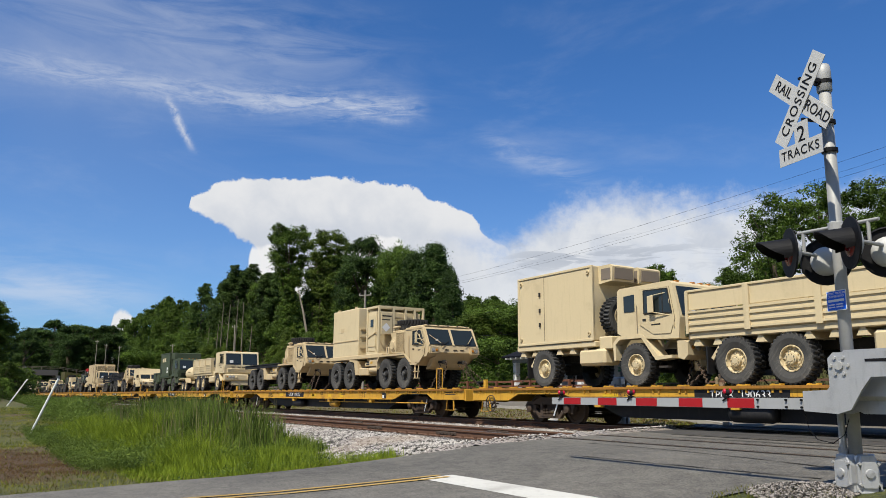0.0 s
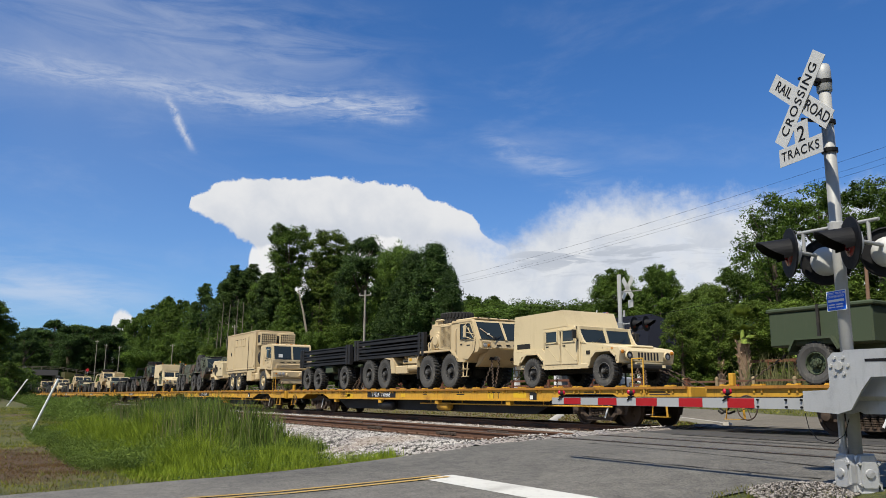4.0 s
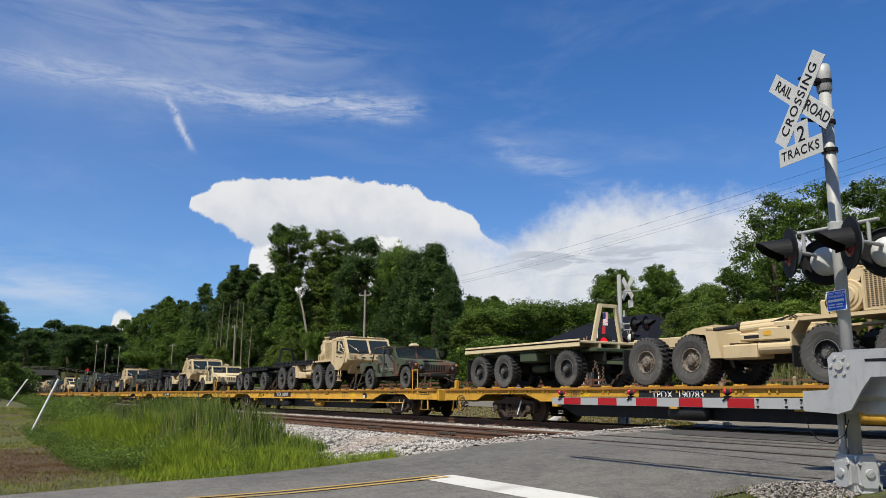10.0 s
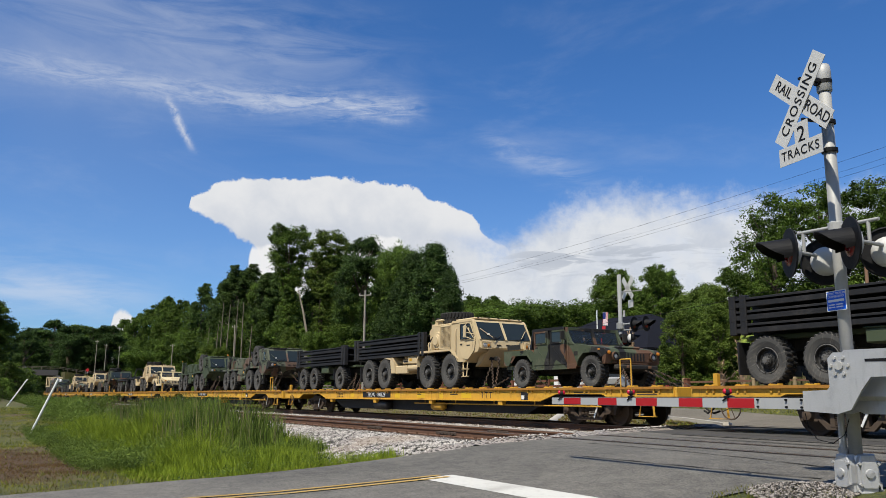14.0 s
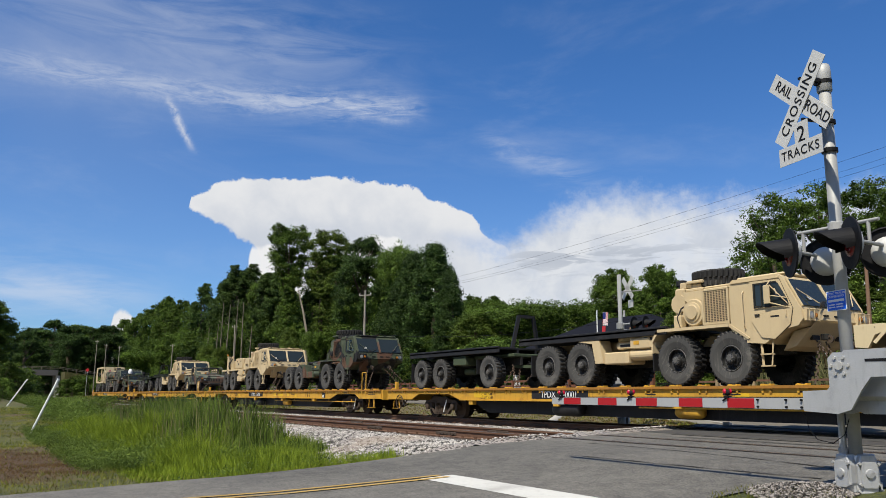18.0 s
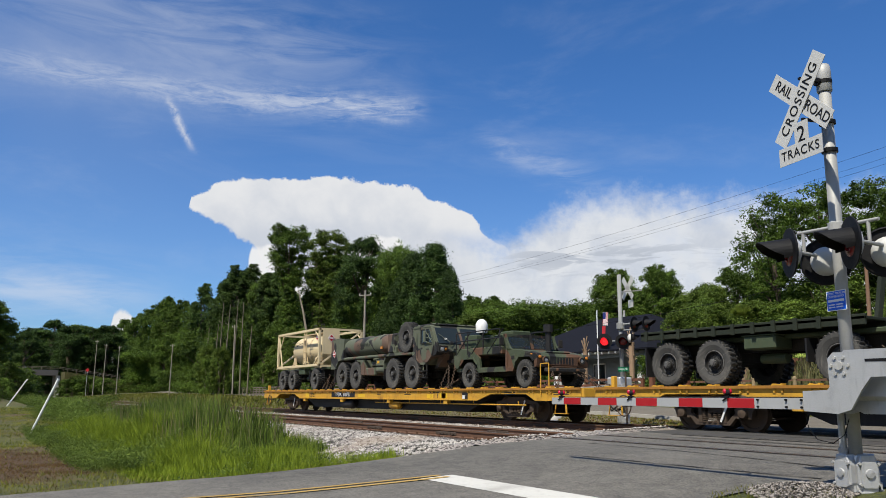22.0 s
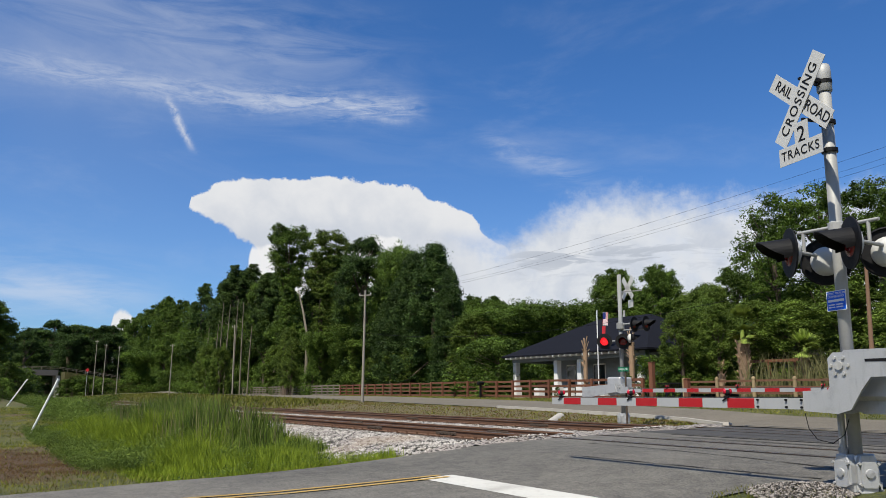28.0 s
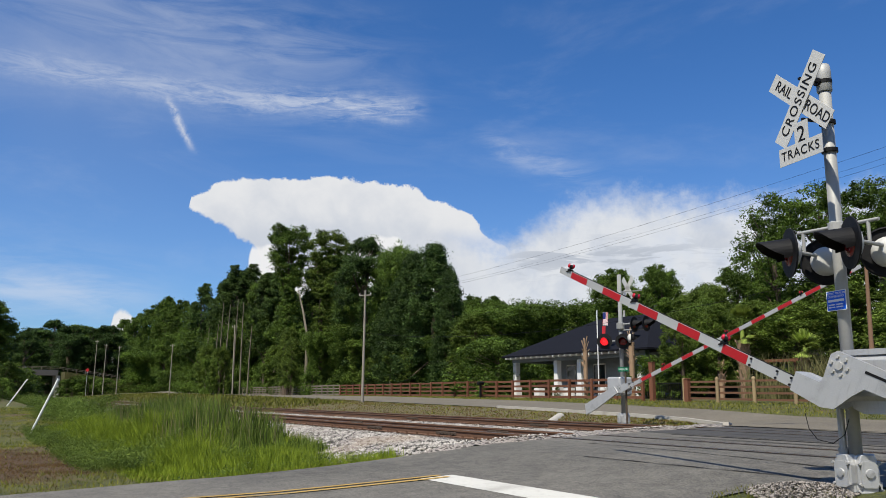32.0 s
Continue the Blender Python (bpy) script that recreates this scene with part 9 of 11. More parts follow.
def far_signal():
    x, y, z0 = -19.75, 18.95, -0.1
    t = thing("crossing_signal", "far crossing signal mast with lit red lamps and gate", "crossing signal", "crossing signals")
    t.matrix_basis = pose(x, y, z0)
    mast_base(t, 0, 0, 0)
    part("mast", rod(shape(), (0, 0, 0.3), (0, 0, 5.0), 0.07, 18), DULL_STEEL, t, "dull galvanised steel mast", None, True)
    # crossbuck seen from behind
    for ang in (48, -42):
        blade(t, 0.98, 0.2, 0.006, pose(0.06, 0.32, 4.56) @ Matrix.Rotation(radians(-16), 4, "Z") @ Matrix.Rotation(radians(ang), 4, "Y"))
    blade(t, 0.4, 0.26, 0.006, pose(0.14, 0.36, 4.02, 0, 0, -20))
    part("sign_bracket", bar(shape(), (0.0, 0.1, 4.42), (0.75, 0.3, 4.4), 0.03, 0.03), DULL_STEEL, t)
    bm = shape()
    rod(bm, (-0.22, -0.5, 2.72), (0.5, 0.05, 2.74), 0.03, 10)
    rod(bm, (0.0, 0.0, 3.3), (0.9, 0.15, 3.3), 0.035, 10)
    rod(bm, (0.0, 0.0, 3.1), (0.9, 0.15, 3.1), 0.025, 10)
    part("cross_arm", bm, DULL_STEEL, t)
    part("arm_clamp", turned(shape(), [(0.07, -0.12), (0.14, -0.1), (0.14, 0.1), (0.07, 0.12)], 16, "Z"), DULL_STEEL, t, "", pose(0, 0, 3.25))
    flasher(t, -0.16, -0.6, 2.72, 40, True)
    flasher(t, 0.27, -0.17, 2.72, 40)
    flasher(t, 0.5, -0.05, 2.8, 140)
    flasher(t, 0.72, -0.08, 3.25, 105)
    flasher(t, 1.12, 0.05, 3.25, 105)
    part("street_plate", box(shape(), 0.12, 0.6, -0.3, -0.294, 1.72, 1.86), SIGN_GREEN, t, "green street name plate")
    lettering("street_words", "RAILROAD", 0.085, WHITE, t, pose(0.36, -0.302, 1.79, 90), 0.001)
    part("sign_post", rod(shape(), (0.42, -0.26, 0.0), (0.42, -0.26, 1.86), 0.03, 8), TRUCK_STEEL, t)
    part("gate_mechanism", box(shape(), -0.45, 0.18, -0.3, 0.28, 0.95, 1.55, 0.05), CASTALU, t, "cast aluminium gate machine housing")
    piv = Vector((0.3, -0.42, 1.2))
    arm = gate_arm(t, piv, 1, 8.9, 9, 0.45, 0.12, -0.1, lamps=4)
    bm = shape()
    slab(bm, [(-0.2, 0.12), (-1.75, 0.02), (-1.8, -0.32), (-1.3, -0.3), (-0.1, -0.14)], -0.06, 0.0)
    part("counterweight", bm, CASTALU, arm, "pale counterweight plates")
    GATES.append((arm, piv, 1, [(0, 0), (29.9, 0), (30.2, 3.5), (30.5, 7.0), (31.0, 11.8), (31.4, 15.0), (32.0, 19.4)]))
    return t


near_signal()
far_signal()


# ---- roadside ----
def make_fence():
    """Four-rail board fence along the avenue: stained red-brown, then weathered grey further off."""
    rng = random.Random(8)
    def fy(x):
        return 28.7 - 0.115 * x

    def run_fence(x0, x1, step, material, rails, h, label, posts=None):
        f = thing("board_fence", label, "fence", "fences along the avenue", kind="")
        k = int(round((x0 - x1) / step))
        xs = [x0 - step * i for i in range(k + 1)]
        for i, x in enumerate(xs):
            y, z = fy(x), float(ground_z(x, fy(x)))
            top = z + h + rng.uniform(0.02, 0.08)
            if posts:
                p = turned(shape(), [(0.09, z - 0.1), (0.085, top - 0.05), (0.095, top - 0.02), (0.09, top + 0.05), (0.05, top + 0.1), (0.01, top + 0.115)], 12, "Z")
                part("post", p, posts, f, "pale weathered round-topped post", pose(x, y, 0))
            else:
                part("post", box(shape(), x - 0.075, x + 0.075, y - 0.075, y + 0.075, z - 0.1, top, 0.01), material, f)
            if i < k:
                x2 = xs[i + 1]
                y2, z2 = fy(x2), float(ground_z(x2, fy(x2)))
                for r in range(rails):
                    zz = 0.16 + (h - 0.2) * r / (rails - 1) + rng.uniform(-0.02, 0.02)
                    part("board", bar(shape(), (x, y + 0.09, z + zz), (x2, y2 + 0.09, z2 + zz), 0.035, 0.095 if posts else 0.14), material, f)
    run_fence(-32.2, -87.4, 2.4, FENCE_BROWN, 4, 1.22, "red-brown stained four-board fence along the avenue")
    run_fence(-87.6, -150.0, 2.5, FENCE_GREY, 4, 1.25, "weathered grey board fence along the avenue")
    run_fence(-12.68, -29.0, 2.32, FENCE_DULL, 4, 1.05, "dull brown four-board garden fence with pale posts", POST_TAN)
    # gate posts and iron gate
    for x, h in ((-31.4, 2.05), (-28.7, 1.12)):
        y = fy(x)
        z = float(ground_z(x, y))
        g = thing("gate_post", "tall stained wooden gate post", "post", "gate posts", pose(x, y, z))
        part("shaft", box(shape(), -0.13, 0.13, -0.13, 0.13, -0.1, h, 0.02), FENCE_BROWN, g)
        part("cap", box(shape(), -0.145, 0.145, -0.145, 0.145, h, h + 0.05, 0.01), FENCE_BROWN, g)
    y, z = fy(-30) + 0.3, float(ground_z(-30, 32))
    g = thing("iron_gate", "low black iron bar gate between wooden posts", "gate", "", pose(-30.0, y, z))
    for i in range(19):
        part("bar", rod(shape(), (-1.15 + 0.128 * i, 0, 0.05), (-1.15 + 0.128 * i, 0, 1.0), 0.012, 6), MATT_BLACK, g)
    part("frame", bar(shape(), (-1.2, 0, 0.95), (1.2, 0, 0.95), 0.03, 0.04), MATT_BLACK, g)
    part("frame", bar(shape(), (-1.2, 0, 0.1), (1.2, 0, 0.1), 0.03, 0.04), MATT_BLACK, g)


def make_house():
    z = 0.85
    h = thing("house", "low pale blue-grey house with dark hipped roof and white porch posts", "house", "", pose(0, 0, z))
    x0, x1, y0, y1 = -49.2, -35.4, 35.9, 46.2
    part("foundation", box(shape(), x0, x1, y0, y1, -0.3, 0.06, 0.02), CONCRETE, h)
    wall = part("wall", box(shape(), x0 + 2.6, x1, y0 + 2.5, y1 - 0.2, 0.05, 2.95), SIDING, h)
    for i in range(18):
        part("siding_board", box(shape(), x0 + 2.58, x1 + 0.02, y0 + 2.475, y0 + 2.5, 0.08 + 0.16 * i, 0.08 + 0.16 * i + 0.15), SIDING, wall)
    part("beam", box(shape(), x0, x1, y0 + 0.05, y0 + 0.4, 2.5, 2.95), SIDING, h, "pale porch beam")
    part("beam", box(shape(), x0, x0 + 0.35, y0 + 0.4, y1 - 0.2, 2.5, 2.95), SIDING, h, "pale porch beam")
    for x in (-48.95, -44.1, -41.6, -36.0):
        p = part("porch_post", box(shape(), x - 0.2, x + 0.2, y0 + 0.05, y0 + 0.45, 0.7, 2.5, 0.02), WHITE, h, "square white porch post")
        part("pedestal", box(shape(), x - 0.3, x + 0.3, y0 - 0.02, y0 + 0.52, 0.05, 0.7, 0.02), WHITE, p)
    for x in (-46.2, -42.9, -39.4):
        part("pedestal", box(shape(), x - 0.3, x + 0.3, y0 - 0.02, y0 + 0.52, 0.05, 0.6, 0.02), WHITE, h, "low white porch pedestal")
    for x, w, door in ((-45.2, 0.9, True), (-42.2, 1.1, True), (-38.4, 0.95, False)):
        zz = 0.1 if door else 0.85
        f = part("window_frame" if not door else "door_frame", box(shape(), x - w / 2 - 0.06, x + w / 2 + 0.06, y0 + 2.44, y0 + 2.475, zz, 2.3), WHITE, wall)
        part("pane", box(shape(), x - w / 2, x + w / 2, y0 + 2.42, y0 + 2.44, zz + 0.08, 2.2), GLASS, wall, "dark window pane")
    # hipped roof with overhang
    bm = shape()
    ex0, ex1, ey0, ey1, ez, rz = x0 - 0.3, x1 + 0.9, y0 - 0.7, y1 + 0.7, 2.95, 5.75
    rx0, rx1, ry = -45.2, -39.8, (y0 + y1) / 2
    low = [bm.verts.new(p) for p in ((ex0, ey0, ez), (ex1, ey0, ez), (ex1, ey1, ez), (ex0, ey1, ez))]
    und = [bm.verts.new(p) for p in ((ex0, ey0, ez - 0.1), (ex1, ey0, ez - 0.1), (ex1, ey1, ez - 0.1), (ex0, ey1, ez - 0.1))]
    a, b = bm.verts.new((rx0, ry, rz)), bm.verts.new((rx1, ry, rz))
    for f in ((low[0], low[1], b, a), (low[1], low[2], b), (low[2], low[3], a, b), (low[3], low[0], a), und[::-1]):
        bm.faces.new(f)
    for i in range(4):
        bm.faces.new((low[i], und[i], und[(i + 1) % 4], low[(i + 1) % 4]))
    bmesh.ops.recalc_face_normals(bm, faces=bm.faces)
    roof = part("roof", bm, ROOF, h, "dark blue-black hipped roof")
    part("chimney", rod(shape(), (-43.0, ry + 0.6, 5.2), (-43.0, ry + 0.6, 6.3), 0.08, 10), SILVER, roof, "thin metal flue")
    for i in range(22):
        x = ex0 + 0.4 + 0.62 * i
        part("rafter_end", box(shape(), x, x + 0.07, ey0 + 0.02, ey0 + 0.7, ez - 0.24, ez - 0.1), WHITE, roof)
    # porch furniture
    b = thing("porch_bench", "low brown wooden bench on the porch", "bench", "", pose(-47.3, 37.2, z + 0.06))
    part("seat", box(shape(), -0.7, 0.7, -0.25, 0.25, 0.4, 0.45), FENCE_BROWN, b)
    part("backrest", box(shape(), -0.7, 0.7, 0.22, 0.27, 0.5, 0.9), FENCE_BROWN, b)
    for x in (-0.6, 0.6):
        part("leg", box(shape(), x - 0.04, x + 0.04, -0.22, 0.22, 0, 0.4), FENCE_BROWN, b)
    # flag
    fz = float(ground_z(-38.6, 34.9))
    f = thing("flagpole", "white flagpole with a hanging striped flag", "flagpole", "", pose(-38.5, 34.9, fz))
    part("pole", rod(shape(), (0, 0, 0), (0, 0, 5.6), 0.035, 10), WHITE, f)
    flag = part("flag", box(shape(), 0.04, 0.46, -0.01, 0.01, 4.62, 5.45), WHITE, f, "red and white striped flag with a blue corner", pose(0, 0, 0, 0, 5, 8))
    for i in range(5):
        part("stripe", box(shape(), 0.05 + 0.085 * i, 0.09 + 0.085 * i, -0.015, 0.015, 4.63, 5.0 if i < 3 else 5.44), FLAG_RED, flag)
    part("canton", box(shape(), 0.045, 0.28, -0.014, 0.014, 5.02, 5.44), FLAG_BLUE, flag)
    part("lower_flag", box(shape(), 0.04, 0.42, -0.01, 0.01, 4.0, 4.56, 0.005), FLAG_RED, f, "plain red flag hanging below", pose(0, 0, 0, 0, 7, -10))
    # small house further off
    s = thing("shed", "small dark-roofed garden house behind the fence", "shed", "", pose(-31.0, 42.0, 0.85))
    part("wall", box(shape(), -1.5, 2.2, 0, 3, 0, 2.1), SIDING, s)
    part("roof", slab(shape(), [(-1.9, 2.1), (0.35, 3.1), (2.6, 2.1)], -0.4, 3.4), ROOF, s)
    part("window", box(shape(), 0.2, 0.7, -0.03, 0, 0.8, 1.6), GLASS, s)
    p = thing("pergola", "low brown timber pergola beside the palm", "pergola", "", pose(-27.5, 37.0, 0.8))
    for x in (-1.6, 0, 1.6):
        part("post", box(shape(), x - 0.07, x + 0.07, -0.07, 0.07, 0, 1.9), FENCE_BROWN, p)
    part("beam", box(shape(), -1.9, 1.9, -0.08, 0.08, 1.9, 2.05), FENCE_BROWN, p)


def utility_pole(x, y, h, material, lean=(0, 0), arm=True, z=None):
    z = float(ground_z(x, y)) if z is None else z
    p = thing("utility_pole", "weathered wooden utility pole with a short crossarm" if arm else "plain brown wooden utility pole", "utility pole", "utility poles", pose(x, y, z))
    part("shaft", rod(shape(), (0, 0, -0.2), (lean[0], lean[1], h), 0.115, 12, 0.07), material, p)
    if arm:
        a = part("crossarm", bar(shape(), (lean[0] - 0.45, lean[1] - 0.3, h - 0.4), (lean[0] + 0.45, lean[1] + 0.3, h - 0.4), 0.06, 0.08), material, p)
        for f in (-0.4, 0.4):
            part("insulator", turned(shape(), [(0.03, 0), (0.05, 0.04), (0.03, 0.08), (0.045, 0.11), (0.02, 0.15)], 10, "Z"), SILVER, a, "", pose(lean[0] + f, lean[1] + f * 0.7, h - 0.36))
    return p


def wire(p, q, sag, r=0.004, name="overhead_wire"):
    bm = shape()
    p, q = Vector(p), Vector(q)
    pts = [p.lerp(q, i / 14) - Vector((0, 0, sag * 4 * (i / 14) * (1 - i / 14))) for i in range(15)]
    rings = [[bm.verts.new(c + Vector((0, r * math.cos(k * 1.2566), r * math.sin(k * 1.2566)))) for k in range(5)] for c in pts]
    for u, v in zip(rings, rings[1:]):
        for k in range(5):
            bm.faces.new((u[k], u[(k + 1) % 5], v[(k + 1) % 5], v[k]))
    solid(name, bm, MATT_BLACK, "thin black overhead wire between poles", "wire", group="overhead wires")


def make_roadside():
    utility_pole(-55.8, 26.6, 8.6, POLE_WOOD, (0.05, 0))
    utility_pole(-205.2, 27.6, 13.2, POLE_WOOD)
    utility_pole(-204.4, 29.6, 12.2, POLE_WOOD)
    utility_pole(-202.4, 32.3, 11.5, POLE_WOOD)
    utility_pole(-154.8, 34.0, 9.6, POLE_WOOD, (0.3, 0))
    utility_pole(-128.2, 38.0, 11.4, POLE_WOOD, (-0.6, 0))
    utility_pole(-19.5, 33.0, 6.0, POLE_BROWN, (0.15, 0), False)
    utility_pole(4.0, 19.6, 8.4, POLE_WOOD)
    wire((-56.3, 26.3, 8.45), (4.0, 19.6, 8.3), 0.9)
    wire((-55.2, 26.9, 8.1), (4.4, 19.9, 7.9), 0.8)
    wire((-55.8, 26.6, 8.3), (4.2, 19.7, 8.15), 1.0, 0.003)
    wire((-56.3, 26.3, 8.45), (-154.8, 34.0, 10.8), 1.2)
    wire((-55.8, 26.6, 5.6), (-19.4, 33.0, 6.4), 1.3, 0.012)
    wire((-19.4, 33.0, 6.4), (14.0, 30.0, 7.0), 0.6, 0.012)
    # leaning white marker posts in the field
    for p, q in (((-34.1, 2.45, -0.95), (-33.62, 3.27, 1.31)), ((-65.86, 3.14, -0.25), (-65.16, 4.3, 1.8))):
        t = thing("marker_post", "leaning white plastic marker post in the grass", "post", "marker posts", pose(*p))
        d = Vector(q) - Vector(p)
        part("tube", rod(shape(), (0, 0, 0), d, 0.042, 14), WHITE, t)
        part("cap", rod(shape(), d, d * 1.01, 0.045, 14), WHITE, t)
    # culvert headwall and kerb by the far mast
    t = thing("culvert", "short pale concrete culvert pipe in the bank", "culvert", "", pose(-25.4, 20.6, -0.3, 0, 0, 130))
    part("pipe", rod(shape(), (-1.3, 0, -0.02), (1.3, 0, 0.25), 0.2, 18), CONCRETE, t)
    part("apron", slab(shape(), [(-1.2, -0.1), (1.2, 0.1), (1.2, 0.2), (-1.2, 0.05)], -1.1, -0.95), CONCRETE, t)
    kerb = [(-15.6, 18.9), (-16.3, 19.9), (-17.6, 20.9), (-19.6, 21.6), (-22.5, 22.2), (-26.0, 22.7), (-30, 23.3), (-34, 23.9)]
    k = thing("kerb", "low pale concrete kerb round the corner", "kerb", "", kind="structure")
    for (xa, ya), (xb, yb) in zip(kerb, kerb[1:]):
        za, zb = float(ground_z(xa, ya)) + 0.05, float(ground_z(xb, yb)) + 0.05
        part("kerb_stone", bar(shape(), (xa, ya, za), (xb, yb, zb), 0.16, 0.16), CONCRETE, k)
    m = thing("mailbox", "dark mailbox on a post beside the fence", "mailbox", "", pose(-50.2, 33.7, float(ground_z(-50.2, 33.7))))
    part("post", box(shape(), -0.06, 0.06, -0.06, 0.06, 0, 1.0), MATT_BLACK, m)
    part("box", turned(shape(), [(0.02, -0.25), (0.13, -0.24), (0.13, 0.24), (0.02, 0.25)], 12), MATT_BLACK, m, "", pose(0, 0, 1.12))
    # overpass far down the line
    b = thing("overpass", "grey concrete road bridge over the railway", "bridge", "")
    part("deck", box(shape(), -236, -228, -30, 22, 5.6, 6.6), CONCRETE_DARK, b)
    part("parapet", box(shape(), -228.2, -228, -30, 22, 6.6, 7.0), CONCRETE_DARK, b)
    for ya, yb, za, zb in ((-30, 22, 7.0, 7.0), (22, 37, 7.0, 5.0)):
        k = int((yb - ya) / 2)
        for i in range(k + 1):
            y, z = ya + (yb - ya) * i / k, za + (zb - za) * i / k
            part("railing_post", box(shape(), -228.15, -228.05, y, y + 0.1, z - 0.3, z + 0.8), FENCE_GREY, b)
        for dz in (0.42, 0.78):
            part("railing", bar(shape(), (-228.1, ya, za + dz), (-228.1, yb, zb + dz), 0.08, 0.08), FENCE_GREY, b)
    part("abutment", box(shape(), -236.5, -228.4, 21.6, 22.6, 0, 5.6), CONCRETE, b, "pale concrete abutment")
    part("pier", box(shape(), -234, -230, 8, 9, 0, 5.6), CONCRETE_DARK, b)
    part("embankment", slab(shape(), [(23.6, 0), (23.6, 6.6), (30, 5.8), (38, 4.6), (52, 2.4), (52, 0)], 0, 9), SOIL, b, "grassy embankment", pose(-227.6, 0, 0, 0, 0, 90))
    # stop sign and parked car near the overpass
    s = thing("stop_sign", "red stop sign on a post", "road sign", "", pose(-205, 26.0, float(ground_z(-205, 26))))
    part("post", rod(shape(), (0, 0, 0), (0, 0, 6.2), 0.05, 8), SILVER, s)
    part("face", rod(shape(), (0, 0, 6.15), (0.06, -0.03, 6.15), 0.4, 8), RED, s)

    cx, cy = -262.0, 41.4
    c = thing("parked_car", "small white car parked far up the avenue", "car", "", pose(cx, cy, float(ground_z(cx, cy)) + 0.05, 0, 0, -8))
    part("body", slab(shape(), [(-2.2, 0.3), (-2.25, 0.75), (-1.5, 0.9), (-0.9, 1.42), (0.7, 1.45), (1.3, 0.95), (2.1, 0.82), (2.2, 0.35)], -0.85, 0.85), WHITE, c)
    part("side_glass", slab(shape(), [(-1.25, 0.95), (-0.8, 1.34), (0.6, 1.36), (1.0, 0.98)], -0.87, -0.855), GLASS, c)
    part("windscreen", bar(shape(), (0.82, 0, 1.4), (1.3, 0, 0.98), 1.4, 0.03), GLASS, c)
    for wx in (-1.4, 1.4):
        for wy in (-0.8, 0.8):
            part("wheel", rod(shape(), (wx, wy - 0.1, 0.32), (wx, wy + 0.1, 0.32), 0.32, 14), RUBBER, c)


make_fence()
make_house()
make_roadside()


# ---- plants ----
def leaf_cloud(centres, radii, per, size, rng, squash=0.8, droop=0.0):
    """Leaves gathered in small tufts, the tufts scattered over the shells of clumps."""
    k = len(centres)
    n = k * per
    tuft = max(1, per // 16) if per < 60 else 13
    tn = -(-n // tuft)
    clump = rng.integers(0, k, tn) if per > 8 else np.arange(tn) * k // tn
    d = rng.standard_normal((tn, 3)) + np.array([0, 0, 0.25])
    d /= np.linalg.norm(d, axis=1, keepdims=True)
    spread = radii[clump] * (0.3 + 0.85 * rng.random(tn) ** 0.6)
    heart = centres[clump] + d * spread[:, None] * np.array([1, 1, squash])
    lump = radii[clump] * rng.uniform(0.1, 0.3, tn)
    i = np.arange(n) // tuft
    p = heart[i] + rng.standard_normal((n, 3)) * lump[i][:, None] * np.array([1, 1, 0.6])
    normal = d[i] * 0.6 + rng.standard_normal((n, 3)) * 0.7 + np.array([0, 0, 0.5])
    normal /= np.linalg.norm(normal, axis=1, keepdims=True)
    a = np.cross(normal, rng.standard_normal((n, 3)))
    a /= np.linalg.norm(a, axis=1, keepdims=True)
    b = np.cross(normal, a)
    s = (size * rng.uniform(0.55, 1.45, n))[:, None]
    v = np.stack([p + a * s, p + b * s * 0.5, p - a * s, p - b * s * 0.5], 1).reshape(-1, 3)
    v[:, 2] -= droop
    return v, np.arange(4 * n).reshape(n, 4)


def limbs(rng, h, r0, tops, seg=7):
    """A tapered trunk with limbs reaching to the given points."""
    bm = shape()
    rod(bm, (0, 0, -0.3), (0.02 * h, 0.01 * h, h * 0.45), r0, seg + 2, r0 * 0.7)
    rod(bm, (0.02 * h, 0.01 * h, h * 0.45), (0.0, 0.03 * h, h * 0.82), r0 * 0.7, seg, r0 * 0.25)
    for p in tops:
        z = max(h * 0.25, min(p[2] - 0.15 * h, h * 0.75)) * rng.uniform(0.8, 1.0)
        rod(bm, (0.01 * h, 0.01 * h, z), p, r0 * 0.3, 5, r0 * 0.06)
    return bm


TREES = {}
SLIM = {"oak": 5.2 / 3.1, "airy": 5.2 / 3.1, "dark_oak": 5.2 / 3.4, "gum": 4.6 / 2.5, "open": 4.6 / 2.5, "elm": 4.6 / 3.0, "cedar": 4.4 / 3.1, "pine": 1.33, "thicket": 5.0 / 3.8}


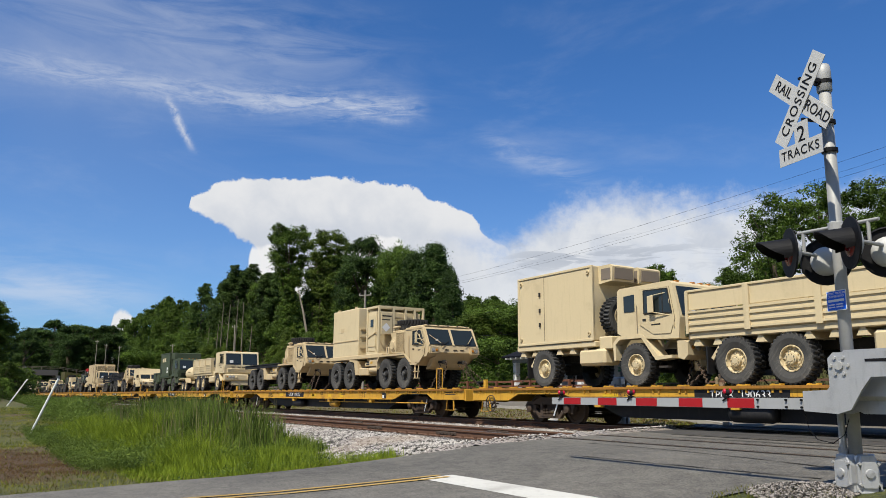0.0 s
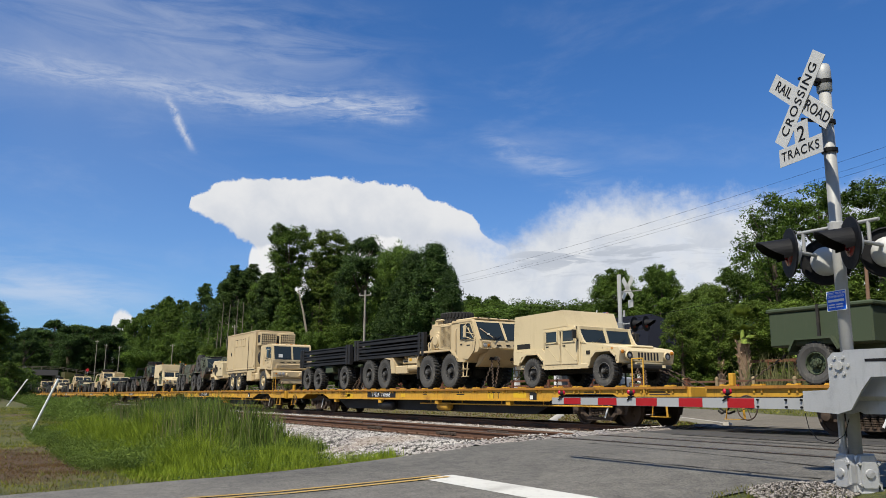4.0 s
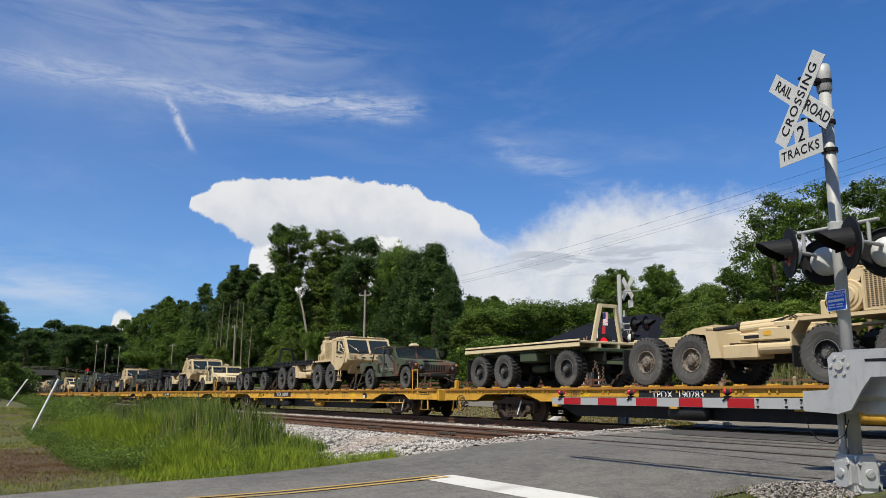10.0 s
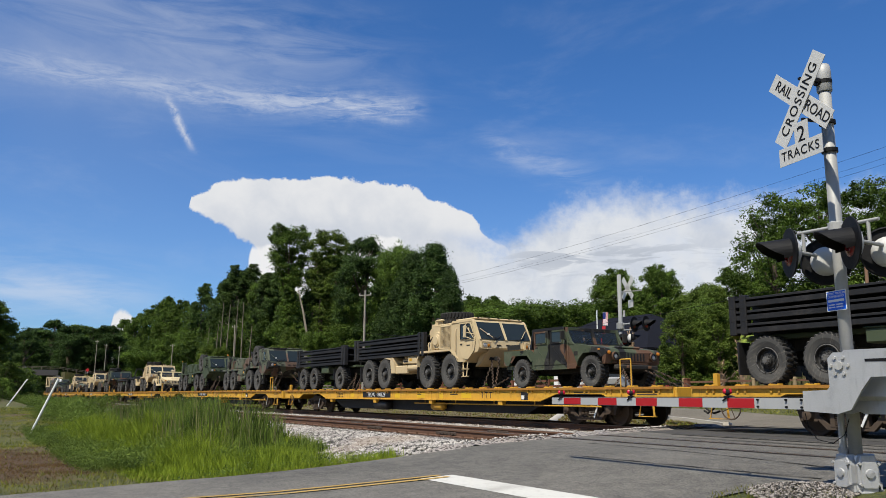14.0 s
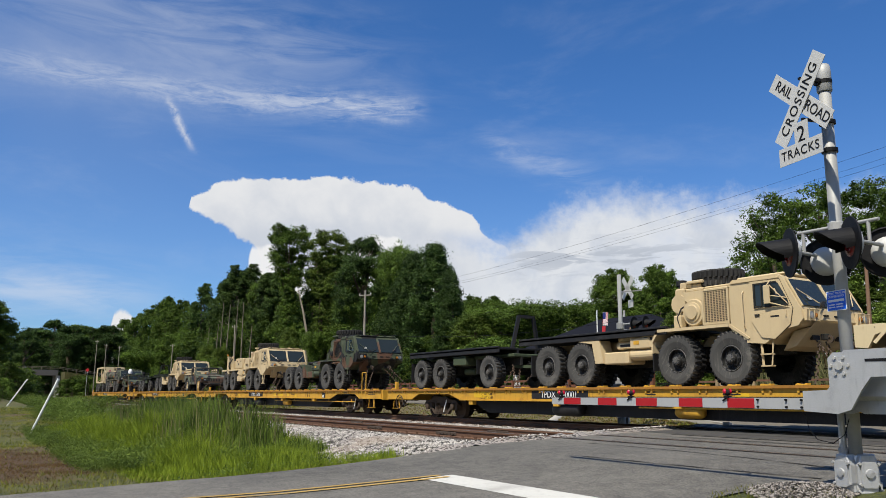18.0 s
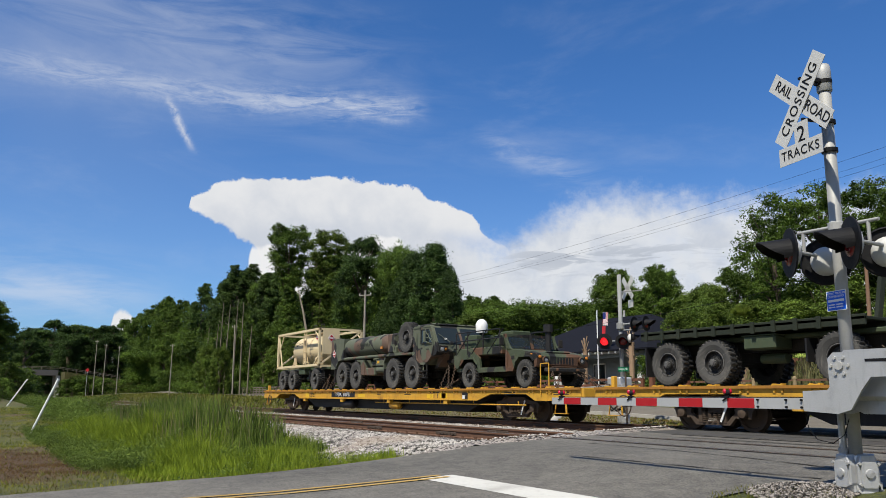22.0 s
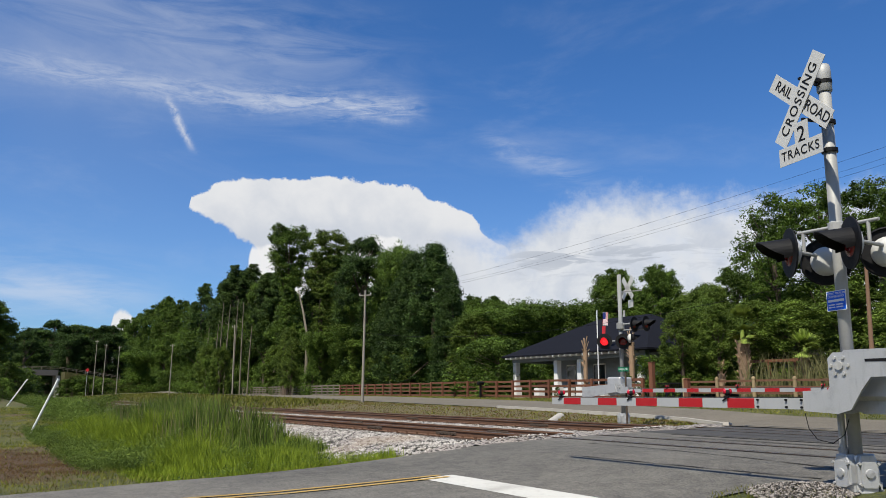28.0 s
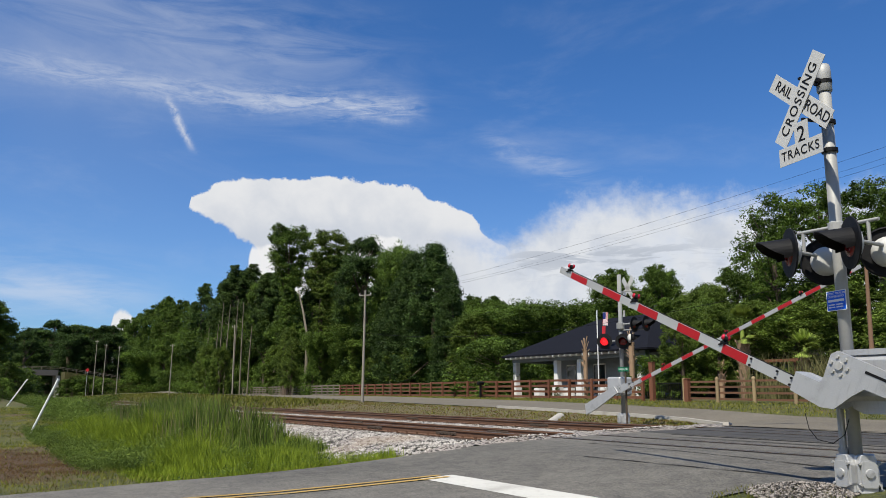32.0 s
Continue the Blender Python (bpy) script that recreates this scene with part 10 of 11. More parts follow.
def tree_kind(name, seed, h, rx, lo, clumps, per, size, leaf, shape_of="round", trunk=0.28):
    """Builds the meshes of one kind of tree: trunk and crown."""
    rng = np.random.default_rng(seed)
    c, r = [], []
    for i in range(clumps):
        f = rng.random() ** 0.8
        z = h * (lo + (0.97 - lo) * f)
        if shape_of == "round":
            reach = rx * math.sqrt(max(0.02, 1 - (2 * f - 0.85) ** 2 / 1.4))
        elif shape_of == "cone":
            reach = rx * (1.05 - f)
        elif shape_of == "cedar":
            reach = rx * (1.04 - f ** 2.2)
        elif shape_of == "pine":
            reach = rx * (1.0 - 0.85 * f ** 2.2)
        else:
            reach = rx * (0.6 + 0.4 * math.sin(7 * f + seed))
        a, d = rng.random() * 6.283, reach * rng.random() ** 0.45
        lump = rx * rng.uniform(0.1, 0.3) * (1.2 if shape_of == "tall" else 0.7 if shape_of == "pine" else 1.0)
        c.append((d * math.cos(a), d * math.sin(a), z - lump * 0.4)), r.append(lump)
    c, r = np.array(c), np.array(r)
    v, f = leaf_cloud(c, r, per, size, rng)
    crown = raw("crown", v, f, leaf)
    picks = c[rng.choice(len(c), min(14, len(c)), replace=False)]
    trunk_me = mesh("trunk", limbs(rng, h, trunk, [tuple(p) for p in picks]), BARK)
    TREES[name] = (h, trunk_me, crown)


def plant(kind, x, y, h, label, spread=1.0, turn=0.0, z=None):
    h0, trunk_me, crown = TREES[kind]
    spread *= SLIM.get(kind, 1.0)
    z = float(ground_z(x, y)) if z is None else z
    k = 1.04 * (h - z) / h0
    t = thing("tree", label, "tree", "trees along the railway", pose(x, y, z, 0, 0, turn))
    scale = Matrix.Diagonal((k * spread, k * spread, k, 1))
    hang("trunk", trunk_me, t, scale)
    hang("crown", crown, t, scale, "leafy crown")
    return t


def make_trees():
    tree_kind("dark_oak", 9, 14, 3.4, 0.15, 95, 560, 0.085, LEAF_DARK, "round", 0.4)
    tree_kind("oak", 1, 14, 3.1, 0.26, 150, 430, 0.088, LEAF, "round", 0.4)
    tree_kind("gum", 2, 20, 2.5, 0.3, 135, 430, 0.095, LEAF, "tall", 0.38)
    tree_kind("elm", 3, 12, 3.0, 0.16, 130, 400, 0.085, LEAF_LIGHT, "round", 0.3)
    tree_kind("cedar", 4, 14, 3.1, 0.04, 190, 360, 0.085, LEAF_DARK, "cedar", 0.3)
    tree_kind("pine", 5, 22, 3.6, 0.34, 170, 330, 0.1, LEAF_PINE, "pine", 0.24)
    tree_kind("bush", 6, 3, 2.0, 0.05, 40, 300, 0.055, LEAF, "round", 0.08)
    tree_kind("thicket", 7, 12, 3.8, 0.0, 170, 380, 0.095, LEAF, "tall", 0.2)
    tree_kind("airy", 14, 14, 3.1, 0.3, 74, 380, 0.08, LEAF, "round", 0.3)
    tree_kind("open", 8, 20, 2.5, 0.2, 125, 400, 0.095, LEAF_LIGHT, "tall", 0.3)
    rng = random.Random(11)
    green = "tall broad-leaved tree with a full green crown"
    # the tall group beyond the fence
    for kind, x, y, h, s in (("gum", -112.2, 41, 26.1, 0.52), ("open", -108.0, 45, 24.4, 0.62), ("open", -104.5, 46, 20.4, 0.5), ("oak", -112.9, 48, 22.6, 0.5), ("dark_oak", -116.7, 47, 20.5, 0.45), ("open", -105.5, 49, 20.5, 0.5), ("oak", -93.0, 49, 20.2, 0.5), ("oak", -91.5, 60, 14.4, 0.6), ("oak", -86.0, 60, 13.8, 0.6), ("thicket", -81.0, 59, 12.4, 0.6), ("cedar", -84.5, 45, 14.6, 0.7), ("dark_oak", -96.5, 46, 21.8, 0.55), ("thicket", -87.4, 47, 18.8, 0.46),
                             ("cedar", -74.5, 44, 17.3, 0.75), ("cedar", -79.5, 44, 17.0, 0.66), ("dark_oak", -97.1, 50, 18.9, 0.4), ("cedar", -69.6, 43, 13.5, 0.55), ("thicket", -102.5, 48, 13.5, 0.7), ("cedar", -90.0, 46, 12.5, 0.8)):
        plant(kind, x, y, h, green if kind != "cedar" else "dense dark green cedar tree", s, rng.uniform(0, 360))
    # the wood further down the line
    for kind, x, y, h, s in (("oak", -168.4, 52, 27.2, 0.42), ("oak", -150.6, 50, 23.8, 0.44), ("oak", -180.0, 52, 27.0, 0.4), ("oak", -139.0, 50, 20.7, 0.48), ("pine", -164.2, 48, 27.5, 0.85), ("pine", -159.0, 50, 27.2, 0.85), ("pine", -140.4, 47, 22.8, 0.75), ("pine", -137.7, 48, 22.6, 0.75), ("pine", -178.4, 50, 26.5, 0.8), ("pine", -170, 51, 25.5, 0.9), ("pine", -150, 51, 24.0, 0.9), ("pine", -195.6, 50, 27.6, 0.8),
                             ("oak", -216.4, 53, 23.9, 0.5), ("oak", -237.6, 54, 27.9, 0.45), ("oak", -254.6, 54, 30.6, 0.45), ("oak", -285.6, 56, 31.0, 0.5), ("oak", -318.0, 57, 31.0, 0.5), ("oak", -351.4, 58, 31.5, 0.5)):
        plant(kind, x, y, h, "tall pine with a bare lower trunk" if kind == "pine" else green, s, rng.uniform(0, 360))
    for i in range(34):      # undergrowth that closes the wood
        x = -112 - 7.2 * i
        plant("thicket", x, 47 + 0.04 * (-x - 112) + rng.uniform(-1, 4), 10.5 + 0.045 * (-x - 112) + rng.uniform(-1.5, 2), "dense green woodland edge tree", rng.uniform(0.8, 1.1), rng.uniform(0, 360))
    for i in range(16):
        x = -118 - 9.5 * i
        plant("oak", x, 56 + 0.05 * (-x - 112) + rng.uniform(0, 6), 17 + 0.045 * (-x - 112) + rng.uniform(-2, 2), green, 0.8, rng.uniform(0, 360))
    for i in range(12):
        plant("thicket", -60 - 4.6 * i, 47 + rng.uniform(-1.5, 3), 8.5 + rng.uniform(-1, 2.5), "dense green woodland edge tree", 1.0, rng.uniform(0, 360))
    # beyond the house
    for i in range(18):
        x = -92 + 3.6 * i
        plant(("oak", "elm", "thicket")[i % 3], x, 60 + rng.uniform(-3, 4), 13.2 - 0.1 * (x + 92) + rng.uniform(-0.8, 0.5), green, 0.85, rng.uniform(0, 360))
    for kind, x, y, h, s in (("oak", -54.9, 52, 12.6, 0.58), ("oak", -54.0, 54, 10.8, 0.5), ("oak", -49.2, 52, 12.2, 0.52), ("elm", -51.6, 54, 11.0, 0.6), ("oak", -58.0, 55, 10.2, 0.6), ("elm", -44.4, 50, 9.0, 0.6), ("elm", -38.2, 46, 8.6, 0.5), ("oak", -38.9, 49, 10.4, 0.5), ("elm", -41.6, 49, 9.4, 0.55), ("oak", -36.4, 50, 10.8, 0.5), ("thicket", -42, 53, 8.2, 0.8)):
        plant(kind, x, y, h, green if kind in ("oak", "airy") else "leafy light green tree with a low crown", s, rng.uniform(0, 360))
    # the open-crowned oaks and low trees behind the garden
    for kind, x, y, h, s in (("airy", -32.6, 45, 13.9, 0.52), ("airy", -34.0, 46.5, 10.4, 0.36), ("airy", -29.5, 46, 14.4, 0.6), ("airy", -26.0, 46, 13.8, 0.66), ("airy", -31.0, 49, 12.0, 0.5), ("oak", -22.0, 45, 13.4, 0.75), ("oak", -18.0, 46, 13.5, 0.9), ("oak", -12.0, 47, 13.0, 1.0),
                             ("elm", -31.9, 35.2, 5.7, 0.62), ("elm", -30.2, 36.2, 5.9, 0.7), ("airy", -32.9, 38.5, 6.6, 0.8), ("elm", -33.6, 40, 5.6, 1.3), ("elm", -31.5, 41.5, 6.6, 1.1), ("elm", -28.5, 41, 6.2, 1.2), ("elm", -24.5, 40, 6.6, 1.2), ("elm", -20.5, 39, 6.0, 1.2), ("elm", -16.5, 40, 6.6, 1.2),
                             ("thicket", -26, 50, 9.0, 0.9), ("thicket", -20, 50, 9.0, 0.9), ("thicket", -14, 50, 9.0, 0.9), ("thicket", -34, 49, 8.0, 0.9), ("thicket", -8, 48, 10, 1.0), ("oak", -5, 50, 13, 1.0)):
        plant(kind, x, y, h, green if kind in ("oak", "airy") else "leafy light green tree with a low crown", s, rng.uniform(0, 360))
    for x, y, h, s in ((-52.6, 37.0, 5.2, 1.2), (-55.0, 38.5, 5.5, 1.3), (-58.0, 39.0, 4.5, 1.3), (-33.0, 35.4, 2.9, 1.0), (-34.6, 35.2, 3.2, 0.9), (-31.9, 35.8, 3.0, 1.0), (-46.5, 35.3, 1.5, 0.5), (-43.0, 35.2, 1.5, 0.5), (-40, 35.2, 1.5, 0.5), (-36.5, 35.0, 1.7, 0.5)):
        t = plant("bush", x, y, h, "rounded dark green garden bush", s, rng.uniform(0, 360))
        t.name = "bush"
        tagged(t, category="bush", group="garden bushes")
    # across the field
    for kind, x, y, h, s in (("oak", -112, 2.5, 12.0, 0.7), ("thicket", -113, 3.6, 9.5, 0.55), ("bush", -104, 4.6, 4.2, 1.3), ("bush", -118, 6.6, 4.0, 1.3), ("thicket", -258, 12, 12, 1.3), ("oak", -121, -2.0, 13.0, 0.9), ("bush", -95, 1.0, 3.2, 1.4), ("bush", -85, 3.4, 2.2, 1.2), ("dark_oak", -240, 2, 16, 1.0), ("dark_oak", -262, 9, 19, 1.0), ("dark_oak", -296, 20, 21.9, 1.0), ("dark_oak", -254.3, 22, 21.5, 0.8), ("dark_oak", -239.2, 25.5, 19.0, 0.8), ("dark_oak", -240, 31, 18.5, 0.85), ("dark_oak", -238, 35, 19.5, 0.8), ("dark_oak", -244, 15, 17, 0.8), ("cedar", -240, 28, 14.0, 1.0), ("cedar", -246, 24, 15.0, 1.0), ("cedar", -241, 34, 14.0, 1.0), ("oak", -300, 34, 24, 1.2), ("oak", -275, 40, 22, 1.0)):
        plant(kind, x, y, h, "dark green tree at the edge of the field", s, rng.uniform(0, 360))
    # bushes and thickets about the overpass
    # thickets behind the bridge are added to stand for the shade under its deck
    for kind, x, y, h, s in (("thicket", -262, 30, 17, 1.2), ("thicket", -285, 22, 18, 1.4), ("bush", -222, 23.8, 4.4, 1.2), ("bush", -223, 27.0, 5.4, 1.3), ("dark_oak", -112, 0.2, 14.5, 0.8), ("bush", -224, 29.5, 5.2, 1.4), ("bush", -220, 28.5, 5.0, 1.2), ("bush", -219, 32, 4.8, 1.4), ("thicket", -222, 41, 12, 1.2), ("bush", -221, 25, 4.0, 1.2)):
        plant(kind, x, y, h, "dark green tree at the edge of the field", s, rng.uniform(0, 360))
    # saplings and low growth along the foot of the wood
    low = random.Random(23)
    for i in range(16):
        x = -127 + 4.1 * i
        plant(("elm", "thicket", "open")[i % 3], x, 42.6 + 0.02 * (-x - 60) + low.uniform(-0.6, 1.4), 6.2 + low.uniform(-1.6, 3.0), "low leafy sapling at the foot of the wood", low.uniform(0.65, 0.95), low.uniform(0, 360))
    for x, y, h, lean in ((-156.5, 43.5, 18.0, 0.3), (-151.5, 43.2, 17.0, 0.9), (-145.0, 43.0, 17.5, 0.2), (-139.4, 42.6, 16.5, -0.5), (-137.6, 43.4, 12.0, 0.4), (-161.5, 44.0, 14.0, 0.6), (-172.0, 45.0, 15.0, 0.5)):
        z = float(ground_z(x, y))
        t = thing("bare_trunk", "slender pale bare trunk at the edge of the wood", "tree trunk", "bare trunks", pose(x, y, z))
        bm = rod(shape(), (0, 0, -0.3), (lean * 0.5, 0, h * 0.5), 0.15, 8, 0.12)
        rod(bm, (lean * 0.5, 0, h * 0.5), (lean * 1.3, 0.1, h), 0.12, 8, 0.05)
        for i in range(5):
            zz = h * (0.5 + 0.09 * i)
            rod(bm, (lean * zz / h, 0, zz), (lean + (-1) ** i * (0.7 + 0.2 * i), -0.3, zz + 0.5), 0.05, 5, 0.02)
        part("trunk", bm, PALE_BARK, t)
    for x, y, h in ((-158.6, 41.6, 10.5), (-153.8, 41.2, 7.5), (-148.2, 41.4, 9.5)):
        plant("elm" if h > 8.5 else "thicket", x, y, h, "low leafy sapling at the foot of the wood", 0.6, low.uniform(0, 360))
    z = float(ground_z(-103.6, 40.9))
    t = thing("leaning_tree", "tall tree with a pale forked trunk behind the fence", "tree", "trees along the railway", pose(-103.6, 40.9, z))
    bm = rod(shape(), (0, 0, -0.3), (-0.3, 0, 3.9), 0.4, 10, 0.26)
    rod(bm, (-0.3, 0, 3.9), (-1.0, 0.2, 8.2), 0.25, 10, 0.19)
    rod(bm, (-1.0, 0.2, 8.2), (-3.0, 0.3, 11.6), 0.19, 9, 0.15)
    rod(bm, (-3.0, 0.3, 11.6), (-6.2, 0.6, 15.2), 0.15, 8, 0.1)
    part("trunk", bm, PALE_BARK, t)
    plant("thicket", -101.6, 40.9, 9.2, "dense green woodland edge tree", 0.5, 70)
    plant("elm", -104.6, 39.0, 8.6, "low leafy sapling at the foot of the wood", 0.4, 120)
    plant("elm", -107.3, 39.6, 10.2, "low leafy sapling at the foot of the wood", 0.45, 40)
    # behind the lens, to close the place
    for i in range(14):
        a = math.radians(150 + 22 * i)
        x, y = 60 * math.cos(a) + 10, -45 + 30 * math.sin(a)
        if y < -18:
            plant("oak", x, y, 10 + rng.uniform(-1, 2), green, 1.1, rng.uniform(0, 360))


def make_palms():
    rng = np.random.default_rng(21)

    def palm(x, y, h, fronds, length, label, cut=False, girth=0.2):
        z = float(ground_z(x, y))
        t = thing("palm", label, "palm tree", "palms in the garden", pose(x, y, z))
        bm = shape()
        n = int(h / 0.22)
        for i in range(n):
            r = girth * (0.8 + 0.3 * (i / n) + 0.1 * rng.random())
            rod(bm, (0, 0, h * i / n), (0.01, 0, h * (i + 1.15) / n), r * 0.9, 10, r * 1.12)
        part("trunk", bm, PALM_TRUNK, t, "shaggy brown palm trunk")
        bm = shape()
        for i in range(70 if girth > 0.2 else 14):
            a, up = rng.random() * 6.283, rng.uniform(0.35, 0.9)
            p = Vector((0.95 * girth * math.cos(a), 0.95 * girth * math.sin(a), h * rng.uniform(0.3 if girth > 0.2 else 0.55, 1.0)))
            bar(bm, p, p + Vector((0.14 * math.cos(a), 0.14 * math.sin(a), 0.3 * up)), 0.06, 0.03)
        part("leaf_stubs", bm, PALM_TRUNK, t)
        if cut:
            bm = shape()
            for i in range(7):
                a = i * 0.9
                bar(bm, (0, 0, h - 0.1), (0.22 * math.cos(a), 0.22 * math.sin(a), h + rng.uniform(0.5, 0.9)), 0.07, 0.03)
            part("cut_fronds", bm, PALM_TRUNK, t)
            return
        part("spear", rod(shape(), (0, 0, h - 0.1), (0.03, 0, h + (1.2 if girth > 0.2 else 0.4)), 0.13, 8, 0.05), PALM, t, "green young stems")
        verts, faces = [], []
        for i in range(fronds):
            a, el = rng.random() * 6.283, rng.uniform(0.75, 1.5) if i % 2 else rng.uniform(-0.7, 0.9)
            d = np.array([math.cos(a) * math.cos(el), math.sin(a) * math.cos(el), math.sin(el)])
            stem = np.array([0, 0, h + ((1.05 if girth > 0.2 else 0.3) if i % 2 else 0.4)]) + d * length * 0.42
            side = np.cross(d, [0, 0, 1.0]) + 1e-3
            side /= np.linalg.norm(side)
            for j in range(22):
                f = (j / 21 - 0.5) * 2.6
                tip = stem + (d * math.cos(f) + side * math.sin(f)) * length * 0.55 - np.array([0, 0, 0.12 * length * abs(f)])
                w = np.cross(tip - stem, [0, 0, 1.0]) + 1e-3
                w = w / np.linalg.norm(w) * 0.045
                k = len(verts)
                verts += [stem - w, stem + w, tip + w * 0.3, tip - w * 0.3]
                faces.append((k, k + 1, k + 2, k + 3))
        hang("fronds", raw("fronds", verts, faces, PALM), t, None, "fan-shaped green fronds")
    palm(-27.5, 35.0, 3.0, 44, 0.95, "cabbage palm with a shaggy trunk and upright fronds", girth=0.27)
    palm(-25.0, 36.5, 2.2, 16, 1.1, "small cabbage palm among tall grass")
    palm(-37.9, 33.3, 3.0, 0, 1, "cropped palm trunk with cut frond stubs", True, 0.14)
    palm(-34.5, 33.9, 3.3, 0, 1, "tall cropped palm trunk", True, 0.16)
    palm(-29.4, 35.5, 1.3, 0, 1, "short cropped palm trunk", True, 0.15)


def blades(name, x, y, h, w, rng, material, label, lean=0.35, z=None):
    """Bent grass blades, two quads each, as one mesh."""
    n = len(x)
    z = ground_z(x, y) if z is None else z
    a = rng.uniform(0, 6.283, n)
    side = np.stack([np.cos(a), np.sin(a), np.zeros(n)], 1) * (w * rng.uniform(0.6, 1.4, n))[:, None]
    b = rng.uniform(0, 6.283, n)
    out = np.stack([np.cos(b), np.sin(b), np.zeros(n)], 1) * (h * lean * rng.random(n))[:, None]
    p0 = np.stack([x, y, z - 0.02], 1)
    up = np.zeros((n, 3))
    up[:, 2] = h
    mid, top = p0 + up * 0.55 + out * 0.3, p0 + up * 0.97 + out
    v = np.stack([p0 - side, p0 + side, mid + side * 0.8, mid - side * 0.8, top + side * 0.12, top - side * 0.12], 1).reshape(-1, 3)
    k = 6 * np.arange(n)[:, None]
    f = np.concatenate([k + np.array([[0, 1, 2, 3]]), k + np.array([[3, 2, 4, 5]])])
    tagged(new(name, raw(name, v, f, material)), label, "grass", kind="stuff")


def make_grass():
    rng = np.random.default_rng(31)
    # reeds in the ditch beside the road
    n = 120000
    x, y = -12.1 - 22 * rng.random(n) ** 1.2, rng.uniform(3.0, 7.7, n)
    clump = np.sin(x * 1.1 + 0.6 * y) * np.sin(y * 1.7 + 0.3 * x) * 0.5 + 0.5
    height = np.interp(-x, (12.0, 12.8, 14.0, 16.0, 18, 20, 25, 32), (0.1, 0.26, 0.42, 0.58, 0.8, 1.1, 1.2, 0.9)) * np.interp(y + 0.06 * (-x - 12), (3.4, 4.2, 5.2, 6.2, 7.9), (0.12, 0.35, 0.85, 0.9, 0.35))
    height = height * (0.55 + 0.6 * clump) * rng.uniform(0.6, 1.15, n)
    keep = rng.random(n) < 0.25 + 0.8 * clump
    blades("reeds", x[keep], y[keep], height[keep], 0.0065 + 0 * x[keep], rng, REED, "tall bright green reeds in the ditch", 0.7)
    # cattails at the back of the ditch
    n = 16000
    x, y = -17.5 - 17 * rng.random(n), 4.9 + 2.7 * rng.random(n)
    thick = np.sin(0.9 * x + 0.4) * np.sin(1.9 * y + 0.5 * x) + 0.5 * np.sin(2.7 * x)
    keep = thick > rng.uniform(-0.9, 0.5, n)
    x, y = x[keep], y[keep]
    tall = np.interp(-x, (17.5, 19, 21, 23, 30, 35), (0.4, 0.7, 1.2, 1.5, 1.55, 1.2)) * np.interp(y, (4.9, 5.6, 7.0, 7.6), (0.7, 1.0, 1.0, 0.7)) * rng.uniform(0.6, 1.08, len(x))
    blades("cattails", x, y, tall, 0.013 + 0 * x, rng, CATTAIL, "dense tall cattails at the back of the ditch", 0.45)
    n = 420
    x, y = -18.5 - 13 * rng.random(n), rng.uniform(4.6, 7.0, n)
    blades("reed_stalks", x, y, rng.uniform(0.9, 1.75, n), 0.007 + 0 * x, rng, DRYGRASS, "pale dry reed stalks above the green", 0.15)
    # rough field grass
    n = 60000
    x, y = -12.0 - 50 * rng.random(n) ** 1.7, -3.0 + 9.5 * rng.random(n)
    patch = np.sin(0.55 * x + 1.0) * np.sin(0.8 * y + 0.5 * x) + 0.4 * np.sin(2.1 * x) * np.sin(1.9 * y)
    bare = np.hypot((x + 21.3) / 4.8, (y - 1.3) / 1.35) + 0.3 * np.sin(3.1 * x) * np.sin(4.3 * y + x) < 1.0
    keep = ((patch > -0.5) | (rng.random(n) < 0.4)) & (~bare | (rng.random(n) < 0.2))
    x, y = x[keep], y[keep]
    blades("field_grass", x, y, rng.uniform(0.025, 0.09, len(x)) * (1 + 0.9 * np.clip((y - 2) / 3, 0, 1)), 0.005 + 0.00022 * np.abs(x), rng, TURF, "short rough field grass", 0.8)
    # creeping weeds round the posts and beside the reeds
    n = 26000
    x, y = -17.8 - 18 * rng.random(n), rng.uniform(2.3, 4.4, n)
    keep = np.sin(0.9 * x) * np.sin(1.3 * y + 0.4 * x) > -0.35
    x, y = x[keep], y[keep]
    v, f = leaf_cloud(np.stack([x, y, ground_z(x, y) + 0.05 + 0.22 * rng.random(len(x))], 1), np.full(len(x), 0.1), 5, 0.016, rng)
    tagged(new("weeds", raw("weeds", v, f, WEED)), "dark green creeping weeds", "weeds", kind="stuff")
    # leafy weeds among the reeds
    n = 2600
    x, y = -14.0 - 18 * rng.random(n) ** 0.8, rng.uniform(2.6, 6.6, n)
    lush = np.sin(0.8 * x + 2.0) * np.sin(1.1 * y + 0.3 * x) + 0.3 * np.sin(2.3 * x + y)
    keep = lush > 0.25 - 0.3 * (y < 3.8)
    x, y = x[keep], y[keep]
    top = np.interp(-x, (14, 17, 22, 32), (0.25, 0.5, 0.8, 0.8)) * np.interp(y, (2.6, 3.6, 5.0, 6.6), (0.25, 0.5, 1.0, 0.8))
    v, f = leaf_cloud(np.stack([x, y, ground_z(x, y) + top * rng.uniform(0.15, 1.0, len(x))], 1), np.full(len(x), 0.16), 40, 0.02, rng)
    tagged(new("ditch_weeds", raw("ditch_weeds", v, f, WEED)), "dark green leafy weeds among the reeds", "weeds", kind="stuff")
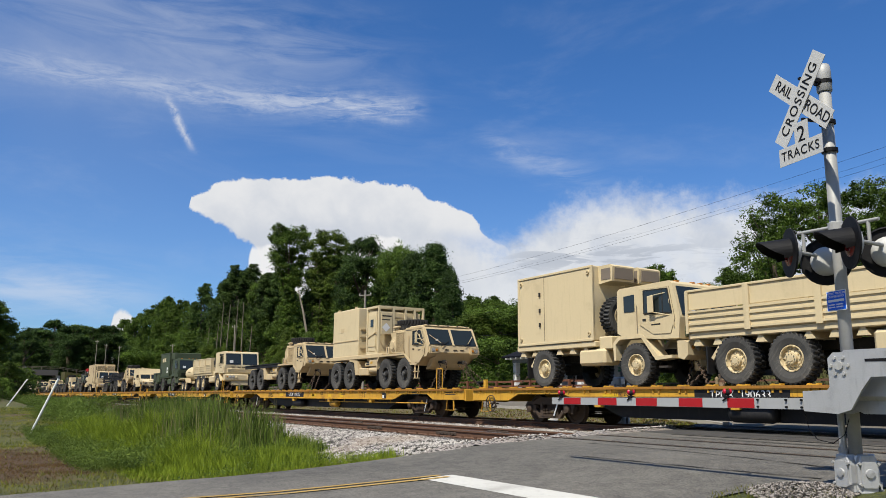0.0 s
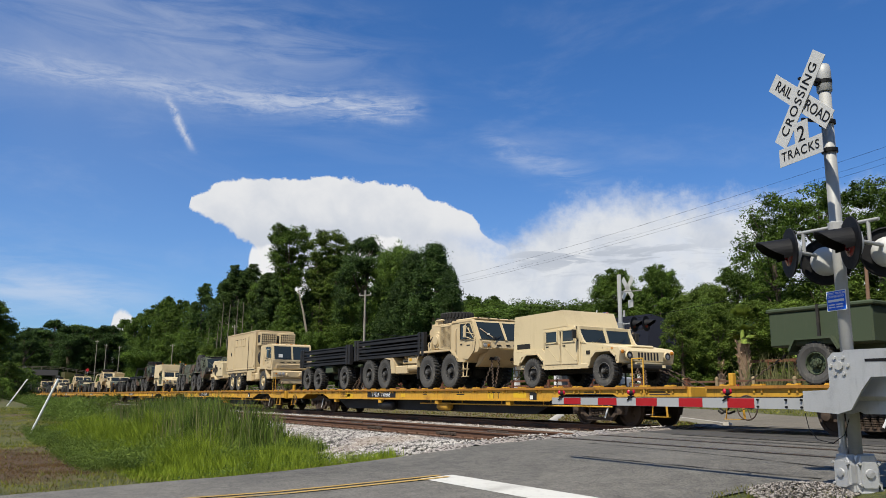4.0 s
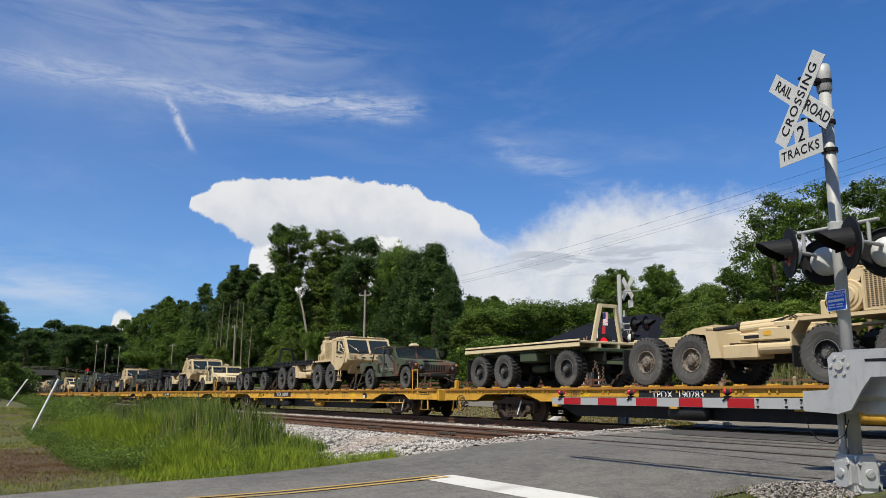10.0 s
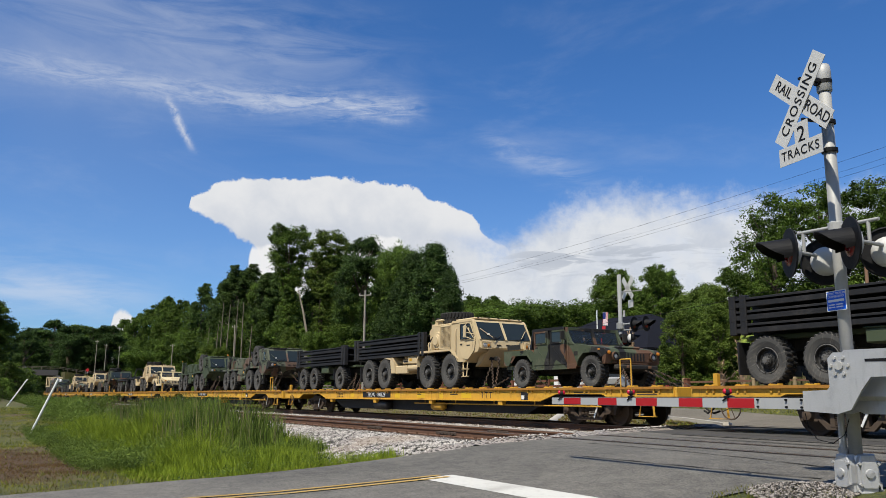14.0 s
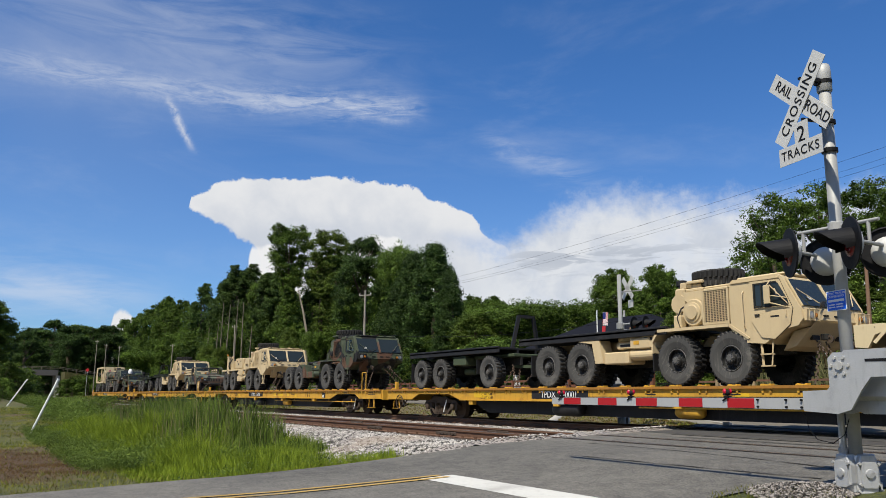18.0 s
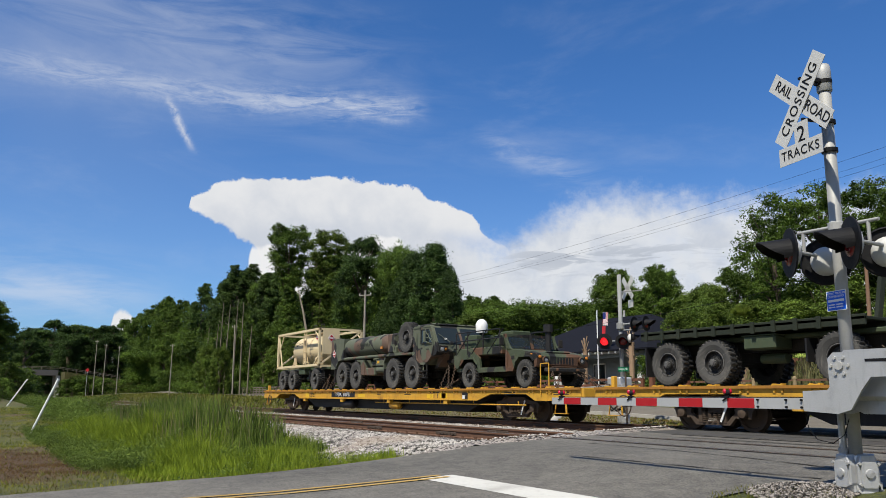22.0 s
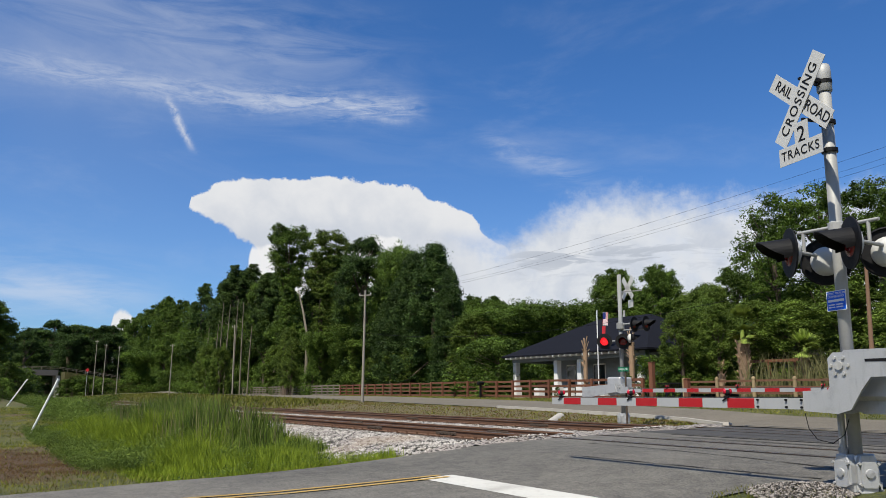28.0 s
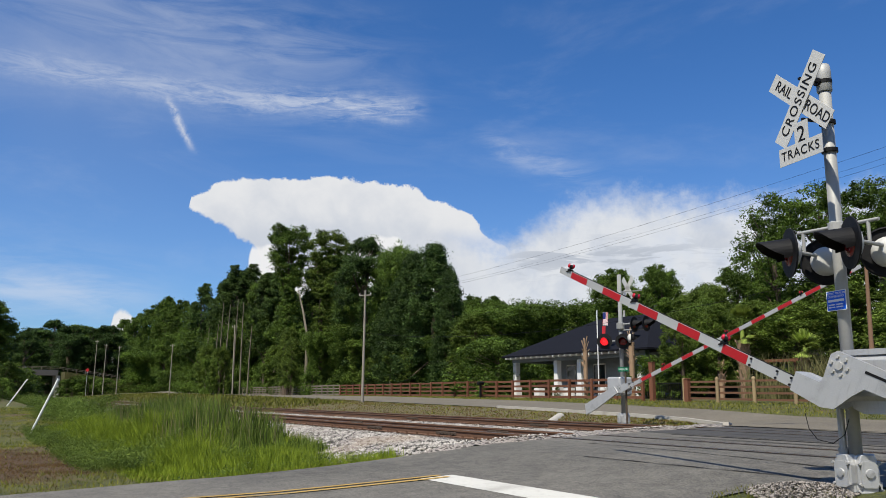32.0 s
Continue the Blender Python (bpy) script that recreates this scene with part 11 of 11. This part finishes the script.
    # scrub on the field behind the posts
    for bx, by, r in ((-36, 6.3, 0.6), (-44, 4.6, 1.4), (-49, 5.4, 1.6), (-55, 5.0, 1.8), (-62, 6.2, 1.8), (-38, 5.6, 1.2), (-72, 6.0, 2.0), (-84, 6.4, 2.2), (-98, 6.8, 2.4), (-115, 7.2, 2.6), (-140, 7.6, 3.0), (-57, 8.0, 1.7), (-70, 8.2, 2.1)):
        m = 100
        c = np.stack([bx + r * 1.4 * rng.standard_normal(m), by + 0.6 * rng.standard_normal(m), np.zeros(m)], 1)
        c[:, 2] = ground_z(c[:, 0], c[:, 1]) + 0.2 + (0.65 if bx < -40 else 0.5) * rng.random(m)
        v, f = leaf_cloud(c, np.full(m, 0.35), 130, 0.03, rng)
        tagged(new("scrub", raw("scrub", v, f, LEAF_LIGHT if int(bx) % 3 else WEED)), "low green scrub in the field", "scrub", kind="stuff")
    # verges and banks beyond the tracks
    n = 17000
    x = -16 - 90 * rng.random(n) ** 1.6
    y = 19.4 + rng.random(n) * (18.6 - 0.152 * x - 19.4)
    keep = x < -16.6 - 1.2 * np.clip(y - 19.5, 0, 3)
    x, y = x[keep], y[keep]
    blades("bank_grass", x, y, rng.uniform(0.03, 0.1, len(x)), 0.012 + 0.0003 * np.abs(x), rng, TURF, "short dry grass on the railway bank", 0.8)
    x, y = x + rng.uniform(-1, 1, len(x)), y + 0.02
    keep = (x < -18.5) & (y > 19.3)
    blades("dead_grass", x[keep], y[keep], rng.uniform(0.03, 0.1, keep.sum()), 0.012 + 0.0003 * np.abs(x[keep]), rng, HAY, "dead brown grass on the railway bank", 0.9)
    n = 9000
    x = -55 - 150 * rng.random(n)
    y = 19.6 + rng.random(n) * np.clip(17.8 - 0.145 * x - 19.6, 0, 24)
    blades("bank_weeds", x, y, rng.uniform(0.1, 0.38, n), 0.03 + 0.0003 * np.abs(x), rng, TURF, "rough weeds on the far railway bank", 0.8)
    n = 26000
    x = 6 - 115 * rng.random(n)
    lo, hi = np.interp(-x, (-6, 13.2, 16.8, 22, 25.9, 30, 42, 150), (22.1, 22.8, 23.7, 26.0, 27.0, 28.5, 31.2, 48.4)), 29.0 - 0.115 * x
    y = lo + (hi - lo) * rng.random(n)
    blades("verge_grass", x, y, rng.uniform(0.04, 0.14, n), 0.014 + 0 * x, rng, TURF, "mown green verge below the fence", 0.8)
    # pampas behind the garden fence
    n = 1250
    x, y = -26.5 + 10 * rng.random(n), 33.0 + 3.5 * rng.random(n)
    blades("pampas", x, y, rng.uniform(0.8, 2.6, n), 0.02 + 0 * x, rng, DRYGRASS, "tall pale pampas grass behind the fence", 0.4)
    # cut dead grass lying on the bare patch
    mow = np.random.default_rng(57)
    n = 26000
    x, y = -27.5 + 13 * mow.random(n), -0.6 + 4.0 * mow.random(n)
    keep = np.hypot((x + 21.3) / 4.9, (y - 1.3) / 1.4) + 0.3 * np.sin(3.1 * x) * np.sin(4.3 * y + x) < 1.05 + 0.12 * mow.standard_normal(n)
    x, y = x[keep], y[keep]
    blades("cut_grass", x, y, mow.uniform(0.02, 0.07, len(x)), 0.006 + 0 * x, mow, HAY, "brown cut dead grass lying on bare soil", 2.2)
    # tuft by the rails and weeds round the mast
    n = 300
    blades("weed_tuft", -14.3 + 0.12 * rng.standard_normal(n), 7.35 + 0.1 * rng.standard_normal(n), rng.uniform(0.15, 0.42, n), 0.008 + np.zeros(n), rng, REED, "green weed tuft in the ballast", 0.4)
    n = 700
    x, y = -5.6 + 1.2 * rng.random(n), 6.35 + 0.75 * rng.random(n)
    blades("verge_tufts", x, y, rng.uniform(0.02, 0.09, n), 0.005 + 0 * x, rng, TURF, "thin grass at the road edge", 0.8)


make_trees()
make_palms()
make_grass()


# ---- what moves ----
def run(t):
    """Metres that the train has gone at t seconds."""
    return 16.5 * t + 0.01755 * t * t


def motions():
    for ob, s in CARRIED:
        m = ob.matrix_basis.copy()
        walk(ob, [(t, Matrix.Translation((s + run(t), YT, 0)) @ m) for t in range(0, 33, 2)])
    # the gates rise after the train has gone
    for arm, piv, way, rows in GATES:
        walk(arm, [(t, Matrix.Translation(piv) @ Matrix.Rotation(radians(-way * a), 4, "Y")) for t, a in rows])
    # the wheelsets roll without slipping; those at the same place on their trucks turn alike
    turned_by = {}
    for w, dx in WHEELSETS:
        if dx not in turned_by:
            walk(w, [(i / FPS, Matrix.Translation((dx, 0, WHEEL_R)) @ Matrix.Rotation(run(i / FPS) / WHEEL_R, 4, "Y")) for i in range(32 * FPS + 1)])
            turned_by[dx] = w
        else:
            keys = turned_by[dx].animation_data
            w.rotation_mode = "QUATERNION"
            w.animation_data_create()
            w.animation_data.action = keys.action
            w.animation_data.action_slot = keys.action_slot


motions()
